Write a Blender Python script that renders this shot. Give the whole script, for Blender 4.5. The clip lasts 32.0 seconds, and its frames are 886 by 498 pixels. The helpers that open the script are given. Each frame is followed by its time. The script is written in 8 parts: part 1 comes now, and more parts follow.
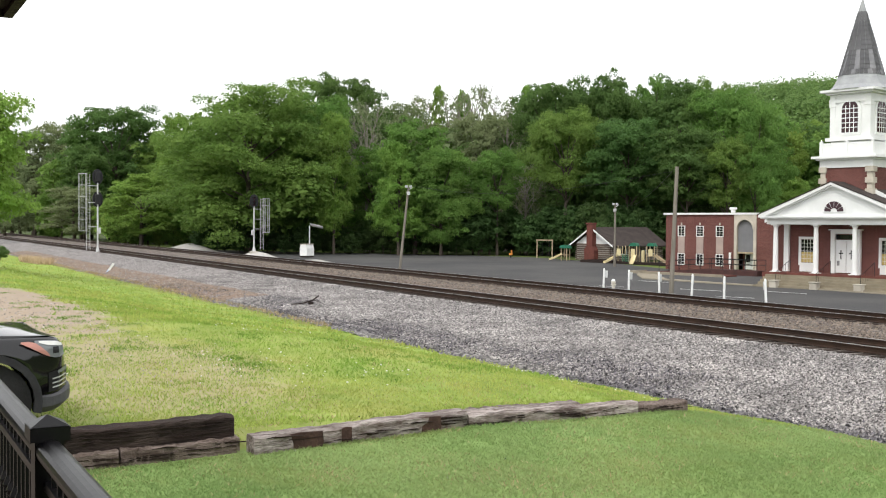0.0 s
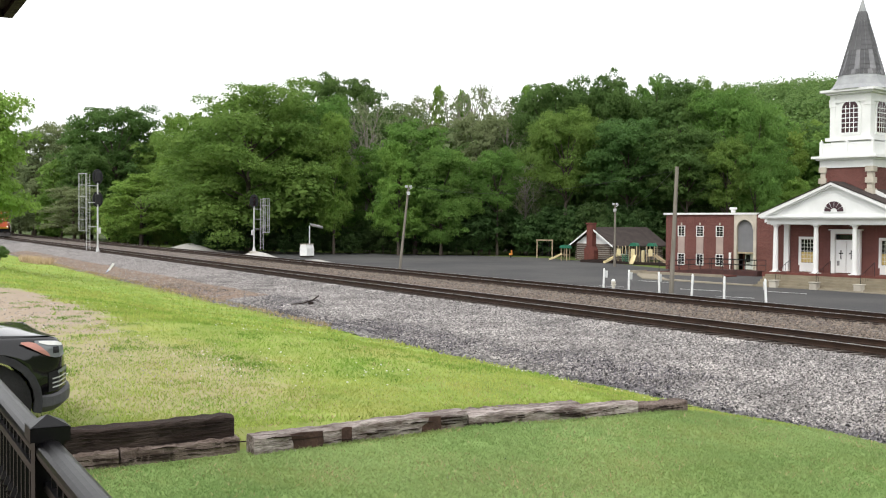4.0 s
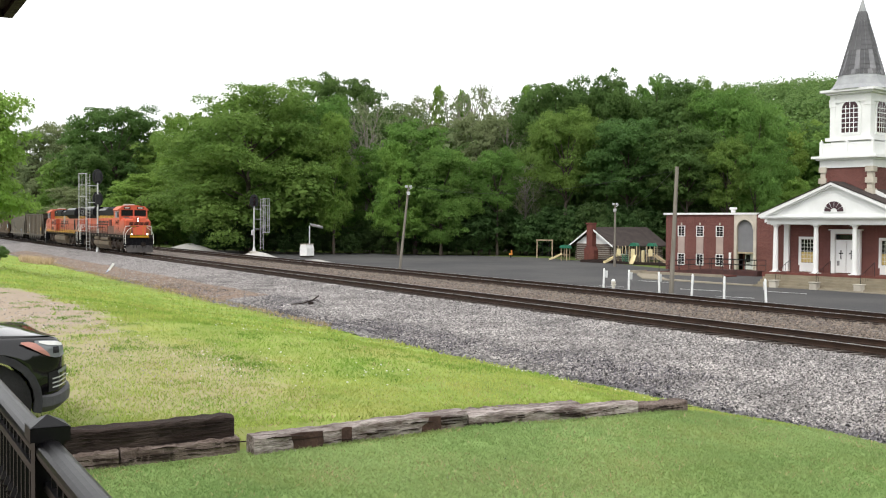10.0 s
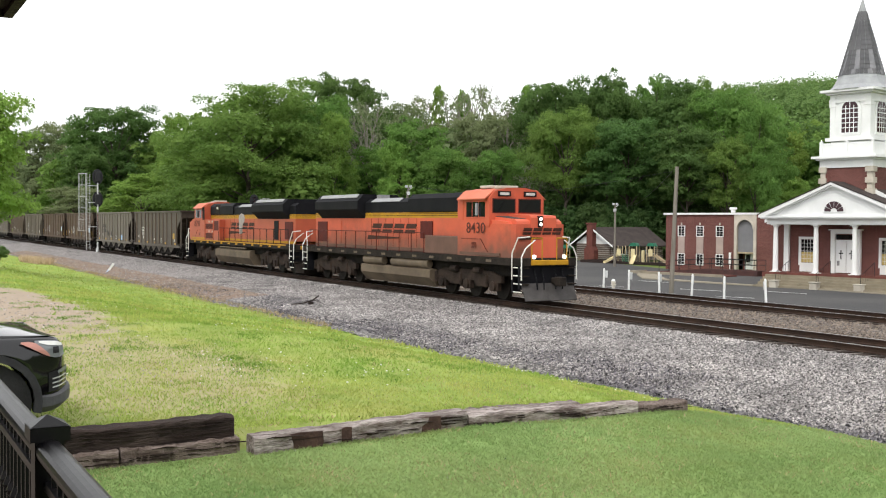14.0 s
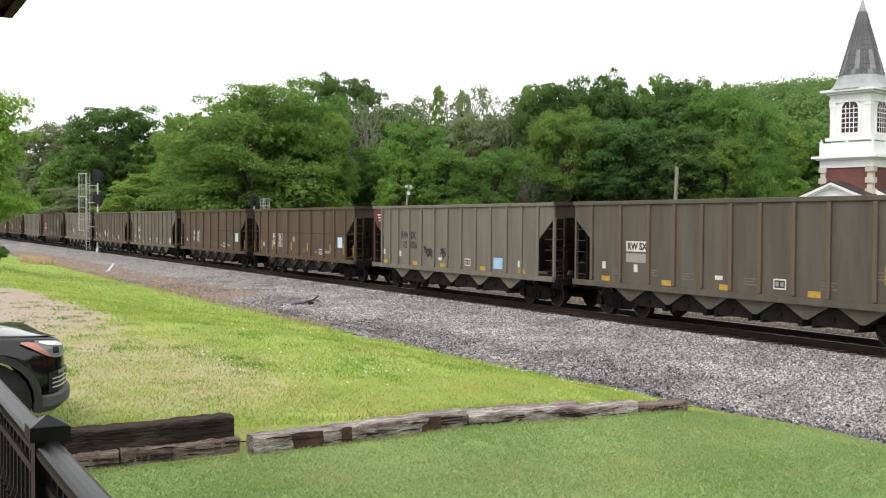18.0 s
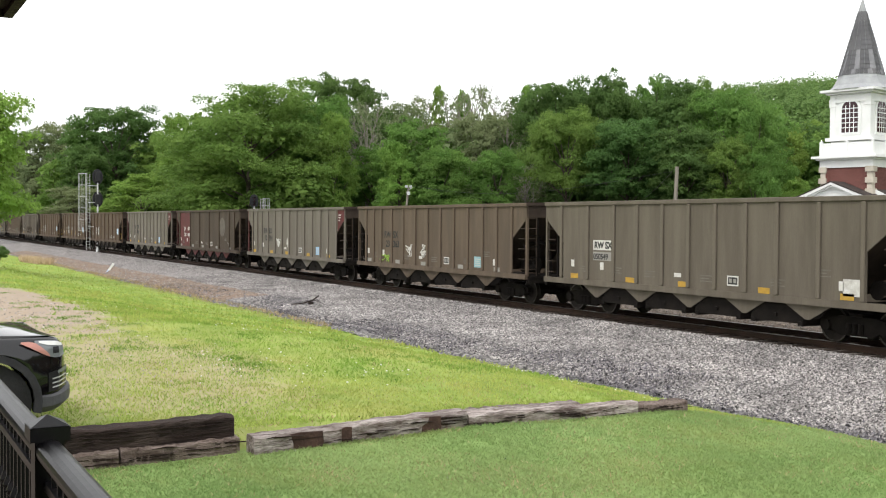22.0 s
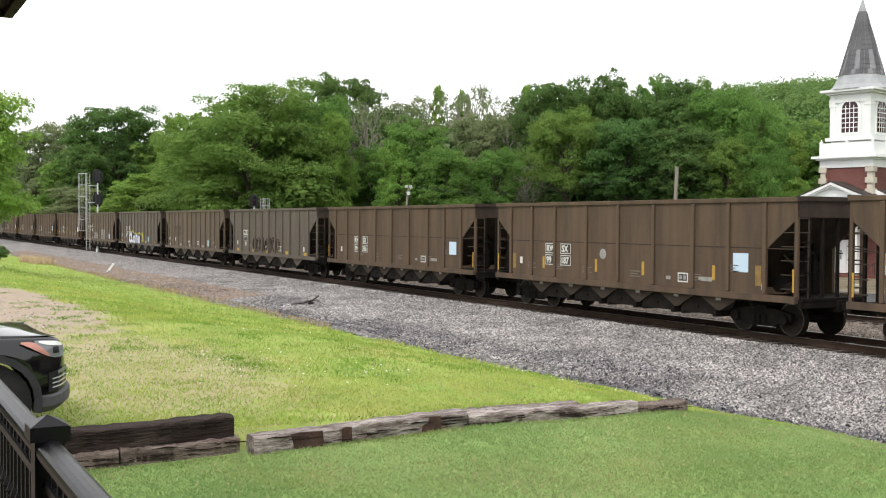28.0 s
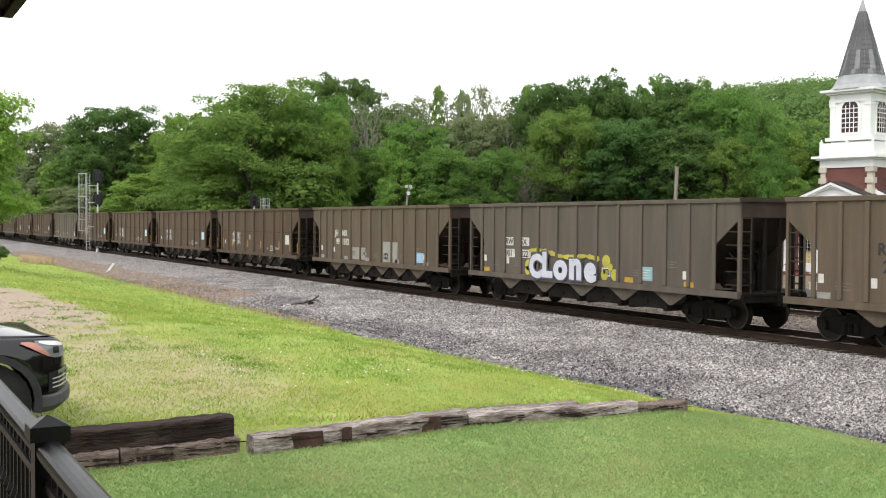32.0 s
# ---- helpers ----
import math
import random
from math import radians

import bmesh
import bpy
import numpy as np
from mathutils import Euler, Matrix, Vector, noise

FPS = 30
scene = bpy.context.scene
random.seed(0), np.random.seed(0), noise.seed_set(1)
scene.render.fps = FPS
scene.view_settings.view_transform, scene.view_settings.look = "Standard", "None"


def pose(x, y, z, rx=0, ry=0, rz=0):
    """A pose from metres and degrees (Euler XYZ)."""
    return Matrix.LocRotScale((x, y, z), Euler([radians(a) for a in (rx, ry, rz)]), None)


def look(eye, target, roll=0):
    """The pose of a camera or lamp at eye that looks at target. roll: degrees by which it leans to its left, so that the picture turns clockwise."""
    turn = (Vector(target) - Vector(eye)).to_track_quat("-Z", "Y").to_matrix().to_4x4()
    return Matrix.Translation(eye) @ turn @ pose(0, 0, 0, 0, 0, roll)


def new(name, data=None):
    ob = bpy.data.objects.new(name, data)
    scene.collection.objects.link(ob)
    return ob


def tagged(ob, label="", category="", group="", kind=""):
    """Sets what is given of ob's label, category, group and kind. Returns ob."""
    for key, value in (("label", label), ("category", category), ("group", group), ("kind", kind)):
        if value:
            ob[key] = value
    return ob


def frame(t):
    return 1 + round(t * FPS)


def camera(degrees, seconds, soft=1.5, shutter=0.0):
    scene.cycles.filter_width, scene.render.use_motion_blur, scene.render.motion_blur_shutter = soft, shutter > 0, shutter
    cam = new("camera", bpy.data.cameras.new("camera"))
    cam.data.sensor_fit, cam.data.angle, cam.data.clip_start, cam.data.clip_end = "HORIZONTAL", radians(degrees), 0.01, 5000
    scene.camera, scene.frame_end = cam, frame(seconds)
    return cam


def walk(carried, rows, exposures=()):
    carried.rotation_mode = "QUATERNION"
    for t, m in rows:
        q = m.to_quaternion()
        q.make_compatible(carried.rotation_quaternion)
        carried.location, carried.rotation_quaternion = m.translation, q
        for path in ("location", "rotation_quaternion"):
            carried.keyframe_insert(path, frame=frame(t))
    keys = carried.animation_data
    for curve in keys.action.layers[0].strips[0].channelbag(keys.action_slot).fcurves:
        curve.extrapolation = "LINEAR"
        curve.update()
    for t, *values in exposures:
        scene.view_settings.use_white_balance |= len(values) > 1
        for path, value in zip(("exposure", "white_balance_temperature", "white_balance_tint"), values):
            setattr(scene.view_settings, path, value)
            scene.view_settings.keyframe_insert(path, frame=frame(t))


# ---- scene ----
cam = camera(44.72, 32.0, soft=1.12, shutter=0.0)
EYE = (0.0, 0.0, 3.02)
AIM = (-0.87521 * 100, 0.48314 * 100, 3.02 - 2.503)
walk(cam, [(0.0, look(EYE, AIM, 0.37)), (32.0, look(EYE, AIM, 0.37))], exposures=[(0.0, 0.14), (14.0, 0.14), (18.0, 0.19), (24.0, 0.21), (32.0, 0.24)])

# world: bright, thinly overcast spring day
SUN_AZ, SUN_EL = radians(150), radians(52)
world = bpy.data.worlds.new("world")
scene.world = world
world.use_nodes = True
wn, wl = world.node_tree.nodes, world.node_tree.links
sky = wn.new("ShaderNodeTexSky")
sky.sky_type, sky.sun_disc = "NISHITA", False
sky.sun_elevation, sky.sun_rotation = SUN_EL, SUN_AZ
sky.air_density, sky.dust_density = 1.0, 4.0
hsv = wn.new("ShaderNodeHueSaturation")
hsv.inputs["Saturation"].default_value = 0.12
veil = wn.new("ShaderNodeMixRGB")
veil.inputs[0].default_value = 0.62
veil.inputs[2].default_value = (15.5, 15.6, 15.8, 1)
wl.new(sky.outputs[0], hsv.inputs["Color"])
wl.new(hsv.outputs[0], veil.inputs[1])
wl.new(veil.outputs[0], wn["Background"].inputs["Color"])
wn["Background"].inputs["Strength"].default_value = 0.115

sun_data = bpy.data.lights.new("sun", "SUN")
sun_data.energy, sun_data.angle, sun_data.color = 1.5, radians(14), (1.0, 0.965, 0.9)
sun = new("sun", sun_data)
sun_dir = Vector((math.sin(SUN_AZ) * math.cos(SUN_EL), math.cos(SUN_AZ) * math.cos(SUN_EL), math.sin(SUN_EL)))
sun.matrix_world = look(sun_dir * 100, (0, 0, 0))

# ---------------------------------------------------------------- materials


def surf(name, c1, c2=None, rough=0.7, scale=3.0, bump=0.3, metal=0.0, fine=40.0, vary=0.0, island=False, stretch=None, spec=0.16, dirt=None, dirt_amount=0.5):
    """Two-tone procedural surface: broad mottling, fine grain, relief, optional grime and piece-to-piece variation."""
    m = bpy.data.materials.new(name)
    m.use_nodes = True
    nt, b = m.node_tree, m.node_tree.nodes["Principled BSDF"]
    n, l = nt.nodes, nt.links
    c2 = c2 or tuple(c * 0.8 for c in c1)
    tc = n.new("ShaderNodeTexCoord")
    mp = n.new("ShaderNodeMapping")
    l.new(tc.outputs["Object"], mp.inputs[0])
    if stretch:
        mp.inputs["Scale"].default_value = stretch
    big, small = n.new("ShaderNodeTexNoise"), n.new("ShaderNodeTexNoise")
    big.inputs["Scale"].default_value, big.inputs["Detail"].default_value = scale, 4
    small.inputs["Scale"].default_value, small.inputs["Detail"].default_value = fine, 3
    for t in (big, small):
        l.new(mp.outputs[0], t.inputs["Vector"])
    ramp = n.new("ShaderNodeValToRGB")
    ramp.color_ramp.elements[0].position, ramp.color_ramp.elements[1].position = 0.35, 0.65
    ramp.color_ramp.elements[0].color, ramp.color_ramp.elements[1].color = (*c1, 1), (*c2, 1)
    add = n.new("ShaderNodeMath")
    add.operation = "MULTIPLY_ADD"
    add.inputs[1].default_value = 0.35
    sub = n.new("ShaderNodeMath")
    sub.operation = "MULTIPLY_ADD"
    sub.inputs[1].default_value, sub.inputs[2].default_value = 0.75, -0.05
    l.new(big.outputs[0], sub.inputs[0])
    l.new(small.outputs[0], add.inputs[0])
    l.new(sub.outputs[0], add.inputs[2])
    l.new(add.outputs[0], ramp.inputs[0])
    col = ramp.outputs[0]
    if dirt:
        mus = n.new("ShaderNodeTexNoise")
        mus.inputs["Scale"].default_value, mus.inputs["Detail"].default_value = scale * 0.6, 8
        mus.inputs["Roughness"].default_value = 0.75
        l.new(mp.outputs[0], mus.inputs["Vector"])
        mr = n.new("ShaderNodeMapRange")
        mr.inputs[1].default_value, mr.inputs[2].default_value = 0.45, 0.72
        mr.inputs[4].default_value = dirt_amount
        l.new(mus.outputs[0], mr.inputs[0])
        mx = n.new("ShaderNodeMixRGB")
        mx.inputs[2].default_value = (*dirt, 1)
        l.new(mr.outputs[0], mx.inputs[0])
        l.new(col, mx.inputs[1])
        col = mx.outputs[0]
    if vary:
        src = n.new("ShaderNodeNewGeometry").outputs["Random Per Island"] if island else n.new("ShaderNodeObjectInfo").outputs["Random"]
        mr = n.new("ShaderNodeMapRange")
        mr.inputs[3].default_value, mr.inputs[4].default_value = 1 - vary, 1 + vary
        l.new(src, mr.inputs[0])
        hs = n.new("ShaderNodeHueSaturation")
        l.new(mr.outputs[0], hs.inputs["Value"])
        l.new(col, hs.inputs["Color"])
        col = hs.outputs[0]
    l.new(col, b.inputs["Base Color"])
    b.inputs["Roughness"].default_value, b.inputs["Metallic"].default_value = rough, metal
    b.inputs["Specular IOR Level"].default_value = spec
    if bump:
        bp = n.new("ShaderNodeBump")
        bp.inputs["Strength"].default_value, bp.inputs["Distance"].default_value = bump, 0.02
        l.new(small.outputs[0], bp.inputs["Height"])
        l.new(bp.outputs[0], b.inputs["Normal"])
    return m


def glass(name, colour, rough=0.05):
    m = bpy.data.materials.new(name)
    m.use_nodes = True
    b = m.node_tree.nodes["Principled BSDF"]
    b.inputs["Base Color"].default_value, b.inputs["Roughness"].default_value = (*colour, 1), rough
    b.inputs["Specular IOR Level"].default_value = 0.28
    return m


def lamp_mat(name, colour, strength):
    m = bpy.data.materials.new(name)
    m.use_nodes = True
    b = m.node_tree.nodes["Principled BSDF"]
    b.inputs["Base Color"].default_value = (*colour, 1)
    b.inputs["Emission Color"].default_value, b.inputs["Emission Strength"].default_value = (*colour, 1), strength
    return m


def leaf_mat(name, c1, c2, rough=0.55):
    """Leaves: tone differs from leaf to leaf and from tree to tree, and some light passes through."""
    m = surf(name, c1, c2, rough, 0.35, 0.0, vary=0.1, island=True, spec=0.06)
    nt = m.node_tree
    n, l, b = nt.nodes, nt.links, nt.nodes["Principled BSDF"]
    src = b.inputs["Base Color"].links[0].from_socket
    info = n.new("ShaderNodeObjectInfo")
    mr = n.new("ShaderNodeMapRange")
    mr.inputs[3].default_value, mr.inputs[4].default_value = 0.488, 0.512
    l.new(info.outputs["Random"], mr.inputs[0])
    hs = n.new("ShaderNodeHueSaturation")
    l.new(mr.outputs[0], hs.inputs["Hue"])
    l.new(src, hs.inputs["Color"])
    l.new(hs.outputs[0], b.inputs["Base Color"])
    tr = n.new("ShaderNodeBsdfTranslucent")
    l.new(hs.outputs[0], tr.inputs["Color"])
    mix = n.new("ShaderNodeMixShader")
    mix.inputs[0].default_value = 0.5
    l.new(b.outputs[0], mix.inputs[1])
    l.new(tr.outputs[0], mix.inputs[2])
    l.new(mix.outputs[0], n["Material Output"].inputs["Surface"])
    return m


M = dict(
    stone=surf("stone", (0.38, 0.355, 0.343), (0.17, 0.158, 0.156), 0.85, 0.7, 0.3, vary=0.95, island=True),
    dark_stone=surf("dark_stone", (0.15, 0.14, 0.15), (0.06, 0.056, 0.066), 0.8, 1.2, 0.3, vary=0.95, island=True),
    brown_stone=surf("brown_stone", (0.22, 0.178, 0.145), (0.11, 0.09, 0.075), 0.9, 4, 0.3, vary=0.65, island=True),
    far_stone=surf("far_stone", (0.36, 0.335, 0.325), (0.26, 0.24, 0.235), 0.9, 0.7, 0.3, vary=0.4, island=True),
    soil_stone=surf("soil_stone", (0.32, 0.245, 0.195), (0.22, 0.165, 0.13), 0.95, 2, 0.3, vary=0.22, island=True),
    tie=surf("tie", (0.05, 0.037, 0.03), (0.025, 0.019, 0.016), 0.9, 3, 0.6, vary=0.3),
    rail=surf("rail", (0.045, 0.026, 0.018), (0.026, 0.017, 0.013), 0.75, 2, 0.3),
    railhead=surf("railhead", (0.45, 0.44, 0.43), (0.3, 0.28, 0.27), 0.28, 2, 0.05, metal=1.0),
    asphalt=surf("asphalt", (0.058, 0.058, 0.06), (0.085, 0.083, 0.082), 0.9, 0.12, 0.5, fine=25, spec=0.1, dirt=(0.125, 0.12, 0.115), dirt_amount=0.4),
    concrete=surf("concrete", (0.5, 0.47, 0.4), (0.38, 0.35, 0.3), 0.85, 1.2, 0.3),
    white=surf("white", (0.79, 0.8, 0.79), (0.71, 0.72, 0.71), 0.5, 1.0, 0.05),
    sign_white=surf("sign_white", (0.8, 0.8, 0.79), (0.7, 0.7, 0.68), 0.5, 4.0, 0.05),
    galv=surf("galv", (0.62, 0.63, 0.63), (0.5, 0.5, 0.5), 0.45, 4, 0.1, metal=0.35),
    black=surf("black", (0.018, 0.018, 0.02), (0.03, 0.03, 0.032), 0.4, 5, 0.1),
    iron=surf("iron", (0.006, 0.006, 0.007), (0.01, 0.009, 0.01), 0.32, 6, 0.03, spec=0.2),
    # grime, its base also lowered for the shade under the locomotive frames
    grime=surf("grime", (0.013, 0.011, 0.010), (0.03, 0.024, 0.02), 0.85, 2.5, 0.5, spec=0.1, dirt=(0.05, 0.04, 0.031), dirt_amount=0.5),
    dark_glass=glass("dark_glass", (0.012, 0.013, 0.014)),
    pole_wood=surf("pole_wood", (0.25, 0.228, 0.19), (0.165, 0.15, 0.125), 0.85, 2, 0.5, stretch=(6, 6, 0.4)),
    bark=surf("bark", (0.13, 0.105, 0.085), (0.07, 0.058, 0.048), 0.9, 3, 0.8, stretch=(4, 4, 0.6)),
    pale_bark=surf("pale_bark", (0.34, 0.31, 0.27), (0.22, 0.2, 0.175), 0.9, 2, 0.4),
    # tree greens carry some extra blue in place of distant haze
    leaf_mid=leaf_mat("leaf_mid", (0.127, 0.231, 0.055), (0.193, 0.308, 0.075)),
    leaf_dark=leaf_mat("leaf_dark", (0.088, 0.165, 0.051), (0.130, 0.220, 0.064)),
    leaf_light=leaf_mat("leaf_light", (0.182, 0.303, 0.064), (0.242, 0.358, 0.083)),
    leaf_maple=leaf_mat("leaf_maple", (0.22, 0.35, 0.075), (0.3, 0.42, 0.1)),
    leaf_olive=leaf_mat("leaf_olive", (0.195, 0.247, 0.117), (0.247, 0.293, 0.150)),
    # undergrowth green, darkened to stand in for the shade beneath the trees
    leaf_shaded=leaf_mat("leaf_shaded", (0.062, 0.112, 0.04), (0.092, 0.158, 0.052)),
    leaf_hill=leaf_mat("leaf_hill", (0.135, 0.225, 0.072), (0.205, 0.3, 0.095)),
)

# ---------------------------------------------------------------- mesh helpers


def box(bm, x0, x1, y0, y1, z0, z1, bevel=0.0):
    v = [bm.verts.new((x, y, z)) for z in (z0, z1) for y in (y0, y1) for x in (x0, x1)]
    fs = [bm.faces.new([v[i] for i in f]) for f in ((0, 2, 3, 1), (4, 5, 7, 6), (0, 1, 5, 4), (2, 6, 7, 3), (0, 4, 6, 2), (1, 3, 7, 5))]
    if bevel:
        es = list({e for f in fs for e in f.edges})
        bmesh.ops.bevel(bm, geom=es, offset=bevel, segments=1, affect="EDGES")


def prism(bm, pts, axis, a, b):
    """Extrude the polygon pts (two coordinates, axis left out) from a to b along axis 0, 1 or 2."""
    def at(p, s):
        q = list(p)
        q.insert(axis, s)
        return q
    lo, hi = [bm.verts.new(at(p, a)) for p in pts], [bm.verts.new(at(p, b)) for p in pts]
    bm.faces.new(lo)
    bm.faces.new(hi[::-1])
    k = len(pts)
    for i in range(k):
        bm.faces.new((lo[i], hi[i], hi[(i + 1) % k], lo[(i + 1) % k]))


def rod(bm, p, q, r0, r1=None, n=8):
    r1 = r0 if r1 is None else r1
    p, q = Vector(p), Vector(q)
    d = (q - p).normalized()
    u = d.orthogonal().normalized()
    w = d.cross(u)
    rings = []
    for c, r in ((p, r0), (q, r1)):
        rings.append([bm.verts.new(c + (u * math.cos(2 * math.pi * i / n) + w * math.sin(2 * math.pi * i / n)) * r) for i in range(n)])
    for i in range(n):
        bm.faces.new((rings[0][i], rings[0][(i + 1) % n], rings[1][(i + 1) % n], rings[1][i]))
    bm.faces.new(rings[0][::-1])
    bm.faces.new(rings[1])


def pipe(bm, pts, r, n=6):
    for a, b in zip(pts, pts[1:]):
        rod(bm, a, b, r, n=n)


def lathe(bm, prof, n=12, centre=(0, 0)):
    """Turn the profile (radius, height) round the z axis."""
    rings = [[bm.verts.new((centre[0] + r * math.cos(2 * math.pi * i / n), centre[1] + r * math.sin(2 * math.pi * i / n), z)) for i in range(n)] for r, z in prof]
    for a, b in zip(rings, rings[1:]):
        for i in range(n):
            bm.faces.new((a[i], a[(i + 1) % n], b[(i + 1) % n], b[i]))
    bm.faces.new(rings[0][::-1])
    bm.faces.new(rings[-1])


def to_mesh(name, bm, material, smooth=False):
    bmesh.ops.recalc_face_normals(bm, faces=bm.faces)
    me = bpy.data.meshes.new(name)
    bm.to_mesh(me)
    bm.free()
    for mt in material if isinstance(material, (list, tuple)) else [material]:
        me.materials.append(mt)
    if smooth:
        me.polygons.foreach_set("use_smooth", [True] * len(me.polygons))
    return me


def part(name, bm, material, parent=None, label="", m=None, smooth=False):
    """Link a bmesh (or a mesh that is there already) as one object under its thing."""
    me = bm if isinstance(bm, bpy.types.Mesh) else to_mesh(name, bm, material, smooth)
    ob = new(name, me)
    if parent:
        ob.parent = parent
    if m is not None:
        ob.matrix_basis = m
    if label:
        ob["label"] = label
    return ob


def shape(fn, *a, **k):
    bm = bmesh.new()
    fn(bm, *a, **k)
    return bm


def boxes(*rows, bevel=0.0):
    bm = bmesh.new()
    for r in rows:
        box(bm, *r, bevel=bevel)
    return bm


def thing(name, m, label, category, group="", kind=""):
    ob = new(name)
    ob.empty_display_size = 0.3
    ob.matrix_basis = m
    return tagged(ob, label, category, group, kind)


def words(text, size, material, name="lettering", bold=0.0):
    """Flat lettering, 4 mm thick, in the xy plane, from the built-in font, as a mesh."""
    cu = bpy.data.curves.new("t", "FONT")
    cu.body, cu.size, cu.extrude, cu.offset, cu.resolution_u = text, size, 0.002, bold, 3
    ob = bpy.data.objects.new("t", cu)
    me = bpy.data.meshes.new_from_object(ob)
    bpy.data.objects.remove(ob)
    me.materials.append(material)
    me.name = name
    return me


def sheet_mesh(name, verts, faces, material):
    me = bpy.data.meshes.new(name)
    me.from_pydata(verts, [], faces)
    me.materials.append(material)
    return me


# ---------------------------------------------------------------- ground
def smooth01(v, a, b):
    t = np.clip((v - a) / (b - a), 0, 1)
    return t * t * (3 - 2 * t)


def ground_z(x, y):
    """Height of the soil; rail tops are at 0."""
    x, y = np.asarray(x, float), np.asarray(y, float)
    lawn = 0.82 + 0.17 * smooth01(-x, 10.02, 10.14) * (1 - smooth01(y, 7.6, 9.4))
    lawn = lawn + (0.03 + 0.06 * smooth01(y, 3, 5.8)) * (1 - smooth01(y, 9, 12)) * smooth01(x, -10.0, -9.6)
    lawn = lawn - 0.35 * smooth01(-x, 14, 60) - 0.012 * np.maximum(y - 3, 0)
    z = lawn + (-0.80 - lawn) * smooth01(y, 8.0 - 4.5 * smooth01(-x, 12, 30), 16.4)
    z = np.where(y > 15, -0.85 + 0 * y, z)
    lot = -0.85 - 0.75 * smooth01(y, 34, 50)
    z = np.where(y > 33, lot, z)
    r = np.hypot(x, y)
    hill = 47.5 * smooth01(r, 170, 430) * smooth01(y + 0.12 * x, 75, 260)
    hill = hill * (0.93 + 0.05 * np.sin(x * 0.021 + 1) + 0.03 * np.sin(x * 0.05 + y * 0.03))
    return z + hill


def turf_z(x, y):
    """Soil height with the small unevenness of the turf."""
    x, y = np.asarray(x, float), np.asarray(y, float)
    return ground_z(x, y) + 0.018 * np.sin(x * 2.1 + y) * np.cos(y * 1.7 - x * 0.6) * (np.abs(x) < 80)


def turf_tint(m, strength=1.0):
    """Lays broad straw-yellow and deep green patches over a grass material."""
    n, l, b = m.node_tree.nodes, m.node_tree.links, m.node_tree.nodes["Principled BSDF"]
    tc = n.new("ShaderNodeTexCoord")
    col = b.inputs["Base Color"].links[0].from_socket
    users = [k.to_socket for k in col.links]
    for scale, shift, lo, hi, colour, amount in ((0.55, 3.0, 0.5, 0.66, (0.38, 0.35, 0.118), 0.55), (0.8, 11.0, 0.52, 0.66, (0.13, 0.27, 0.045), 0.45), (2.6, 5.0, 0.54, 0.7, (0.3, 0.315, 0.095), 0.5), (3.4, 17.0, 0.55, 0.68, (0.1, 0.2, 0.045), 0.4)):
        mp = n.new("ShaderNodeMapping")
        mp.inputs["Location"].default_value = (shift, -shift, 0)
        mp.inputs["Scale"].default_value = (0.7, 1.25, 0)
        l.new(tc.outputs["Object"], mp.inputs[0])
        ns = n.new("ShaderNodeTexNoise")
        ns.inputs["Scale"].default_value, ns.inputs["Detail"].default_value, ns.inputs["Roughness"].default_value = scale, 6, 0.65
        l.new(mp.outputs[0], ns.inputs["Vector"])
        mr = n.new("ShaderNodeMapRange")
        mr.inputs[1].default_value, mr.inputs[2].default_value, mr.inputs[4].default_value = lo, hi, amount * strength
        l.new(ns.outputs[0], mr.inputs[0])
        mx = n.new("ShaderNodeMixRGB")
        mx.inputs[2].default_value = (*colour, 1)
        l.new(mr.outputs[0], mx.inputs[0])
        l.new(col, mx.inputs[1])
        col = mx.outputs[0]
    for k in users:
        l.new(col, k)


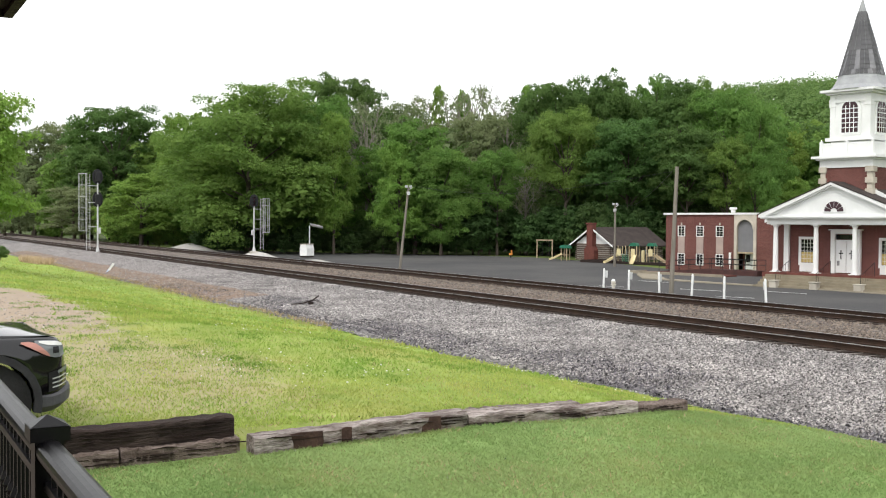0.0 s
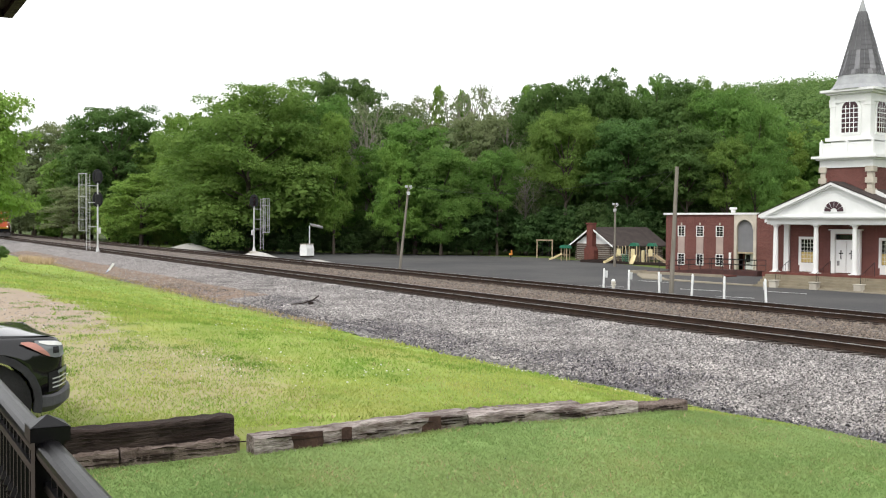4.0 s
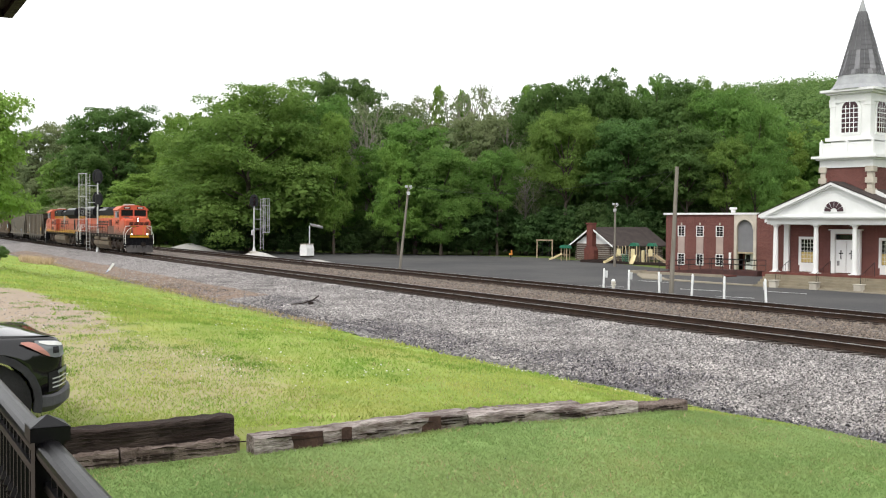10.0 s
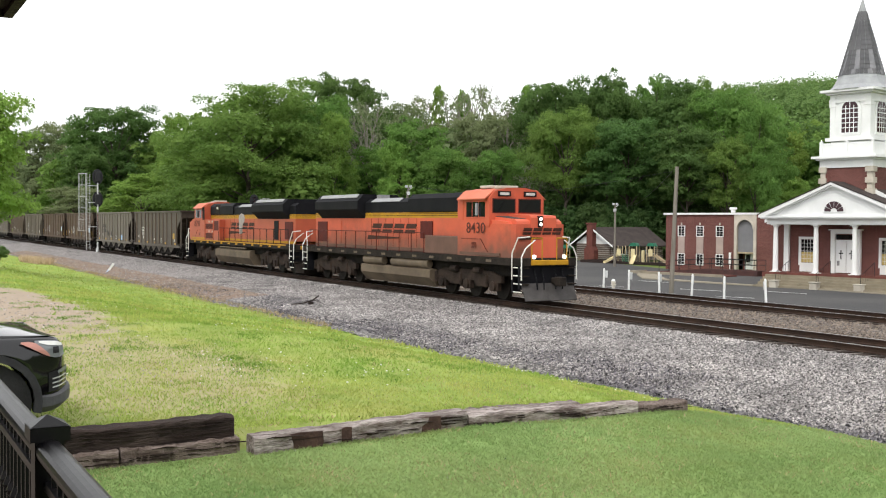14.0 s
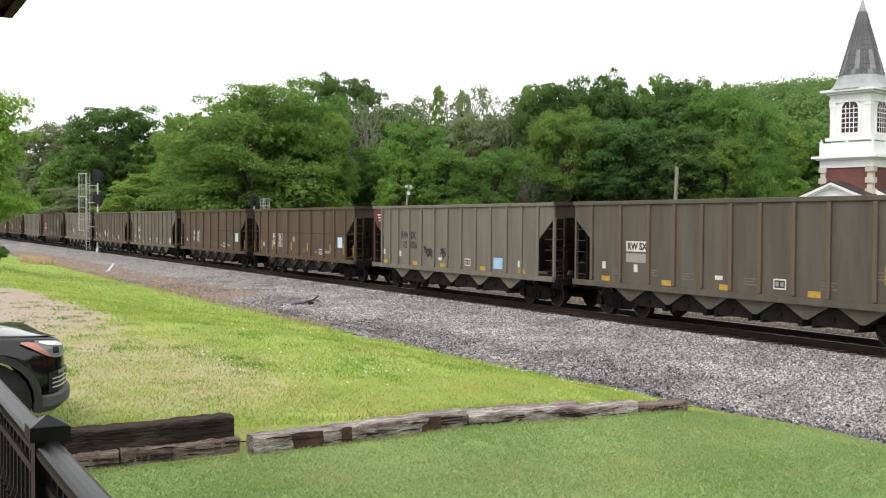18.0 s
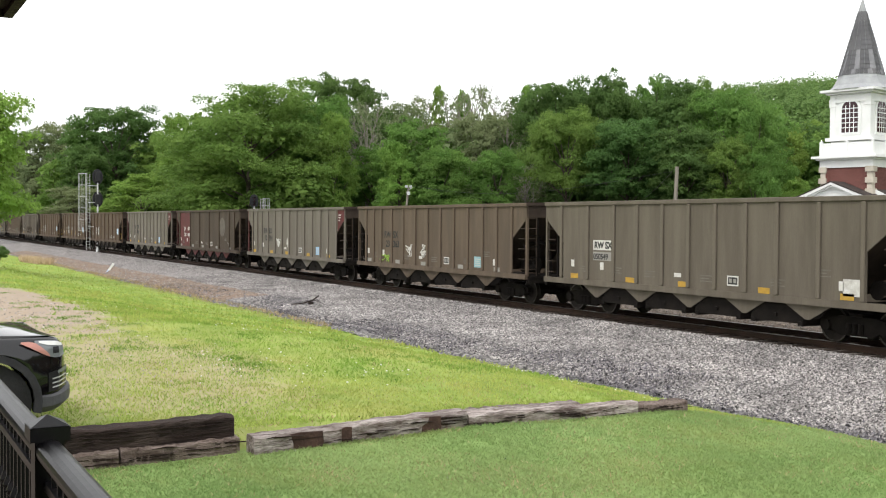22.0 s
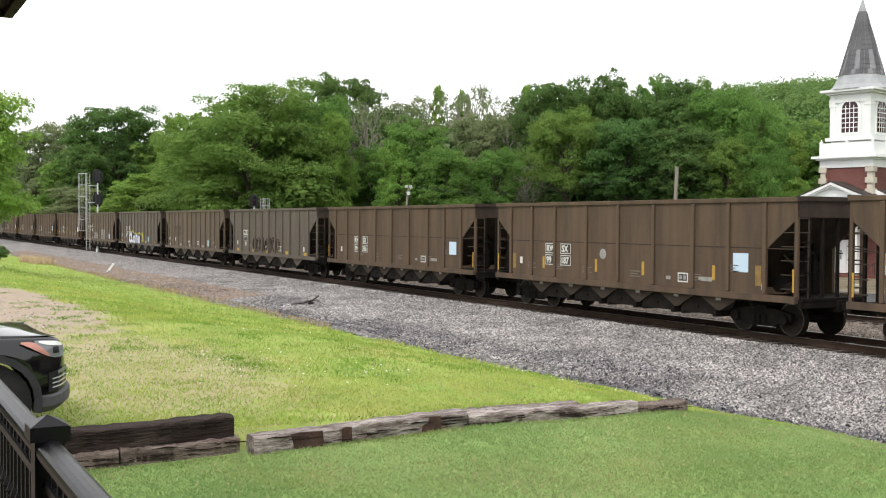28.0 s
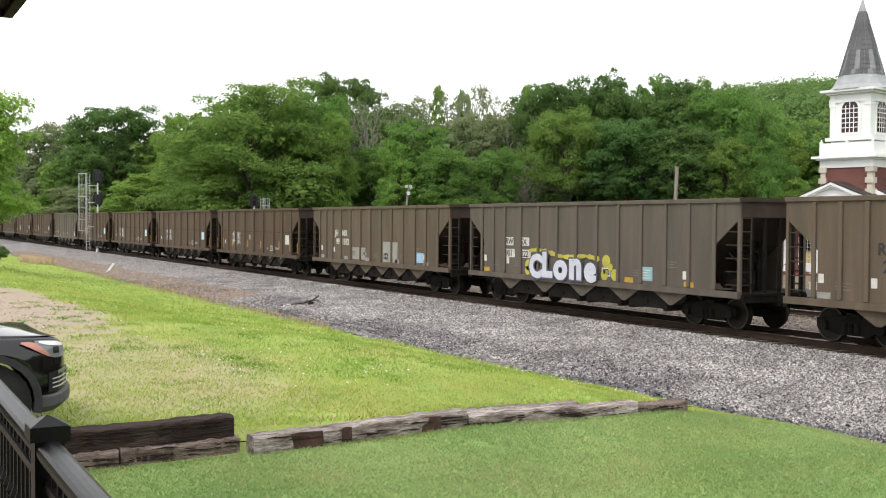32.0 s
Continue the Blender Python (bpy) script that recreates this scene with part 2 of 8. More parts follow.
def ground_material():
    m = surf("ground", (0.16, 0.245, 0.043), (0.31, 0.405, 0.1), 0.95, 0.6, 1.0, fine=17, spec=0.1)
    turf_tint(m)
    nt = m.node_tree
    n, l, b = nt.nodes, nt.links, nt.nodes["Principled BSDF"]
    src = b.inputs["Base Color"].links[0].from_socket
    tc = n.new("ShaderNodeTexCoord")
    sep = n.new("ShaderNodeSeparateXYZ")
    l.new(tc.outputs["Object"], sep.inputs[0])

    def blob(cx, cy, rx, ry, soft, scale):
        mp = n.new("ShaderNodeMapping")
        mp.inputs["Location"].default_value = (-cx / rx, -cy / ry, 0)
        mp.inputs["Scale"].default_value = (1 / rx, 1 / ry, 0)
        l.new(tc.outputs["Object"], mp.inputs[0])
        ln = n.new("ShaderNodeVectorMath")
        ln.operation = "LENGTH"
        l.new(mp.outputs[0], ln.inputs[0])
        ns = n.new("ShaderNodeTexNoise")
        ns.inputs["Scale"].default_value, ns.inputs["Detail"].default_value, ns.inputs["Roughness"].default_value = scale, 7, 0.7
        l.new(tc.outputs["Object"], ns.inputs["Vector"])
        ad = n.new("ShaderNodeMath")
        ad.operation = "MULTIPLY_ADD"
        ad.inputs[1].default_value = 1.6
        l.new(ns.outputs[0], ad.inputs[0])
        l.new(ln.outputs["Value"], ad.inputs[2])
        mr = n.new("ShaderNodeMapRange")
        mr.inputs[1].default_value, mr.inputs[2].default_value = 1.8 + soft, 1.8 - soft
        l.new(ad.outputs[0], mr.inputs[0])
        return mr.outputs[0]

    def over(col, mask, colour, amount=1.0):
        mx = n.new("ShaderNodeMixRGB")
        mx.inputs[2].default_value = (*colour, 1)
        if amount < 1:
            mu = n.new("ShaderNodeMath")
            mu.operation = "MULTIPLY"
            mu.inputs[1].default_value = amount
            l.new(mask, mu.inputs[0])
            mask = mu.outputs[0]
        l.new(mask, mx.inputs[0])
        l.new(col, mx.inputs[1])
        return mx.outputs[0]

    col = over(src, blob(-17.5, 3.2, 7.0, 2.6, 0.4, 1.1), (0.3, 0.295, 0.1), 0.5)
    col = over(col, blob(-20, 6.0, 14.0, 5.0, 0.28, 1.1), (0.3, 0.31, 0.1), 0.3)
    col = over(col, blob(-15.2, 3.3, 4.4, 1.9, 0.2, 2.4), (0.34, 0.28, 0.185), 0.65)
    col = over(col, blob(-31, 3.1, 11.5, 2.2, 0.16, 0.8), (0.34, 0.27, 0.215), 0.95)
    col = over(col, blob(-60, 16.2, 45, 1.7, 0.3, 0.5), (0.19, 0.125, 0.085), 0.9)
    mr = n.new("ShaderNodeMapRange")
    mr.inputs[1].default_value, mr.inputs[2].default_value = -10.0, -9.8
    l.new(sep.outputs[0], mr.inputs[0])
    ym = n.new("ShaderNodeMapRange")
    ym.inputs[1].default_value, ym.inputs[2].default_value = 15.0, 10.0
    l.new(sep.outputs[1], ym.inputs[0])
    mu = n.new("ShaderNodeMath")
    mu.operation = "MULTIPLY"
    l.new(mr.outputs[0], mu.inputs[0])
    l.new(ym.outputs[0], mu.inputs[1])
    col = over(col, mu.outputs[0], (0.195, 0.29, 0.105), 0.78)
    # very dark green ground from the wood's edge back, beyond the far track
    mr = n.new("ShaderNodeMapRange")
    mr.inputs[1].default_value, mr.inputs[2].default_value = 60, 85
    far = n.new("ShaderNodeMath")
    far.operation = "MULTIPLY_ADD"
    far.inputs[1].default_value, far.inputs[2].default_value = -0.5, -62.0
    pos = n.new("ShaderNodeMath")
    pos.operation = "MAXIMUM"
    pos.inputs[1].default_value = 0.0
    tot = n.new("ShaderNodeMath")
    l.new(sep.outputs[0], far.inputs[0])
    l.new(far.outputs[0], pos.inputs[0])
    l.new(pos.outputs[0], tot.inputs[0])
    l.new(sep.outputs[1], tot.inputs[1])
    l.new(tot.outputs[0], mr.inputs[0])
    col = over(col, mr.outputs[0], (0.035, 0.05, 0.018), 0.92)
    l.new(col, b.inputs["Base Color"])
    return m


def axis_steps(lo, hi, near_lo, near_hi, fine, growth):
    out, s, v = list(np.arange(near_lo, near_hi, fine)), fine, near_hi
    while v < hi:
        out.append(v)
        s *= growth
        v += s
    out.append(hi)
    s, v = fine, near_lo
    while v > lo:
        s *= growth
        v -= s
        out.append(max(v, lo))
    return np.array(sorted(set(out)))


gx, gy = axis_steps(-1800, 1500, -60, 0, 0.5, 1.07), axis_steps(-1500, 1800, -2, 20, 0.35, 1.07)
GX, GY = np.meshgrid(gx, gy)
GZ = turf_z(GX, GY)
nx, ny = len(gx), len(gy)
idx = np.arange(nx * ny).reshape(ny, nx)
quads = np.stack([idx[:-1, :-1], idx[:-1, 1:], idx[1:, 1:], idx[1:, :-1]], -1).reshape(-1, 4)
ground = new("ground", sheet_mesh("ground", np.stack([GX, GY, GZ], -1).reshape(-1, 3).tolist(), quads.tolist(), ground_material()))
ground.data.polygons.foreach_set("use_smooth", [True] * len(ground.data.polygons))
tagged(ground, "green spring grass with dry patches and bare dirt", "ground", kind="structure")

# ballast bed carrying both tracks
BED = [(14.6, -1.0), (15.1, -0.66), (16.4, -0.52), (17.5, -0.46), (20.2, -0.38), (21.3, -0.2), (24.7, -0.2), (25.6, -0.3), (27.6, -0.3), (28.5, -0.2), (31.9, -0.2), (33.0, -0.62), (33.8, -0.95)]
BY, BZ = np.array([p[0] for p in BED]), np.array([p[1] for p in BED])
bx = axis_steps(-950, 420, -90, 0, 0.8, 1.12)
by = np.concatenate([np.arange(14.6, 34.0, 0.3)])
XX, YY = np.meshgrid(bx, by)
wob = 0.25 * np.sin(XX * 0.9) + 0.2 * np.sin(XX * 0.37 + 1) + 0.12 * np.sin(XX * 2.3)
ZZ = np.interp(YY + wob * (YY < 17.2), BY, BZ)
idx = np.arange(XX.size).reshape(XX.shape)
quads = np.stack([idx[:-1, :-1], idx[:-1, 1:], idx[1:, 1:], idx[1:, :-1]], -1).reshape(-1, 4)


def ballast_material():
    """Crushed stone: every small cell its own grey, browner between the tracks, slaty near the grass."""
    m = surf("ballast_bed", (0.2, 0.19, 0.185), (0.1, 0.095, 0.095), 0.9, 0.4, 0.0, fine=9)
    n, l, b = m.node_tree.nodes, m.node_tree.links, m.node_tree.nodes["Principled BSDF"]
    src = b.inputs["Base Color"].links[0].from_socket
    tc = n.new("ShaderNodeTexCoord")
    vo = n.new("ShaderNodeTexVoronoi")
    vo.inputs["Scale"].default_value = 17.0
    l.new(tc.outputs["Object"], vo.inputs["Vector"])
    sep = n.new("ShaderNodeSeparateColor")
    l.new(vo.outputs["Color"], sep.inputs[0])
    ramp = n.new("ShaderNodeValToRGB")
    e = ramp.color_ramp.elements
    e[0].position, e[0].color = 0.0, (0.03, 0.029, 0.03, 1)
    e[1].position, e[1].color = 1.0, (0.42, 0.4, 0.385, 1)
    k = e.new(0.55)
    k.color = (0.15, 0.142, 0.14, 1)
    l.new(sep.outputs[0], ramp.inputs[0])
    mx = n.new("ShaderNodeMixRGB")
    mx.inputs[0].default_value = 0.7
    l.new(src, mx.inputs[1])
    l.new(ramp.outputs[0], mx.inputs[2])
    pos = n.new("ShaderNodeSeparateXYZ")
    l.new(tc.outputs["Object"], pos.inputs[0])
    mr = n.new("ShaderNodeMapRange")
    mr.inputs[1].default_value, mr.inputs[2].default_value, mr.inputs[4].default_value = 21.3, 22.3, 0.65
    l.new(pos.outputs[1], mr.inputs[0])
    br = n.new("ShaderNodeMixRGB")
    br.blend_type = "MULTIPLY"
    br.inputs[2].default_value = (0.72, 0.58, 0.47, 1)
    l.new(mr.outputs[0], br.inputs[0])
    l.new(mx.outputs[0], br.inputs[1])
    l.new(br.outputs[0], b.inputs["Base Color"])
    bp = n.new("ShaderNodeBump")
    bp.inputs["Strength"].default_value, bp.inputs["Distance"].default_value = 0.9, 0.03
    bp.invert = True
    l.new(vo.outputs["Distance"], bp.inputs["Height"])
    l.new(bp.outputs[0], b.inputs["Normal"])
    return m


ballast = new("ballast", sheet_mesh("ballast", np.stack([XX, YY, ZZ], -1).reshape(-1, 3).tolist(), quads.tolist(), ballast_material()))
tagged(ballast, "grey crushed stone ballast bed under two railway tracks", "ballast", kind="structure")

# asphalt car park
lot_bm = bmesh.new()
LOT = [(-185, 33.6), (-172, 46), (-149, 59.5), (-131, 73.7), (-119, 79), (-104, 78), (-90, 74), (-80, 71.5), (-70, 69.5), (-64, 62), (-57, 59.2), (-30, 59.0), (90, 61), (90, 33.6)]


def lot_edges(y):
    xs = []
    for (x0, y0), (x1, y1) in zip(LOT, LOT[1:] + LOT[:1]):
        if (y0 <= y) != (y1 <= y):
            xs.append(x0 + (x1 - x0) * (y - y0) / (y1 - y0))
    return min(xs), max(xs)


prev = None
for y in np.linspace(33.7, 78.9, 48):
    a, b = lot_edges(y)
    row = [lot_bm.verts.new((a + (b - a) * k / 24, y, float(ground_z(a + (b - a) * k / 24, y)) + 0.035)) for k in range(25)]
    if prev:
        for k in range(24):
            lot_bm.faces.new((prev[k], prev[k + 1], row[k + 1], row[k]))
    prev = row
lot = part("asphalt_lot", lot_bm, M["asphalt"])
tagged(lot, "dark grey weathered asphalt car park behind the tracks", "car park", kind="structure")

# ---------------------------------------------------------------- tracks
TRACKS = (("railway_track", 23.0), ("railway_track", 30.2))
RAIL = [(-0.07, -0.17), (0.07, -0.17), (0.07, -0.155), (0.012, -0.13), (0.012, -0.045), (0.036, -0.035), (0.036, -0.004), (-0.036, -0.004), (-0.036, -0.035), (-0.012, -0.045), (-0.012, -0.13), (-0.07, -0.155)]
HEAD = [(-0.036, -0.006), (0.036, -0.006), (0.03, 0.0), (-0.03, 0.0)]
tie_me = to_mesh("tie", boxes((-0.11, 0.11, -1.3, 1.3, -0.36, -0.172)), M["tie"])
for name, yc in TRACKS:
    tr = thing(name, pose(0, yc, 0), "rusty steel rails on dark timber ties in ballast", "railway track", "railway tracks", "structure")
    for s in (-1, 1):
        bm = bmesh.new()
        prism(bm, [(s * 0.755 + p, q) for p, q in RAIL], 0, -950, 420)
        r = part("rail", bm, M["rail"], tr, "brown rusty steel rail")
        bm = bmesh.new()
        prism(bm, [(s * 0.755 + p, q) for p, q in HEAD], 0, -950, 420)
        part("rail_head", bm, M["railhead"], r, "polished running surface")
    near = 200 if yc < 25 else 90
    for k in range(near):
        part("tie", tie_me, None, tr, m=pose(-14 - 0.53 * k, random.uniform(-0.06, 0.06), random.uniform(-0.012, 0.004), rz=random.uniform(-1, 1)))
    bm = bmesh.new()
    for k in range(650):
        if not 0 <= k - 100 < near:
            x = 39 - 0.53 * k
            box(bm, x - 0.11, x + 0.11, -1.3, 1.3, -0.36, -0.172)
    tagged(part("far_ties", bm, M["tie"], tr), kind="stuff")

# ---------------------------------------------------------------- buildings


def brick_mat(name, c1, c2, mortar):
    m = surf(name, c1, c2, 0.85, 0.6, 0.2)
    nt = m.node_tree
    n, l, b = nt.nodes, nt.links, nt.nodes["Principled BSDF"]
    src = b.inputs["Base Color"].links[0].from_socket
    tc = n.new("ShaderNodeTexCoord")
    sp = n.new("ShaderNodeSeparateXYZ")
    cb = n.new("ShaderNodeCombineXYZ")
    ad = n.new("ShaderNodeMath")
    l.new(tc.outputs["Object"], sp.inputs[0])
    l.new(sp.outputs[0], ad.inputs[0])
    l.new(sp.outputs[1], ad.inputs[1])
    l.new(ad.outputs[0], cb.inputs[0])
    l.new(sp.outputs[2], cb.inputs[1])
    br = n.new("ShaderNodeTexBrick")
    br.inputs["Scale"].default_value = 1.0
    br.inputs["Brick Width"].default_value, br.inputs["Row Height"].default_value, br.inputs["Mortar Size"].default_value = 0.21, 0.075, 0.008
    br.inputs["Color1"].default_value, br.inputs["Color2"].default_value, br.inputs["Mortar"].default_value = (0.85, 0.85, 0.85, 1), (1.15, 1.1, 1.1, 1), (*mortar, 1)
    l.new(cb.outputs[0], br.inputs["Vector"])
    mx = n.new("ShaderNodeMixRGB")
    mx.blend_type = "MULTIPLY"
    mx.inputs[0].default_value = 1.0
    l.new(src, mx.inputs[1])
    l.new(br.outputs["Color"], mx.inputs[2])
    l.new(mx.outputs[0], b.inputs["Base Color"])
    return m


M.update(
    brick=brick_mat("brick", (0.15, 0.062, 0.052), (0.115, 0.047, 0.04), (1.5, 1.9, 2.0)),
    ramp_brown=surf("ramp_brown", (0.09, 0.045, 0.04), (0.06, 0.034, 0.032), 0.85, 2, 0.3),
    brick_red=surf("brick_red", (0.16, 0.058, 0.046), (0.115, 0.044, 0.036), 0.85, 2, 0.3),
    shingle=surf("shingle", (0.062, 0.05, 0.046), (0.04, 0.033, 0.031), 0.9, 1.5, 0.5, fine=12),
    slate=surf("slate", (0.150, 0.150, 0.161), (0.180, 0.177, 0.186), 0.7, 1.0, 0.3, vary=0.85, island=True, dirt=(0.055, 0.057, 0.062), dirt_amount=0.6),
    lead=surf("lead", (0.36, 0.37, 0.38), (0.28, 0.29, 0.3), 0.55, 1.5, 0.1),
    stucco=surf("stucco", (0.55, 0.5, 0.42), (0.44, 0.4, 0.34), 0.85, 1.5, 0.2),
    panel_grey=surf("panel_grey", (0.17, 0.17, 0.18), (0.21, 0.21, 0.22), 0.6, 1.0, 0.05),
    spandrel=surf("spandrel", (0.42, 0.33, 0.29), (0.34, 0.27, 0.24), 0.8, 1.5, 0.1),
    step_stone=surf("step_stone", (0.27, 0.235, 0.17), (0.19, 0.165, 0.12), 0.9, 1.5, 0.3),
    curtain=surf("curtain", (0.55, 0.42, 0.16), (0.45, 0.34, 0.13), 0.8, 3, 0.1),
    log=surf("log", (0.20, 0.16, 0.13), (0.12, 0.095, 0.08), 0.9, 2, 0.4, vary=0.3),
    chink=surf("chink", (0.5, 0.47, 0.43), (0.4, 0.38, 0.35), 0.9, 2, 0.2),
    green_paint=surf("green_paint", (0.03, 0.17, 0.10), (0.025, 0.13, 0.08), 0.5, 2, 0.05),
    cream=surf("cream", (0.66, 0.57, 0.33), (0.58, 0.5, 0.3), 0.45, 2, 0.05),
    tan_post=surf("tan_post", (0.42, 0.34, 0.22), (0.34, 0.27, 0.18), 0.7, 2, 0.1),
    fan_glass=glass("fan_glass", (0.05, 0.025, 0.03)),
    rust_mark=surf("rust_mark", (0.085, 0.05, 0.04), (0.045, 0.028, 0.023), 0.9, 8, 0.5),
    crack=surf("crack", (0.02, 0.014, 0.012), (0.035, 0.024, 0.02), 0.95, 8, 0.3),
    timber=surf("timber", (0.11, 0.078, 0.066), (0.46, 0.41, 0.385), 0.9, 3.2, 1.0, stretch=(5, 1.0, 5), fine=13, vary=0.12, dirt=(0.04, 0.026, 0.022), dirt_amount=0.95),
    timber_brown=surf("timber_brown", (0.28, 0.225, 0.2), (0.10, 0.072, 0.06), 0.9, 2.6, 1.0, stretch=(7, 1.0, 7), fine=18, dirt=(0.04, 0.027, 0.022), dirt_amount=0.9),
    timber_dark=surf("timber_dark", (0.014, 0.010, 0.009), (0.036, 0.024, 0.021), 0.85, 2.4, 0.9, stretch=(5, 0.8, 5), fine=14, dirt=(0.13, 0.10, 0.085), dirt_amount=0.3),
    soffit=surf("soffit", (0.05, 0.03, 0.028), (0.035, 0.02, 0.02), 0.7, 2, 0.2),
    deck=surf("deck", (0.2, 0.16, 0.13), (0.15, 0.12, 0.1), 0.8, 2, 0.3),
    car_paint=surf("car_paint", (0.004, 0.004, 0.005), (0.005, 0.005, 0.006), 0.08, 1, 0.0, spec=0.5),
    plastic=surf("plastic", (0.03, 0.03, 0.032), (0.045, 0.045, 0.048), 0.6, 8, 0.1),
    chrome=surf("chrome", (0.6, 0.61, 0.63), (0.55, 0.55, 0.57), 0.18, 3, 0.0, metal=1.0),
    bumper_grey=surf("bumper_grey", (0.11, 0.11, 0.115), (0.08, 0.08, 0.085), 0.6, 4, 0.1),
    lens=glass("lens", (0.2, 0.215, 0.23), 0.12),
    amber=glass("amber", (0.5, 0.24, 0.2), 0.2),
    rubber=surf("rubber", (0.02, 0.02, 0.02), (0.03, 0.03, 0.03), 0.8, 6, 0.3),
    signal_red=surf("signal_red", (0.05, 0.012, 0.02), (0.07, 0.015, 0.025), 0.3, 4, 0.0),
    dry=surf("dry", (0.42, 0.34, 0.19), (0.34, 0.25, 0.14), 0.9, 2, 0.0, vary=0.3, island=True),
    straw_tall=surf("straw_tall", (0.6, 0.47, 0.32), (0.48, 0.36, 0.23), 0.9, 2, 0.0, vary=0.25, island=True),
    decal_blue_post=surf("decal_blue_post", (0.45, 0.52, 0.66), (0.55, 0.6, 0.7), 0.5, 3, 0.0),
    hydrant=surf("hydrant", (0.6, 0.58, 0.52), (0.5, 0.46, 0.38), 0.6, 6, 0.1),
)

for key, c1, c2 in (("blade_lawn", (0.195, 0.31, 0.11), (0.31, 0.385, 0.165)), ("blade", (0.235, 0.365, 0.066), (0.48, 0.51, 0.15)), ("blade_weed", (0.13, 0.25, 0.045), (0.18, 0.32, 0.06))):
    M[key] = leaf_mat(key, c1, c2, 0.8)
    if key != "blade_weed":
        turf_tint(M[key], 0.5 if key == "blade_lawn" else 1.0)

coat = M["car_paint"].node_tree.nodes["Principled BSDF"]
coat.inputs["Coat Weight"].default_value, coat.inputs["Coat Roughness"].default_value = 0.35, 0.06

GROUND_Z = -1.6


def window(parent, x, z0, z1, w, y, cols, rows, glass_mat="dark_glass", frame=0.07, name="window"):
    """Sash window in a wall facing -y: casing, panes and glazing bars."""
    wd = part(name, boxes((x - w / 2 - frame, x + w / 2 + frame, y - 0.06, y + 0.05, z1, z1 + frame), (x - w / 2 - frame, x + w / 2 + frame, y - 0.08, y + 0.05, z0 - frame, z0),
                          (x - w / 2 - frame, x - w / 2, y - 0.06, y + 0.05, z0, z1), (x + w / 2, x + w / 2 + frame, y - 0.06, y + 0.05, z0, z1)), M["white"], parent, "white window casing")
    for r in range(rows):
        for c in range(cols):
            a, b = x - w / 2 + w * c / cols + 0.012, x - w / 2 + w * (c + 1) / cols - 0.012
            d, e = z0 + (z1 - z0) * r / rows + 0.012, z0 + (z1 - z0) * (r + 1) / rows - 0.012
            part("pane", boxes((a, b, y - 0.02, y, d, e)), M[glass_mat], wd)
    part("glazing_bar", boxes(*[(x - w / 2 + w * c / cols - 0.014, x - w / 2 + w * c / cols + 0.014, y - 0.035, y - 0.001, z0, z1) for c in range(1, cols)],
                              *[(x - w / 2, x + w / 2, y - 0.037, y - 0.003, z0 + (z1 - z0) * r / rows - 0.014, z0 + (z1 - z0) * r / rows + 0.014) for r in range(1, rows)]), M["white"], wd)
    return wd


def gable(bm, half, z0, z1, y0, y1):
    prism(bm, [(-half, z0), (half, z0), (0, z1)], 1, y0, y1)


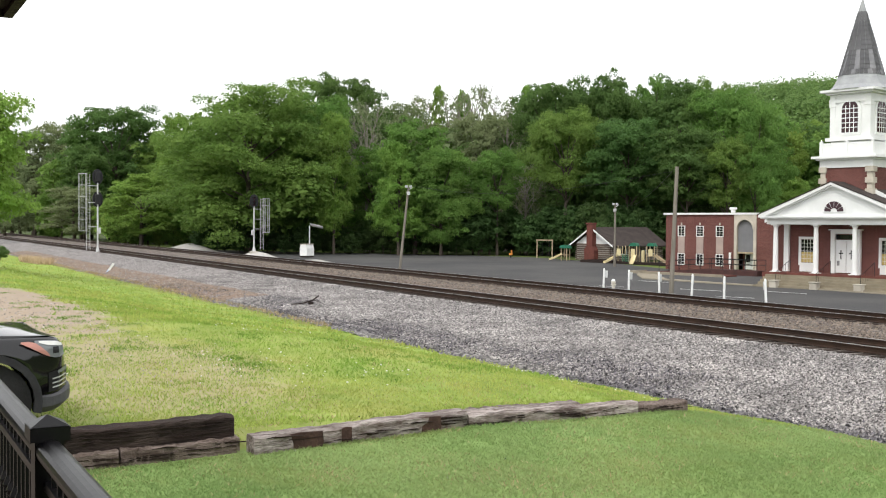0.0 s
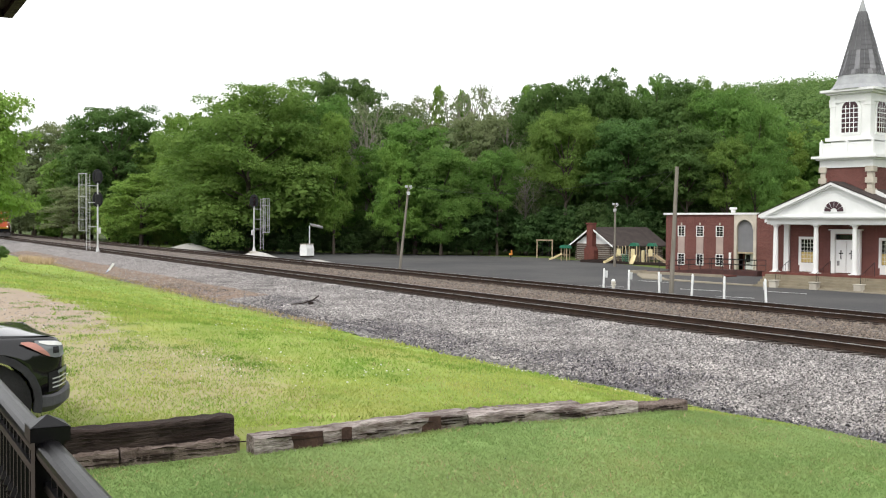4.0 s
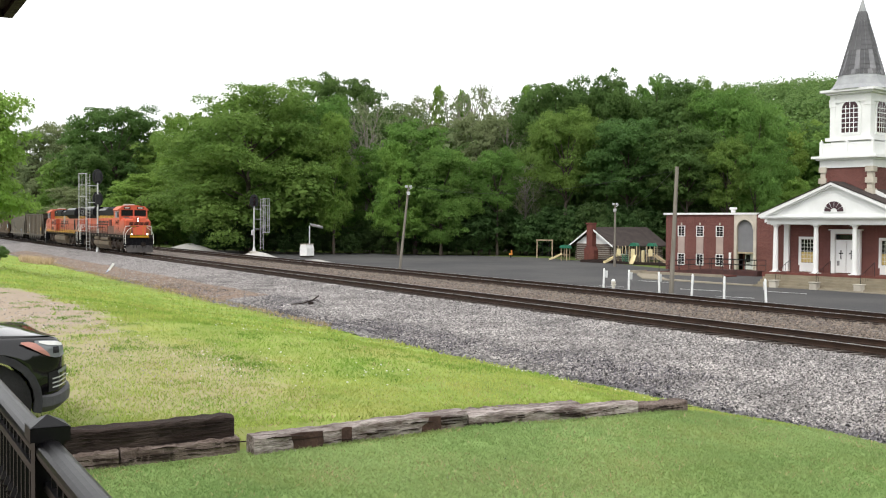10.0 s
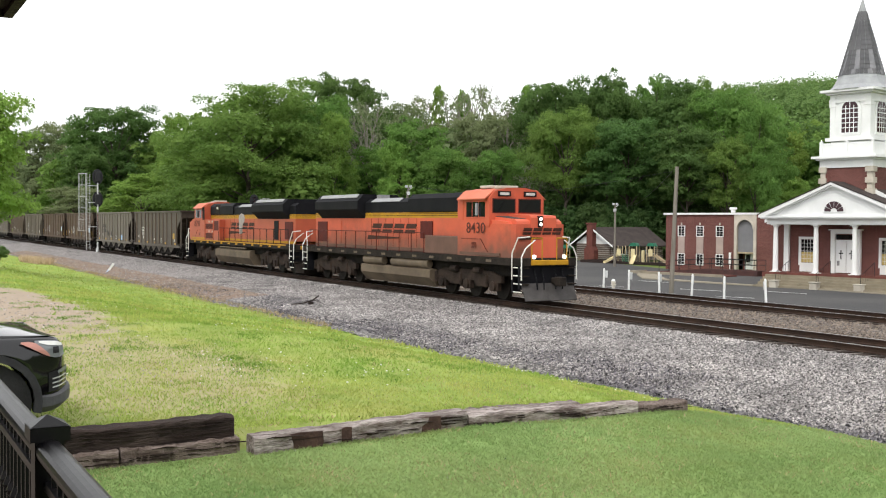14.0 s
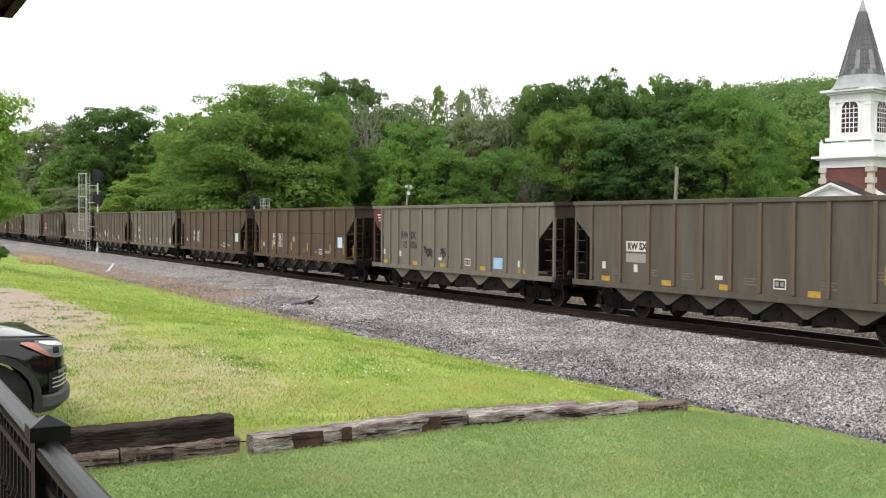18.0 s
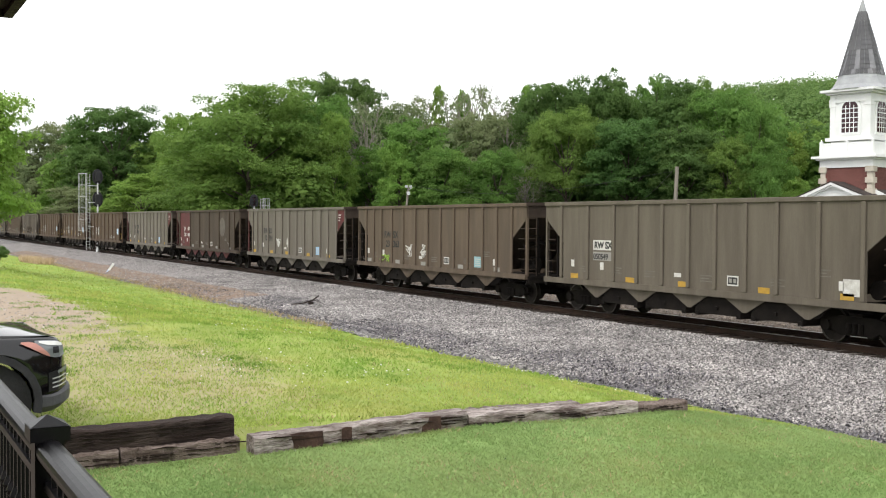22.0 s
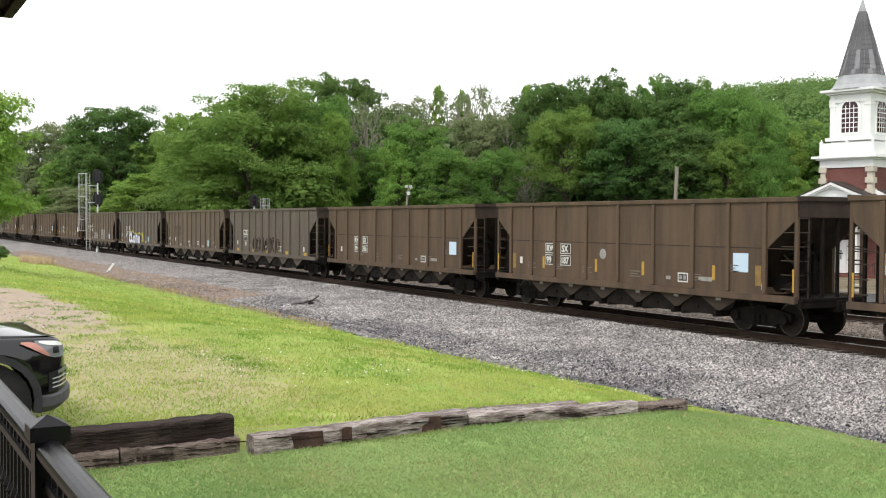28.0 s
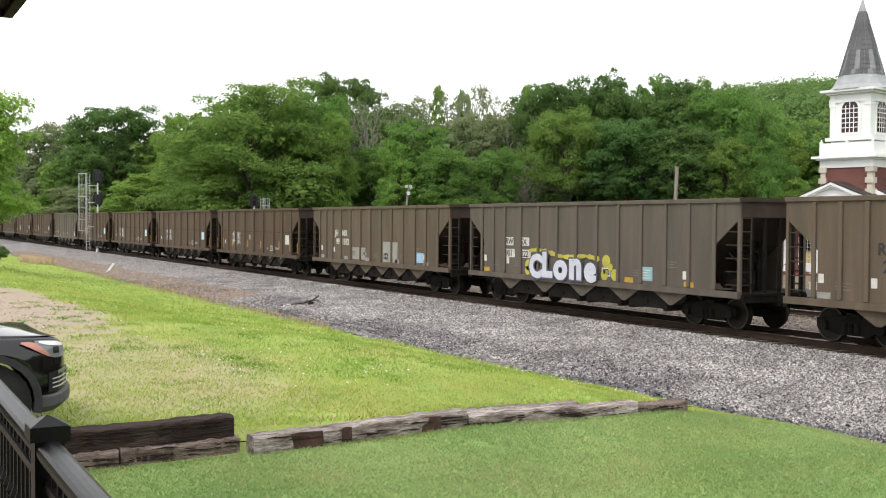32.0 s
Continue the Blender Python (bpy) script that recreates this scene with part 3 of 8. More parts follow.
def church():
    ch = thing("church", pose(-54.1, 62.03, GROUND_Z, 0, 0, 12), "red brick church with white columned portico and tall steeple", "church")
    # body and portico
    part("body_wall", boxes((-6.0, 6.0, 1.65, 27, 0, 4.75)), M["brick"], ch, "red brick walls")
    part("porch_floor", boxes((-5.45, 6.9, -0.75, 1.65, 0, 1.05)), M["brick_red"], ch, "red tiled porch floor")
    for k in range(6):
        part("step", boxes((-5.0, 7.0, -0.75 - 0.32 * (6 - k), -0.75 - 0.32 * (5 - k), 0, 0.175 * k + 0.02 if k else 0.16)), M["step_stone"], ch)
    for x in (-3.2, 0.0, 3.3, 6.8):
        pr = part("step_pier", boxes((x - 0.28, x + 0.28, -2.95, -2.45, 0, 0.5), (x - 0.33, x + 0.33, -3.0, -2.4, 0.5, 0.58), bevel=0.02), M["concrete"], ch, "pale stone pier at the steps")
        bm = bmesh.new()
        pipe(bm, [(x, -2.5, 0.5), (x, -2.5, 1.15), (x, -0.6, 2.0), (x, -0.6, 1.05)], 0.022, 6)
        for k in range(1, 6):
            y = -2.5 + 0.32 * k
            pipe(bm, [(x, y, 0.4 + 0.13 * k), (x, y, 1.15 + 0.143 * k)], 0.01, 4)
        part("stair_rail", bm, M["iron"], ch, "dark iron stair rail")
    for x in (-4.8, -1.5, 1.5, 4.8):
        bm = bmesh.new()
        lathe(bm, [(0.27, 1.05), (0.27, 1.12), (0.23, 1.16), (0.2, 1.3), (0.195, 2.6), (0.16, 4.38), (0.18, 4.42), (0.23, 4.5), (0.23, 4.62)], 20, (x, 0.0))
        box(bm, x - 0.31, x + 0.31, -0.31, 0.31, 1.05, 1.1)
        box(bm, x - 0.26, x + 0.26, -0.26, 0.26, 4.54, 4.63)
        part("column", bm, M["white"], ch, "white round column", smooth=False)
    for x in (-4.8, 4.8):
        part("pilaster", boxes((x - 0.2, x + 0.2, 1.42, 1.66, 1.05, 4.62), (x - 0.25, x + 0.25, 1.38, 1.66, 1.05, 1.25)), M["white"], ch)
    part("entablature", boxes((-5.4, 5.4, -0.3, 1.7, 4.62, 5.02), (-5.75, 5.75, -0.62, 1.7, 5.02, 5.12), (-5.9, 5.9, -0.75, 1.7, 5.12, 5.2)), M["white"], ch)
    part("porch_ceiling", boxes((-5.3, 5.3, -0.2, 1.6, 4.6, 4.625)), M["white"], ch)
    bm = bmesh.new()
    gable(bm, 5.4, 5.2, 7.35, -0.35, 1.7)
    ped = part("pediment", bm, M["white"], ch, "white clapboard pediment")
    for k in range(9):
        hw_ = 5.1 - 0.505 * (k + 1)
        part("clapboard", boxes((-hw_, hw_, -0.365, -0.34, 5.22 + 0.2 * k, 5.405 + 0.2 * k)), M["white"], ped)
    bm = bmesh.new()
    for s in (-1, 1):
        prism(bm, [(s * 5.85, 5.2), (s * 5.85, 5.32), (0, 7.66), (0, 7.46), (s * 5.35, 5.2)], 1, -0.75, -0.30)
        prism(bm, [(s * 5.5, 5.2), (0, 7.46), (0, 7.34), (s * 5.2, 5.2)], 1, -0.6, -0.33)
    part("raking_cornice", bm, M["white"], ch)
    bm = bmesh.new()
    for s in (-1, 1):
        prism(bm, [(s * 5.9, 5.3), (s * 5.9, 5.36), (0, 7.72), (0, 7.64)], 1, -0.78, 2.0)
    part("portico_roof", bm, M["shingle"], ch, "brown shingle roof")
    # main roof, a little higher, behind
    bm = bmesh.new()
    gable(bm, 6.3, 4.75, 7.75, 1.75, 27)
    part("gable_wall", bm, M["white"], ch)
    bm = bmesh.new()
    for s in (-1, 1):
        prism(bm, [(s * 6.6, 4.82), (s * 6.6, 4.96), (0, 8.22), (0, 8.05)], 1, 1.4, 27.4)
    part("main_roof", bm, M["shingle"], ch, "brown shingle roof")
    bm = bmesh.new()
    for s in (-1, 1):
        prism(bm, [(s * 6.6, 4.72), (s * 6.6, 4.97), (0, 8.24), (0, 7.96)], 1, 1.28, 1.42)
    part("raking_cornice", bm, M["white"], ch)
    # fan light
    fan = part("fan_window", shape(prism, [(0.1 + 0.86 * math.cos(math.pi * k / 16), 5.5 + 0.86 * math.sin(math.pi * k / 16)) for k in range(17)], 1, -0.42, -0.36), M["white"], ch, "white half-round fan window casing")
    for k in range(6):
        a0, a1 = math.pi * (k + 0.07) / 6, math.pi * (k + 0.93) / 6
        part("pane", shape(prism, [(0.1 + r_ * math.cos(a_), 5.54 + r_ * math.sin(a_)) for r_, a_ in ((0.26, a0), (0.74, a0), (0.74, (a0 + a1) / 2), (0.74, a1), (0.26, a1))], 1, -0.45, -0.40), M["fan_glass"], fan)
    # door and front windows
    part("door_surround", boxes((-1.15, -0.82, 1.42, 1.66, 1.05, 3.95), (0.82, 1.15, 1.42, 1.66, 1.05, 3.95), (-1.15, 1.15, 1.4, 1.66, 3.95, 4.2), (-1.3, 1.3, 1.34, 1.66, 4.2, 4.28), (-0.82, 0.82, 1.5, 1.66, 3.42, 3.5)), M["white"], ch, "white moulded door surround")
    for k in range(6):
        part("transom_pane", boxes((-0.78 + 0.265 * k, -0.55 + 0.265 * k, 1.56, 1.645, 3.54, 3.88)), M["dark_glass"], ch)
    for s in (-1, 1):
        d = part("door", boxes((min(s * 0.02, s * 0.8), max(s * 0.02, s * 0.8), 1.58, 1.64, 1.1, 3.42)), M["white"], ch, "white panelled door with dark cross")
        part("cross", boxes((s * 0.4 - 0.035, s * 0.4 + 0.035, 1.555, 1.582, 2.1, 2.75), (s * 0.4 - 0.16, s * 0.4 + 0.16, 1.557, 1.580, 2.48, 2.56)), M["iron"], d)
        part("notice", boxes((s * 0.6 - 0.09, s * 0.6 + 0.09, 1.556, 1.581, 1.62, 1.98)), M["loco_sign"], d)
    for x in (-3.15, 3.15):
        wn_ = window(ch, x, 1.75, 3.5, 1.0, 1.66, 4, 6, frame=0.2)
        part("curtain", boxes((x - 0.48, x + 0.48, 1.632, 1.638, 1.78, 2.55)), M["curtain"], wn_, "yellow curtain")
        part("apron", boxes((x - 0.6, x + 0.6, 1.6, 1.66, 1.08, 1.6)), M["white"], wn_)
    # tower
    tx, ty = 0.2, 3.0
    part("tower_base", boxes((tx - 1.95, tx + 1.95, ty - 1.95, ty + 1.95, 5.4, 8.75)), M["brick"], ch, "red brick tower base")
    for sx in (-1, 1):
        for sy in (-1, 1):
            cx, cy = tx + sx * 1.8, ty + sy * 1.8
            for k in range(8):
                w_ = 0.3 if k % 2 else 0.2
                part("quoin", boxes((cx - w_, cx + w_, cy - w_, cy + w_, 5.61 + 0.4 * k, 6.0 + 0.4 * k)), M["stucco"], ch)
    part("tower_frieze", boxes((tx - 2.05, tx + 2.05, ty - 2.05, ty + 2.05, 8.75, 9.3), (tx - 2.25, tx + 2.25, ty - 2.25, ty + 2.25, 9.3, 9.42), (tx - 2.5, tx + 2.5, ty - 2.5, ty + 2.5, 9.42, 9.6)), M["white"], ch)
    part("parapet", boxes(*[(tx - 2.0, tx + 2.0, ty + s * 1.95 - 0.05, ty + s * 1.95 + 0.05, 9.6, 10.55) for s in (-1, 1)], *[(tx + s * 1.95 - 0.05, tx + s * 1.95 + 0.05, ty - 2.0, ty + 2.0, 9.6, 10.55) for s in (-1, 1)]), M["white"], ch, "white panelled parapet")
    for sx in (-1, 0, 1):
        for sy in (-1, 0, 1):
            if sx or sy:
                bm = bmesh.new()
                cx, cy = tx + sx * 1.97, ty + sy * 1.97
                box(bm, cx - 0.1, cx + 0.1, cy - 0.1, cy + 0.1, 9.6, 10.65)
                lathe(bm, [(0.1, 10.65), (0.02, 10.85)], 4, (cx, cy))
                part("parapet_post", bm, M["white"], ch)
    part("belfry", boxes((tx - 1.5, tx + 1.5, ty - 1.5, ty + 1.5, 9.6, 14.1), (tx - 1.8, tx + 1.8, ty - 1.8, ty + 1.8, 10.7, 10.95)), M["white"], ch, "white clapboard belfry")
    part("belfry_cornice", boxes((tx - 1.62, tx + 1.62, ty - 1.62, ty + 1.62, 13.5, 13.75), (tx - 1.8, tx + 1.8, ty - 1.8, ty + 1.8, 14.1, 14.25), (tx - 2.1, tx + 2.1, ty - 2.1, ty + 2.1, 14.25, 14.42)), M["white"], ch)
    for sx in (-1, 1):
        for sy in (-1, 1):
            cx, cy = tx + sx * 1.36, ty + sy * 1.36
            part("belfry_pilaster", boxes((cx - 0.2, cx + 0.2, cy - 0.2, cy + 0.2, 10.95, 14.1), (cx - 0.25, cx + 0.25, cy - 0.25, cy + 0.25, 13.2, 13.5)), M["white"], ch)
    for turn in (0, 90):
        # arched louvred window on the two faces in view
        rot = Matrix.Translation((tx, ty, 0)) @ pose(0, 0, 0, 0, 0, turn)
        arch = [(-0.62, 11.3), (0.62, 11.3), (0.62, 13.0)] + [(0.62 * math.cos(math.pi * k / 10), 13.0 + 0.62 * math.sin(math.pi * k / 10)) for k in range(1, 10)] + [(-0.62, 13.0)]
        outer = [(x * 1.35, 11.12 + (z - 11.3) * 1.12) for x, z in arch]
        wd = part("arched_window", shape(prism, outer, 1, -1.58, -1.48), M["white"], ch, "white arched window casing", m=rot)
        part("pane", shape(prism, arch, 1, -1.60, -1.56), M["fan_glass"], wd)
        part("glazing_bar", boxes(*[(x - 0.025, x + 0.025, -1.62, -1.59, 11.3, 13.55 - abs(x)) for x in (-0.31, 0, 0.31)], *[(-0.62, 0.62, -1.622, -1.592, z - 0.025, z + 0.025) for z in (11.65, 12.0, 12.35, 12.7, 13.02)]), M["white"], wd)
    # spire of slate courses, flared at the foot
    prof = [(2.2, 14.42), (1.85, 14.75), (1.6, 15.2), (1.42, 15.7)]
    top = 21.15
    sp = part("spire", shape(lathe, [(r * 1.08, z) for r, z in prof] + [(0.03, top)], 8, (tx, ty)), M["lead"], ch, "grey octagonal spire", m=Matrix.Translation((tx, ty, 0)) @ pose(0, 0, 0, 0, 0, 22.5) @ Matrix.Translation((-tx, -ty, 0)))
    random.seed(4)
    for k in range(13):
        z0 = 15.5 + 0.36 * k
        for s in range(8):
            r0, r1 = 1.54 * (top - z0) / (top - 15.7) + 0.02, 1.54 * (top - z0 - 0.36) / (top - 15.7) + 0.02
            a0, a1 = math.pi / 4 * s, math.pi / 4 * (s + 1)
            bm = bmesh.new()
            n_ = max(2, int(r0 * 2.6))
            for j in range(n_):
                f0, f1 = j / n_ + 0.01, (j + 1) / n_ - 0.01
                p = lambda f, r: (tx + r * ((1 - f) * math.cos(a0) + f * math.cos(a1)), ty + r * ((1 - f) * math.sin(a0) + f * math.sin(a1)))
                d = random.uniform(0, 0.015)
                vs = [bm.verts.new((*p(f0, r0 + 0.03 + d), z0)), bm.verts.new((*p(f1, r0 + 0.03 + d), z0)), bm.verts.new((*p(f1, r1 + 0.01 + d), z0 + 0.36)), bm.verts.new((*p(f0, r1 + 0.01 + d), z0 + 0.36))]
                bm.faces.new(vs)
            part("slate_course", bm, M["slate"], sp)
    part("finial", shape(lathe, [(0.05, top - 0.2), (0.1, top), (0.1, top + 0.1), (0.02, top + 0.25)], 8, (tx, ty)), M["lead"], ch)
    return ch


def annex():
    an = thing("annex_building", pose(-84.1, 72.06, GROUND_Z, 0, 0, 12), "two-storey flat-roofed red brick annex with arched entrance", "building")
    for nm, bx_ in (("front_wall", (0, 8.05, 0, 0.3, 0, 5.5)), ("side_wall", (0, 0.3, 0.3, 14, 0, 5.5)), ("front_wall", (10.45, 22, 0, 0.3, 0, 5.5)), ("back_wall", (0, 22, 14, 14.3, 0, 5.5))):
        part(nm, boxes(bx_), M["brick"], an)
    part("roof", boxes((-0.05, 22, -0.05, 14.3, 5.5, 5.6)), M["concrete"], an)
    part("coping", boxes((-0.2, 10.5, -0.18, 0.35, 5.5, 5.68), (-0.2, 0.2, 0.35, 14.3, 5.5, 5.68)), M["white"], an, "white metal roof edge")
    part("roof_vent", boxes((7.3, 7.65, 0.4, 0.75, 5.68, 5.98), (7.2, 7.75, 0.3, 0.85, 5.98, 6.2), bevel=0.05), M["white"], an)
    for x in (1.92, 4.12, 6.4):
        window(an, x, 3.42, 4.34, 0.72, 0.0, 2, 4)
        window(an, x, 0.62, 1.62, 0.72, 0.0, 2, 4)
        part("spandrel", boxes((x - 0.4, x + 0.4, -0.05, 0.02, 1.72, 3.34)), M["spandrel"], an, "pale pebble spandrel panel")
        part("keystone", boxes((x - 0.07, x + 0.07, -0.06, 0.02, 4.48, 4.72)), M["stucco"], an)
    # entrance bay with round arch
    bm = bmesh.new()
    arc = [(9.25 + 0.9 * math.cos(math.pi * k / 14), 4.15 + 0.9 * math.sin(math.pi * k / 14)) for k in range(15)]
    out = [(10.45, 0.0), (10.45, 5.5), (8.05, 5.5), (8.05, 0.0), (8.35, 0.0)] + arc[::-1] + [(10.15, 0.0)]
    prism(bm, out, 1, -0.12, 0.3)
    part("entrance_wall", bm, M["stucco"], an, "pale stucco entrance wall")
    bm = bmesh.new()
    for a in range(14):
        t0, t1 = math.pi * a / 14, math.pi * (a + 1) / 14
        prism(bm, [(9.25 + r * math.cos(t), 4.15 + r * math.sin(t)) for r, t in ((0.86, t0), (1.06, t0), (1.06, t1), (0.86, t1))], 1, -0.2, -0.1)
    part("arch_moulding", bm, M["stucco"], an)
    part("infill", boxes((8.3, 10.2, 0.12, 0.2, 1.95, 5.1)), M["panel_grey"], an, "dark grey infill panel")
    part("lintel", boxes((8.3, 10.2, 0.05, 0.22, 1.82, 1.97)), M["tan_post"], an)
    part("lobby_wall", boxes((8.3, 10.2, 1.0, 1.1, 0, 1.9)), M["brick_red"], an)
    for x in (8.95, 9.7):
        d = part("door", boxes((x - 0.36, x + 0.36, 0.94, 1.0, 0.3, 1.85)), M["white"], an, "white half-glazed door")
        part("pane", boxes((x - 0.22, x + 0.22, 0.92, 0.945, 1.0, 1.7)), M["dark_glass"], d)
    part("signboard", boxes((7.75, 7.98, -0.5, -0.42, 0.7, 1.9), (7.82, 7.9, -0.48, -0.44, 0.0, 0.7), bevel=0.01), M["white"], an, "white upright notice board")
    return an


def ramp():
    rp = thing("access_ramp", pose(-79.8, 66.6, GROUND_Z, 0, 0, 12), "dark red-brown access ramp with iron railings", "ramp")
    bm = bmesh.new()
    prism(bm, [(0.8, 0), (11.5, 0), (11.5, 0.5), (6.0, 0.5), (0.8, 0.1)], 1, 0, 1.5)
    part("ramp_wall", bm, M["ramp_brown"], rp)
    bm = bmesh.new()
    prism(bm, [(0.8, 0.105), (6.0, 0.505), (11.5, 0.505), (11.5, 0.53), (6.0, 0.53), (0.8, 0.13)], 1, 0.05, 1.45)
    part("ramp_floor", bm, M["ramp_brown"], rp)
    for y in (0.06, 1.44):
        bm = bmesh.new()
        for k in range(10):
            x = 0.9 + 1.17 * k
            z = 0.1 + 0.4 * min(1, max(0, (x - 0.8) / 5.2))
            pipe(bm, [(x, y, z), (x, y, z + 0.95)], 0.025, 5)
        for dz in (0.5, 0.95):
            pipe(bm, [(0.9, y, 0.1 + dz), (6.0, y, 0.5 + dz), (11.43, y, 0.5 + dz)], 0.025, 5)
        part("railing", bm, M["iron"], rp, "dark iron railing")
    bed = thing("planter", pose(-78.4, 62.9, GROUND_Z, 0, 0, 12), "low brick planting bed with concrete edge", "planter")
    part("edge", boxes((0, 10, 0, 0.3, 0, 0.28), (0, 0.3, 0.3, 2.2, 0, 0.28)), M["pave"], bed)
    part("soil", boxes((0.3, 10, 0.3, 2.2, 0, 0.2)), M["brick_red"], bed)
    return rp


def log_cabin():
    cb = thing("log_cabin", pose(-103.3, 80.0, -1.55, 0, 0, 7.4), "small log cabin with brown shingle roof and red chimney", "cabin")
    part("wall_core", boxes((-5.9, -0.1, 0.1, 8.9, 0, 2.05)), M["chink"], cb, "pale chinking between logs")
    for k in range(8):
        z0, z1 = 0.04 + 0.255 * k, 0.22 + 0.255 * k
        part("log", boxes((-6.15, 0.15, 0.0, 0.22, z0, z1), bevel=0.04), M["log"], cb)
        part("log", boxes((-0.22, 0.0, -0.15, 9.15, z0 + 0.02, z1 + 0.02), bevel=0.04), M["log"], cb)
    bm = bmesh.new()
    prism(bm, [(-6.05, 2.05), (0.05, 2.05), (-3.0, 3.85)], 1, 0.05, 0.2)
    part("gable", bm, M["white"], cb, "white boarded gable")
    bm = bmesh.new()
    prism(bm, [(-6.75, 1.72), (-6.75, 1.84), (-3.0, 4.08), (0.75, 1.84), (0.75, 1.72), (-3.0, 3.94)], 1, -0.45, 9.4)
    part("roof", bm, M["shingle"], cb, "brown shingle roof")
    bm = bmesh.new()
    prism(bm, [(-6.78, 1.66), (-6.78, 1.84), (-3.0, 4.1), (0.78, 1.84), (0.78, 1.66), (-3.0, 3.88)], 1, -0.52, -0.44)
    part("bargeboard", bm, M["white"], cb)
    bm = bmesh.new()
    box(bm, -3.85, -2.15, -0.7, 0.0, 0, 1.3)
    prism(bm, [(-3.85, 1.3), (-2.15, 1.3), (-2.45, 1.75), (-3.55, 1.75)], 1, -0.7, 0.0)
    box(bm, -3.5, -2.5, -0.65, 0.0, 1.75, 4.45)
    box(bm, -3.58, -2.42, -0.72, 0.05, 4.45, 4.6)
    part("chimney", bm, M["brick_red"], cb, "red brick chimney")
    side = part("window", boxes((-0.02, 0.06, 1.6, 2.7, 0.75, 1.85)), M["white"], cb)
    part("pane", boxes((0.05, 0.075, 1.7, 2.6, 0.85, 1.75)), M["dark_glass"], side)
    side = part("window", boxes((-0.02, 0.06, 6.0, 7.6, 0.75, 1.85)), M["white"], cb)
    for y in (6.1, 6.85):
        part("pane", boxes((0.05, 0.075, y, y + 0.65, 0.85, 1.75)), M["dark_glass"], side)
    part("door", boxes((-0.02, 0.06, 4.0, 4.95, 0.1, 1.9)), M["log"], cb)
    return cb


def slide(parent, x, y, z, dx, dy, colour="cream"):
    n, w = 7, 0.26
    bm = bmesh.new()
    L_ = math.hypot(dx, dy)
    px_, py_ = -dy / L_ * w, dx / L_ * w
    rows = []
    for k in range(n):
        t = k / (n - 1)
        h = z * (1 - t) ** 1.3 + 0.12
        rows.append([bm.verts.new((x + dx * t + s * px_, y + dy * t + s * py_, h + q)) for s, q in ((-1.15, 0.22), (-1, 0.0), (1, 0.0), (1.15, 0.22), (1.25, 0.22), (1.1, -0.06), (-1.1, -0.06), (-1.25, 0.22))])
    for a, b in zip(rows, rows[1:]):
        for i in range(8):
            bm.faces.new((a[i], a[(i + 1) % 8], b[(i + 1) % 8], b[i]))
    return part("slide", bm, M[colour], parent, "cream plastic slide")


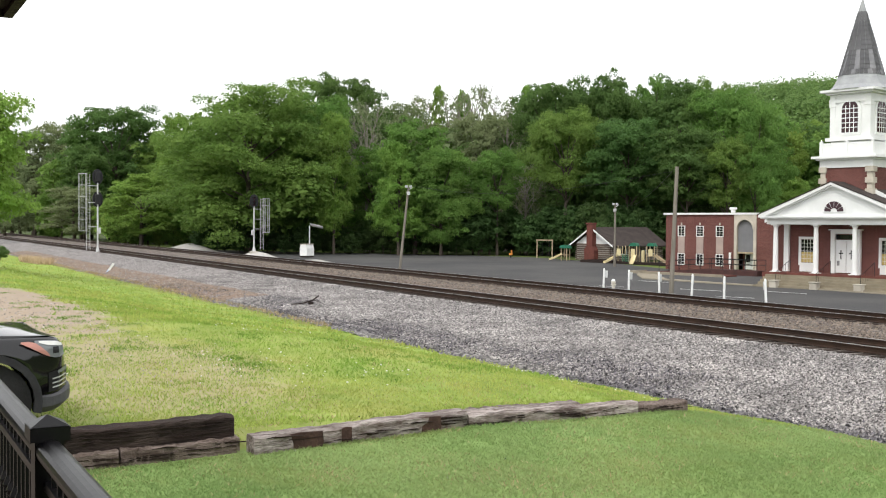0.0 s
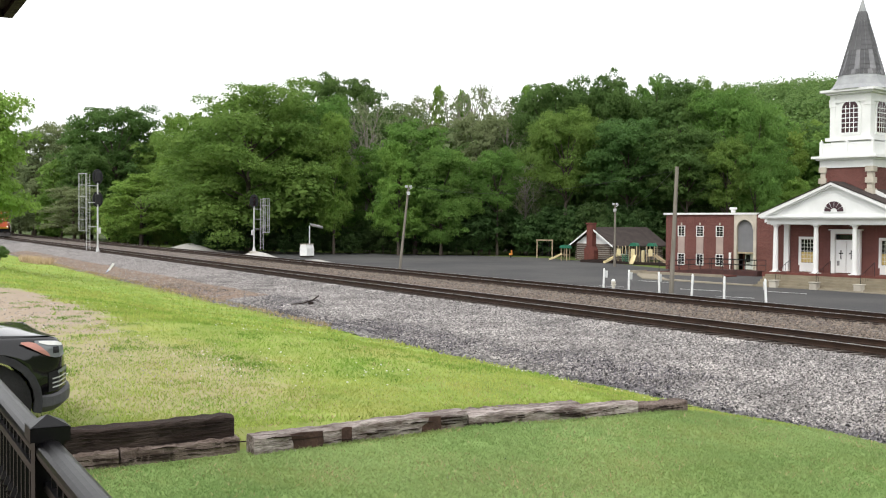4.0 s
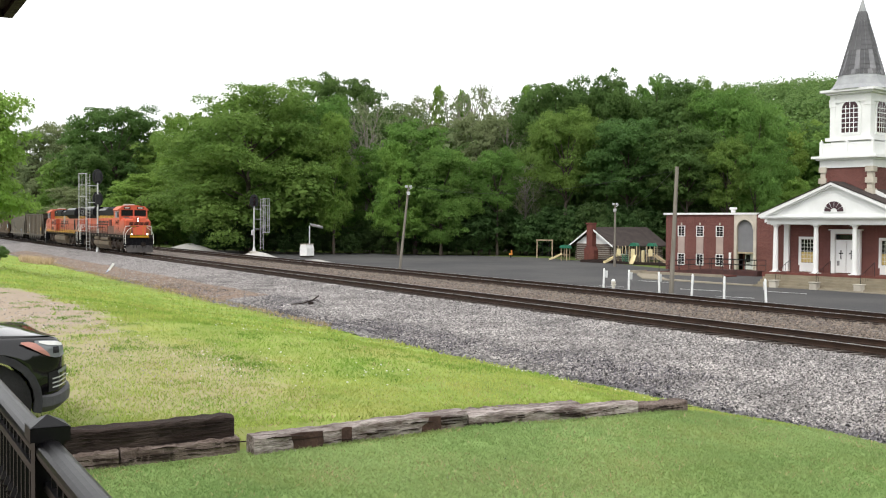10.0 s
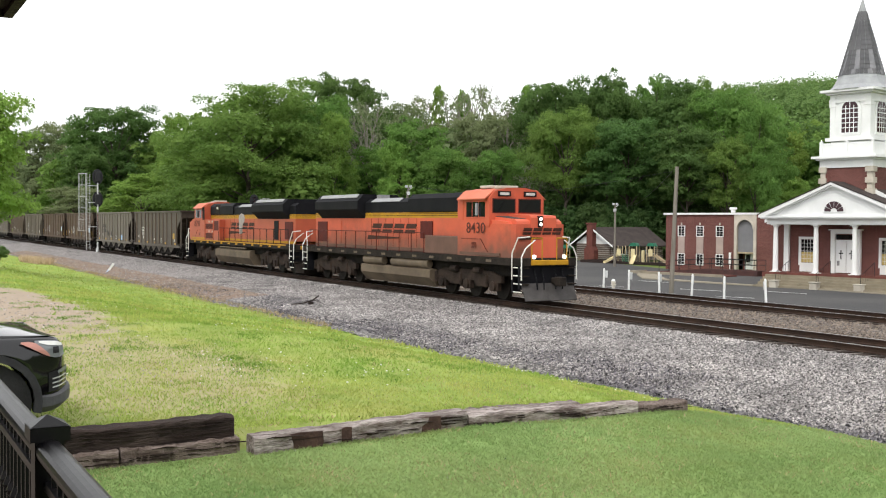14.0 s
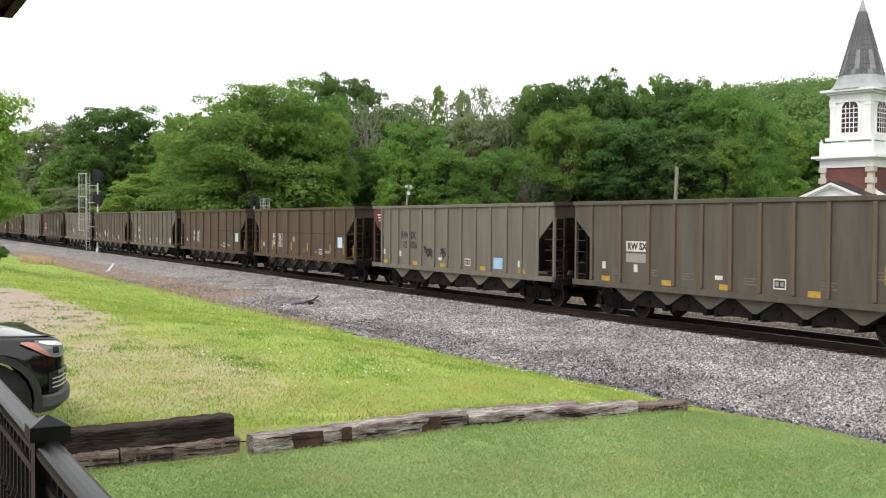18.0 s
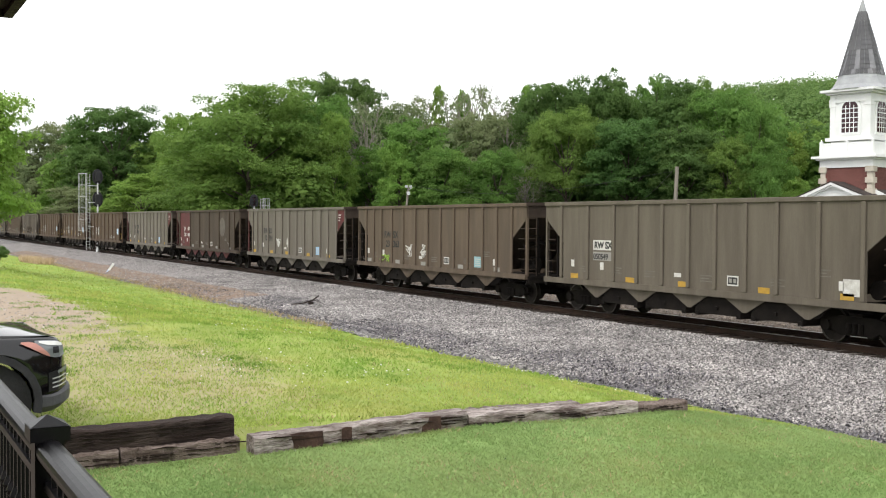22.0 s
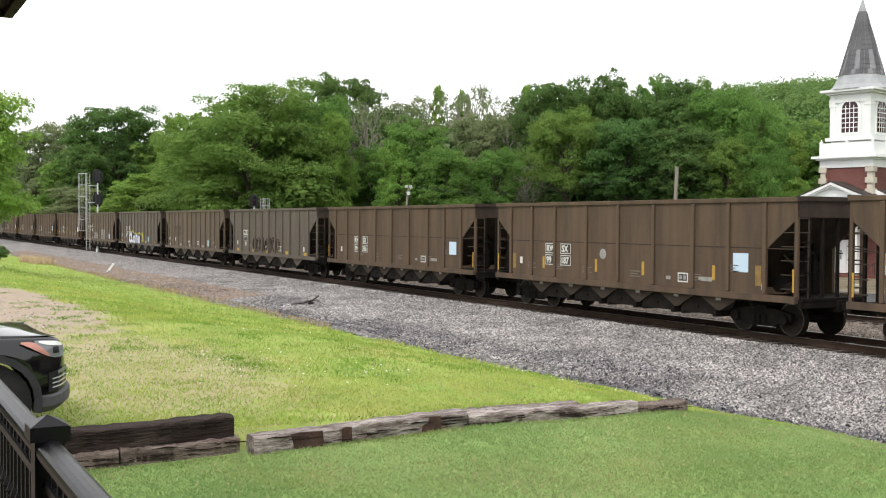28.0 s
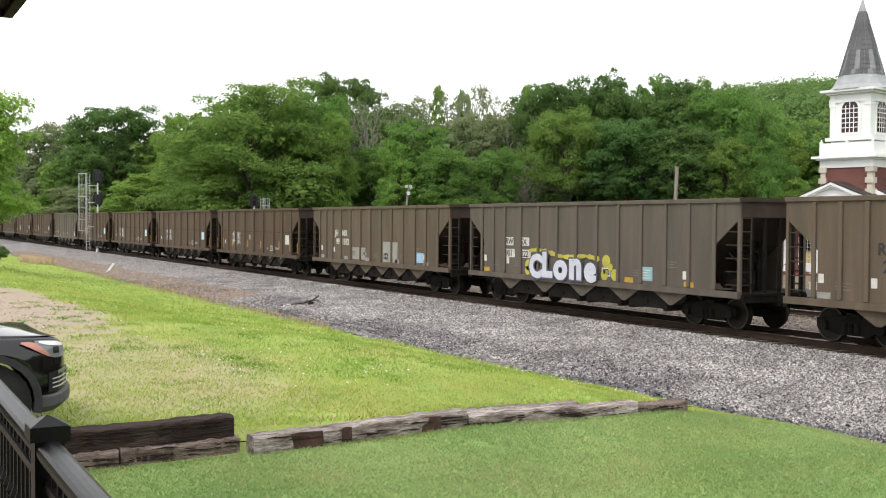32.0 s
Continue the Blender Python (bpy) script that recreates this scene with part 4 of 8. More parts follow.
def playground():
    pg = thing("play_structure", pose(-95.9, 77.6, -1.55, 0, 0, 30), "cream and green playground structure with slides", "playground")
    pg.matrix_basis = pg.matrix_basis @ Matrix.Scale(0.8, 4)
    for k, (x, y) in enumerate(((0, 0), (2.3, 0.8), (-2.3, 0.5))):
        for sx in (-0.55, 0.55):
            for sy in (-0.55, 0.55):
                part("post", boxes((x + sx - 0.06, x + sx + 0.06, y + sy - 0.06, y + sy + 0.06, 0, 2.5)), M["tan_post"], pg)
        part("platform", boxes((x - 0.6, x + 0.6, y - 0.6, y + 0.6, 1.05, 1.15)), M["tan_post"], pg)
        bm = bmesh.new()
        prism(bm, [(x - 0.62, 2.5), (x + 0.62, 2.5), (x + 0.35, 2.95), (x - 0.35, 2.95)], 1, y - 0.6, y + 0.6)
        if k < 2:
            part("roof", bm, M["green_paint"], pg, "green plastic roof")
        part("panel", boxes((x - 0.3, x + 0.3, y - 0.62, y - 0.57, 1.15, 2.1)), M["cream"], pg)
    slide(pg, -2.3, -0.6, 1.1, -1.4, -1.5)
    slide(pg, 0.3, -0.7, 1.15, 0.3, -2.0)
    slide(pg, 2.9, 0.4, 1.1, 2.1, -0.6, "tan_post")
    part("climber", boxes((0.95, 1.4, 0.1, 0.5, 0, 1.9), bevel=0.1), M["cream"], pg)
    part("climbing_net", boxes(*[(-1.7 + 0.22 * k, -1.62 + 0.22 * k, -0.3, -0.2, 0.1, 1.3) for k in range(5)]), M["green_paint"], pg)
    small = thing("play_tower", pose(-107.4, 76.3, -1.55, 0, 0, 25) @ Matrix.Scale(0.75, 4), "small play tower with green roof and slide", "playground")
    for sx in (-0.5, 0.5):
        for sy in (-0.5, 0.5):
            part("post", boxes((sx - 0.06, sx + 0.06, sy - 0.06, sy + 0.06, 0, 2.0)), M["tan_post"], small)
    bm = bmesh.new()
    prism(bm, [(-0.75, 2.0), (0.75, 2.0), (0.5, 2.5), (-0.5, 2.5)], 1, -0.75, 0.75)
    part("roof", bm, M["green_paint"], small)
    part("platform", boxes((-0.55, 0.55, -0.55, 0.55, 0.85, 0.95)), M["tan_post"], small)
    slide(small, -0.5, -0.3, 0.9, -1.6, -1.3)
    sw = thing("swing_frame", pose(-113.2, 77.2, -1.5, 0, 0, 40) @ Matrix.Scale(0.9, 4), "tall tan timber swing frame", "swing")
    for x in (-1.1, 1.1):
        part("post", boxes((x - 0.07, x + 0.07, -0.07, 0.07, 0, 2.5)), M["tan_post"], sw)
    part("crossbeam", boxes((-1.25, 1.25, -0.08, 0.08, 2.5, 2.65)), M["tan_post"], sw)
    for x in (-0.5, 0.5):
        bm = bmesh.new()
        for d in (-0.2, 0.2):
            pipe(bm, [(x + d, 0, 2.5), (x + d, 0, 0.5)], 0.015, 4)
        box(bm, x - 0.22, x + 0.22, -0.1, 0.1, 0.46, 0.5)
        part("swing", bm, M["black"], sw)
    ryd = thing("spring_rider", pose(-116.0, 73.9, -1.5), "small orange spring rider", "playground")
    part("seat", boxes((-0.3, 0.3, -0.12, 0.12, 0.35, 0.6), (0.15, 0.3, -0.1, 0.1, 0.6, 0.95), bevel=0.04), M["decal_or"], ryd)
    part("spring", shape(rod, (0, 0, 0), (0, 0, 0.35), 0.09), M["black"], ryd)
    bd = thing("play_border", pose(-99.5, 75.6, -1.56, 0, 0, 12), "low dark timber border round the playground", "border")
    part("beam", boxes((-3, 14, -0.1, 0.1, 0, 0.28)), M["timber_dark"], bd)
    part("beam", boxes((-3.1, -2.9, 0.1, 6, 0, 0.28)), M["timber_dark"], bd)
    part("mulch", boxes((-2.9, 14, 0.1, 6, 0, 0.12)), M["timber_dark"], bd)


M["pave"] = surf("pave", (0.3, 0.265, 0.2), (0.22, 0.195, 0.15), 0.9, 1.2, 0.3)
M["loco_sign"] = surf("loco_sign", (0.3, 0.3, 0.3), (0.2, 0.2, 0.2), 0.6, 3, 0.0)
M["decal_or"] = surf("decal_or", (0.6, 0.25, 0.05), (0.5, 0.2, 0.05), 0.6, 3, 0.0)
church()
annex()
ramp()
log_cabin()
playground()

# kerb along the church and verge of the lot
KERB = [(-81.5, 66.6), (-75, 61.0), (-70, 57.5), (-62, 57.9), (-55.6, 59.2), (-47.7, 59.8), (-30, 60.5), (40, 62)]
kerb = thing("kerb", pose(0, 0, 0), "pale concrete kerb along the car park", "kerb", kind="structure")
for (x0, y0), (x1, y1) in zip(KERB, KERB[1:]):
    n_ = max(1, int(math.hypot(x1 - x0, y1 - y0) / 3))
    for k in range(n_):
        a, b = Vector((x0 + (x1 - x0) * k / n_, y0 + (y1 - y0) * k / n_, 0)), Vector((x0 + (x1 - x0) * (k + 1) / n_, y0 + (y1 - y0) * (k + 1) / n_, 0))
        d = (b - a)
        part("kerb_stone", boxes((0.01, d.length - 0.01, 0, 0.22, -0.15, 0.12), bevel=0.02), M["pave"], kerb, m=Matrix.Translation((a.x, a.y, float(ground_z(a.x, a.y)))) @ pose(0, 0, 0, 0, 0, math.degrees(math.atan2(d.y, d.x))))
bm = bmesh.new()
prism(bm, [(x, y + 0.3) for x, y in KERB] + [(40, 63.5), (-30, 62), (-47.7, 61.4), (-62, 59.4), (-69, 59.2), (-73.5, 62.3)], 2, -1.7, -1.53)
tagged(part("pavement", bm, M["pave"]), "tan concrete pavement in front of the church", "pavement", kind="structure")
bm = bmesh.new()
prism(bm, [(-74, 60.5), (-63, 58.6), (-58, 60.2), (-57.5, 71), (-75, 71)], 2, -1.72, -1.535)
tagged(part("forecourt", bm, M["asphalt"]), "grey paved forecourt beside the church", "pavement", kind="structure")
for x, y, r in ((-50.0, 48.0, 20), (-56.5, 51.5, 18), (-62, 47.5, 22), (-66, 55.5, 12), (-52, 55, 10)):
    tagged(part("bay_line", boxes((-1.6, 1.6, -0.05, 0.05, 0, 0.006)), M["sign_white"], None, m=pose(x, y, float(ground_z(x, y)) + 0.042, 0, 0, r)), "worn white parking line on the asphalt", "road marking", kind="structure")

# ---------------------------------------------------------------- trackside things


def signal_mast(x, y, z, height, heads, faces, label, flip):
    """Colour-light signal: mast with round-backed heads, ladder and safety cage on one side."""
    sg = thing("railway_signal", pose(x, y, z, 0, 0, flip), label, "railway signal", "railway signals")
    part("foundation", boxes((-0.4, 0.4, -0.4, 0.4, -0.5, 0.08), bevel=0.03), M["concrete"], sg)
    part("mast", shape(lathe, [(0.2, 0.08), (0.16, 0.35), (0.085, 0.6), (0.08, height)], 10), M["galv"], sg, "galvanised mast")
    part("junction_box", boxes((-0.16, 0.16, -0.28, -0.06, 1.9, 2.5), bevel=0.02), M["galv"], sg)
    for zc in heads:
        bm = bmesh.new()
        out = [(0.62 * math.cos(t) * (0.8 if abs(math.sin(t)) < 0.2 else 0.85), zc + 0.78 * math.sin(t)) for t in [2 * math.pi * k / 20 for k in range(20)]]
        prism(bm, out, 0, -0.02, 0.03)
        hd = part("signal_head", bm, M["black"], sg, "black oval signal backboard")
        bm = bmesh.new()
        for dz in (-0.36, 0, 0.36):
            rod(bm, (0.03, 0, zc + dz), (0.08, 0, zc + dz), 0.12, n=10)
        part("lens", bm, M["signal_red"], hd)
        for dz in (-0.36, 0, 0.36):
            bm = bmesh.new()
            prism(bm, [(0.17 * math.cos(t), zc + dz + 0.17 * math.sin(t)) for t in [math.pi * (k / 6) for k in range(7)]] + [(0.14 * math.cos(t), zc + dz + 0.14 * math.sin(t)) for t in [math.pi * (1 - k / 6) for k in range(7)]], 0, 0.03, 0.34)
            part("hood", bm, M["black"], hd)
        part("back_box", boxes((-0.32, -0.02, -0.25, 0.25, zc - 0.5, zc + 0.5), bevel=0.05), M["black"], hd)
    part("bracket", boxes(*[(-0.05, 0.05, 0.0, 0.95, zz - 0.03, zz + 0.03) for zz in (2.6, height * 0.72, height - 0.3)]), M["galv"], sg)
    bm = bmesh.new()
    for yy in (0.75, 1.1):
        pipe(bm, [(0, yy, 0.25), (0, yy, height + 0.9)], 0.027, 5)
    k = 0.5
    while k < height + 0.8:
        pipe(bm, [(0, 0.75, k), (0, 1.1, k)], 0.018, 4)
        k += 0.32
    part("ladder", bm, M["galv"], sg, "galvanised ladder")
    bm = bmesh.new()
    for z0 in np.linspace(2.2, height + 0.9, 6):
        pipe(bm, [(0.4 * math.cos(t), 1.12 + 0.75 * math.sin(t) - 0.02, z0) for t in [math.pi * (k / 6) for k in range(7)]], 0.02, 4)
        pipe(bm, [(0.4, 1.1, z0), (-0.4, 1.1, z0)], 0.02, 4)
    for t in [math.pi * (k / 6) for k in range(7)]:
        pipe(bm, [(0.4 * math.cos(t), 1.1 + 0.75 * math.sin(t), 2.2), (0.4 * math.cos(t), 1.1 + 0.75 * math.sin(t), height + 0.9)], 0.014, 4)
    part("safety_cage", bm, M["galv"], sg, "galvanised wire safety cage")
    return sg


signal_mast(-111.2, 21.85, -0.28, 7.0, (5.35, 7.6), 1, "two-headed railway signal with galvanised ladder cage", 180)
signal_mast(-117.0, 40.15, -0.5, 5.15, (5.75,), 1, "single-headed railway signal with galvanised ladder cage", 0)


def mound(name, x, y, rx, ry, h, label):
    bm = bmesh.new()
    n, rings = 22, 6
    prev = None
    for k in range(rings + 1):
        t = k / rings
        ring = [bm.verts.new((x + rx * t * math.cos(2 * math.pi * i / n), y + ry * t * math.sin(2 * math.pi * i / n), float(ground_z(x, y)) - 0.1 + (h + 0.1) * (math.cos(math.pi * t) * 0.5 + 0.5) * random.uniform(0.93, 1.07))) for i in range(n)]
        if prev:
            for i in range(n):
                bm.faces.new((prev[i], prev[(i + 1) % n], ring[(i + 1) % n], ring[i]))
        prev = ring
    bmesh.ops.remove_doubles(bm, verts=bm.verts, dist=0.001)
    tagged(part(name, bm, M["stone_pile"], smooth=True), label, "gravel pile")


M["stone_pile"] = surf("stone_pile", (0.5, 0.485, 0.46), (0.34, 0.33, 0.315), 0.9, 2.5, 1.0, fine=14)
mound("gravel_mound", -117, 40.6, 6.0, 2.6, 0.62, "low pale gravel mound round the signal")
mound("gravel_mound", -111, 45.0, 4.2, 2.2, 0.25, "low pale gravel mound round the equipment case")
mound("gravel_pile", -153, 43.0, 12.0, 3.6, 1.0, "pale gravel pile beside the tracks")

case = thing("equipment_case", pose(-110.6, 44.0, -0.95, 0, 0, -60) @ Matrix.Scale(0.88, 4), "white railway equipment case on a stand", "cabinet")
part("stand", boxes((-0.7, 0.7, -0.5, 0.5, 0, 0.22)), M["grime"], case)
bm = bmesh.new()
prism(bm, [(-0.55, 0.22), (0.55, 0.22), (0.55, 1.15), (0.4, 1.6), (-0.4, 1.6), (-0.55, 1.15)], 0, -0.72, 0.72)
part("cabinet", bm, M["sign_white"], case)
part("door", boxes((0.05, 0.68, -0.57, -0.54, 0.3, 1.1)), M["sign_white"], case)
part("lid", boxes((-0.8, 0.8, -0.48, 0.48, 1.6, 1.68), bevel=0.02), M["stucco"], case)
sol = thing("solar_mast", pose(-111.2, 44.55, -0.95) @ Matrix.Scale(0.92, 4), "thin grey mast with a tilted solar panel", "solar panel")
part("pole", shape(rod, (0, 0, 0), (0, 0, 3.75), 0.07), M["galv"], sol)
part("solar_panel", boxes((-0.75, 0.75, -0.45, 0.45, 0, 0.05)), M["galv"], sol, "pale framed solar panel", m=pose(0.35, 0.75, 3.72, -18, 12, 60))


def utility_pole(x, y, h, lean_x, lean_y, r, label, fittings=1):
    z = float(ground_z(x, y)) - 0.3
    up = thing("utility_pole", pose(x, y, z), label, "utility pole", "utility poles")
    part("pole", shape(rod, (0, 0, 0), (lean_x, lean_y, h), r, r * 0.7, n=10), M["pole_wood"], up, "weathered grey wooden pole")
    if fittings:
        part("lamp_arm", shape(pipe, [(lean_x, lean_y, h - 0.3), (lean_x + 0.15, lean_y + 0.35, h - 0.05)], 0.035, 5), M["galv"], up)
        for s in (-1, 1):
            part("floodlight", boxes((lean_x - 0.1, lean_x + 0.1, lean_y + s * 0.22 - 0.11, lean_y + s * 0.22 + 0.11, h - 0.08, h + 0.14), bevel=0.03), M["galv"], up, "grey floodlight")
        part("fuse_box", boxes((lean_x - 0.1, lean_x + 0.1, lean_y - 0.15, lean_y + 0.1, h - 0.75, h - 0.45)), M["galv"], up)
    return up


utility_pole(-89.9, 45.0, 8.0, 0.35, 0.72, 0.14, "leaning weathered wooden pole with floodlights")
utility_pole(-45.3, 39.2, 7.45, 0.1, 0.25, 0.135, "tall weathered wooden pole leaning slightly", 0)
utility_pole(-91.0, 71.0, 6.9, 0, 0, 0.13, "weathered wooden pole with a street lamp")

# overhead wires strung between the poles
for a, b in (((-89.5, 45.7, 6.6), (-91.0, 71.0, 5.2)), ((-45.2, 39.3, 6.0), (-91.0, 71.0, 5.1)), ((-89.5, 45.7, 6.4), (-45.2, 39.4, 5.9))):
    bm = bmesh.new()
    A, B = Vector(a), Vector(b)
    pipe(bm, [tuple(A.lerp(B, k / 14) - Vector((0, 0, 1.0 * math.sin(math.pi * k / 14)))) for k in range(15)], 0.009, 4)
    tagged(part("overhead_wire", bm, M["iron"]), "thin dark overhead wire between poles", "wire")

for k, (x, y) in enumerate(((-46.06, 35.2), (-43.93, 35.2), (-41.5, 35.2), (-39.21, 35.2), (-37.01, 35.2), (-34.4, 35.2))):
    z = float(ground_z(x, y)) + 0.03
    po = thing("marker_post", pose(x, y, z, (k * 37) % 5 - 2, (k * 53) % 5 - 2, k * 20 - 30), "white painted steel marker post with reflector plate", "post", "white marker posts")
    bm = bmesh.new()
    lathe(bm, [(0.055, -0.2), (0.055, 1.38), (0.045, 1.43), (0.015, 1.46)], 10)
    part("post", bm, M["white"], po)
    part("reflector_plate", boxes((-0.02, 0.02, 0.06, 0.2, 0.95, 1.33), bevel=0.008), M["galv"], po)
hy = thing("hydrant", pose(-52.9, 41.2, float(ground_z(-52.9, 41.2)) + 0.03), "small cream and white fire hydrant", "hydrant")
part("barrel", shape(lathe, [(0.16, 0), (0.16, 0.06), (0.1, 0.08), (0.1, 0.48), (0.15, 0.5), (0.13, 0.6), (0.05, 0.7)], 10), M["hydrant"], hy)
part("nozzle", shape(rod, (-0.2, 0, 0.38), (0.2, 0, 0.38), 0.06), M["hydrant"], hy)
part("bonnet", shape(lathe, [(0.14, 0.5), (0.13, 0.62), (0.05, 0.72)], 10), M["white"], hy)

bent = thing("marker_sign", pose(-76.0, 15.2, float(ground_z(-76.0, 15.2)) + 0.05, 0, 0, 61), "bent pale blue and white marker post lying over", "sign")
part("post", shape(prism, [(-0.1, -0.25), (0.02, -0.25), (0.86, 0.78), (0.74, 0.84)], 1, -0.02, 0.02), M["decal_blue_post"], bent)
part("reflective_band", shape(prism, [(0.42, 0.4), (0.54, 0.34), (0.88, 0.8), (0.76, 0.86)], 1, -0.026, 0.026), M["sign_white"], bent, "white reflective band")

br_ = thing("branch", pose(-42.4, 16.9, -0.5) @ Matrix.Scale(0.62, 4), "dry dark branch lying on the ballast", "branch")
bm = bmesh.new()
pipe(bm, [(-0.2, -1.0, 0.05), (0.0, -0.3, 0.12), (0.15, 0.3, 0.3), (0.2, 0.75, 0.62)], 0.045, 6)
pipe(bm, [(0.1, 0.1, 0.2), (-0.1, 0.5, 0.1)], 0.03, 5)
pipe(bm, [(0.15, 0.3, 0.3), (0.1, 0.8, 0.25)], 0.025, 5)
box(bm, -0.15, 0.15, 0.1, 0.4, 0.0, 0.2, bevel=0.05)
part("limb", bm, M["timber_dark"], br_)
br2 = thing("branch", pose(-53.0, 16.6, -0.52) @ Matrix.Scale(0.5, 4), "small dry stick lying on the ballast", "branch")
part("limb", shape(pipe, [(0, -0.6, 0.05), (0.1, 0.0, 0.1), (0.0, 0.7, 0.06)], 0.04, 5), M["timber_dark"], br2)

# ---------------------------------------------------------------- retaining timbers on the lawn


def railway_sleeper(x, y0, y1, z0, h, x1=None, mat="timber", label="weathered grey railway tie used as lawn edging", w=0.23, marks=()):
    """Old tie laid along the lawn edge; split, worn and slightly crooked."""
    L_ = y1 - y0
    x1 = x if x1 is None else x1
    bm = bmesh.new()
    n = 34
    prev = None
    random.seed(int(y0 * 100) + int(z0 * 50))
    for k in range(n + 1):
        t = k / n
        wob = lambda a: random.uniform(-a, a)
        cx, cy = x + (x1 - x) * t, y0 + L_ * t
        ring = [bm.verts.new((cx + sx * w / 2 + wob(0.009), cy, z0 + (h if sz else 0) + 0.006 * math.sin(7 * t + y0) + wob(0.009 if sz else 0.003) - (0.02 if sz and abs(sx) > 0.8 else 0))) for sx, sz in ((-1, 0), (1, 0), (1, 1), (0.78, 1), (0, 1), (-0.78, 1), (-1, 1))]
        if prev:
            for i in range(7):
                bm.faces.new((prev[i], prev[(i + 1) % 7], ring[(i + 1) % 7], ring[i]))
        else:
            bm.faces.new(ring[::-1])
        prev = ring
    bm.faces.new(prev)
    ob = part("railway_tie", bm, M[mat])
    # rust-brown marks left by rail plates, and cracks along the grain
    for f, ln in marks:
        cy, cx = y0 + L_ * f, x + (x1 - x) * f
        bm = bmesh.new()
        zs = [z0 + 0.05 + h * 0.12, z0 + h - 0.012]
        prism(bm, [(cy - ln / 2, zs[0] + 0.02), (cy - ln * 0.2, zs[0]), (cy + ln * 0.45, zs[0] + 0.012), (cy + ln / 2, zs[0] + 0.06), (cy + ln * 0.47, zs[1]), (cy - ln * 0.1, zs[1] + 0.006), (cy - ln * 0.48, zs[1] - 0.01)], 0, cx + w / 2 - 0.01, cx + w / 2 + 0.009)
        part("plate_mark", bm, M["rust_mark"], ob, "rust-brown tie plate mark")
    for _ in range(int(L_ * 11)):
        cy, hh, ln = y0 + L_ * random.uniform(0.06, 0.94), random.uniform(0.3, 0.88), random.uniform(0.08, 0.3)
        cx = x + (x1 - x) * (cy - y0) / L_
        dz = random.uniform(-0.02, 0.02)
        bm = bmesh.new()
        prism(bm, [(cy - ln, z0 + h * hh), (cy, z0 + h * hh + dz - 0.005), (cy + ln, z0 + h * hh + dz * 0.4), (cy + 0.2 * ln, z0 + h * hh + dz + 0.006)], 0, cx + w / 2 - 0.012, cx + w / 2 + 0.006)
        part("split", bm, M["crack"], ob, "dark crack along the grain")
    return tagged(ob, label, "railway tie", "ties edging the lawn")


railway_sleeper(-9.76, 0.5, 2.08, 0.76, 0.22, -9.80, "timber_brown", "weathered brown railway tie under another one")
railway_sleeper(-9.81, 2.10, 3.21, 0.76, 0.222, -9.86, "timber_brown", "weathered brown railway tie under another one")
railway_sleeper(-9.80, 0.35, 3.17, 0.985, 0.195, -9.9, "timber_dark", "dark creosoted railway tie stacked on another")
railway_sleeper(-9.62, 3.27, 5.72, 0.76, 0.26, -9.92, marks=((0.21, 0.4), (0.4, 0.11), (0.8, 0.28)))
railway_sleeper(-9.92, 5.74, 7.9, 0.735, 0.24, -9.78, "timber", "weathered split railway tie used as lawn edging")
railway_sleeper(-10.14, 5.78, 7.3, 0.81, 0.16, -10.07)
railway_sleeper(-9.8, 7.92, 8.62, 0.73, 0.21, -9.75, "timber_brown", "short weathered railway tie end half sunk in grass")

# ---------------------------------------------------------------- porch
pr = thing("porch", pose(0, 0, 0), "wooden porch deck and roof of an old depot", "porch", kind="structure")
part("deck_floor", boxes((-9.0, 7, -4, 0.72, 1.24, 1.40)), M["deck"], pr)
part("skirt", boxes((-9.0, 7, 0.6, 0.66, 0.4, 1.24)), M["soffit"], pr)
part("roof", boxes((-3.77, 7, -4, 0.445, 3.70, 3.86)), M["soffit"], pr, "dark brown porch soffit")
part("fascia", boxes((-3.80, 7, 0.445, 0.475, 3.68, 3.88), (-3.80, -3.77, -4, 0.445, 3.68, 3.88)), M["soffit"], pr)
part("house_wall", boxes((-9, 7, -4.3, -4.0, 0.4, 4.4)), M["brick"], pr)
rl = thing("porch_railing", pose(0, 0.62, 1.40), "black metal porch railing with square post caps", "railing")
for x in (-8.6, -4.05, 0.5):
    po = part("post", boxes((x - 0.05, x + 0.05, -0.05, 0.05, 0, 0.86)), M["iron"], rl)
    bm = bmesh.new()
    prism(bm, [(x - 0.068, -0.068), (x + 0.068, -0.068), (x + 0.068, 0.068), (x - 0.068, 0.068)], 2, 0.835, 0.885)
    v = [bm.verts.new((x + a * 0.066, b * 0.066, 0.887)) for a, b in ((-1, -1), (1, -1), (1, 1), (-1, 1))]
    tip = bm.verts.new((x, 0, 0.922))
    bm.faces.new(v[::-1])
    for i in range(4):
        bm.faces.new((v[i], v[(i + 1) % 4], tip))
    part("post_cap", bm, M["iron"], po)
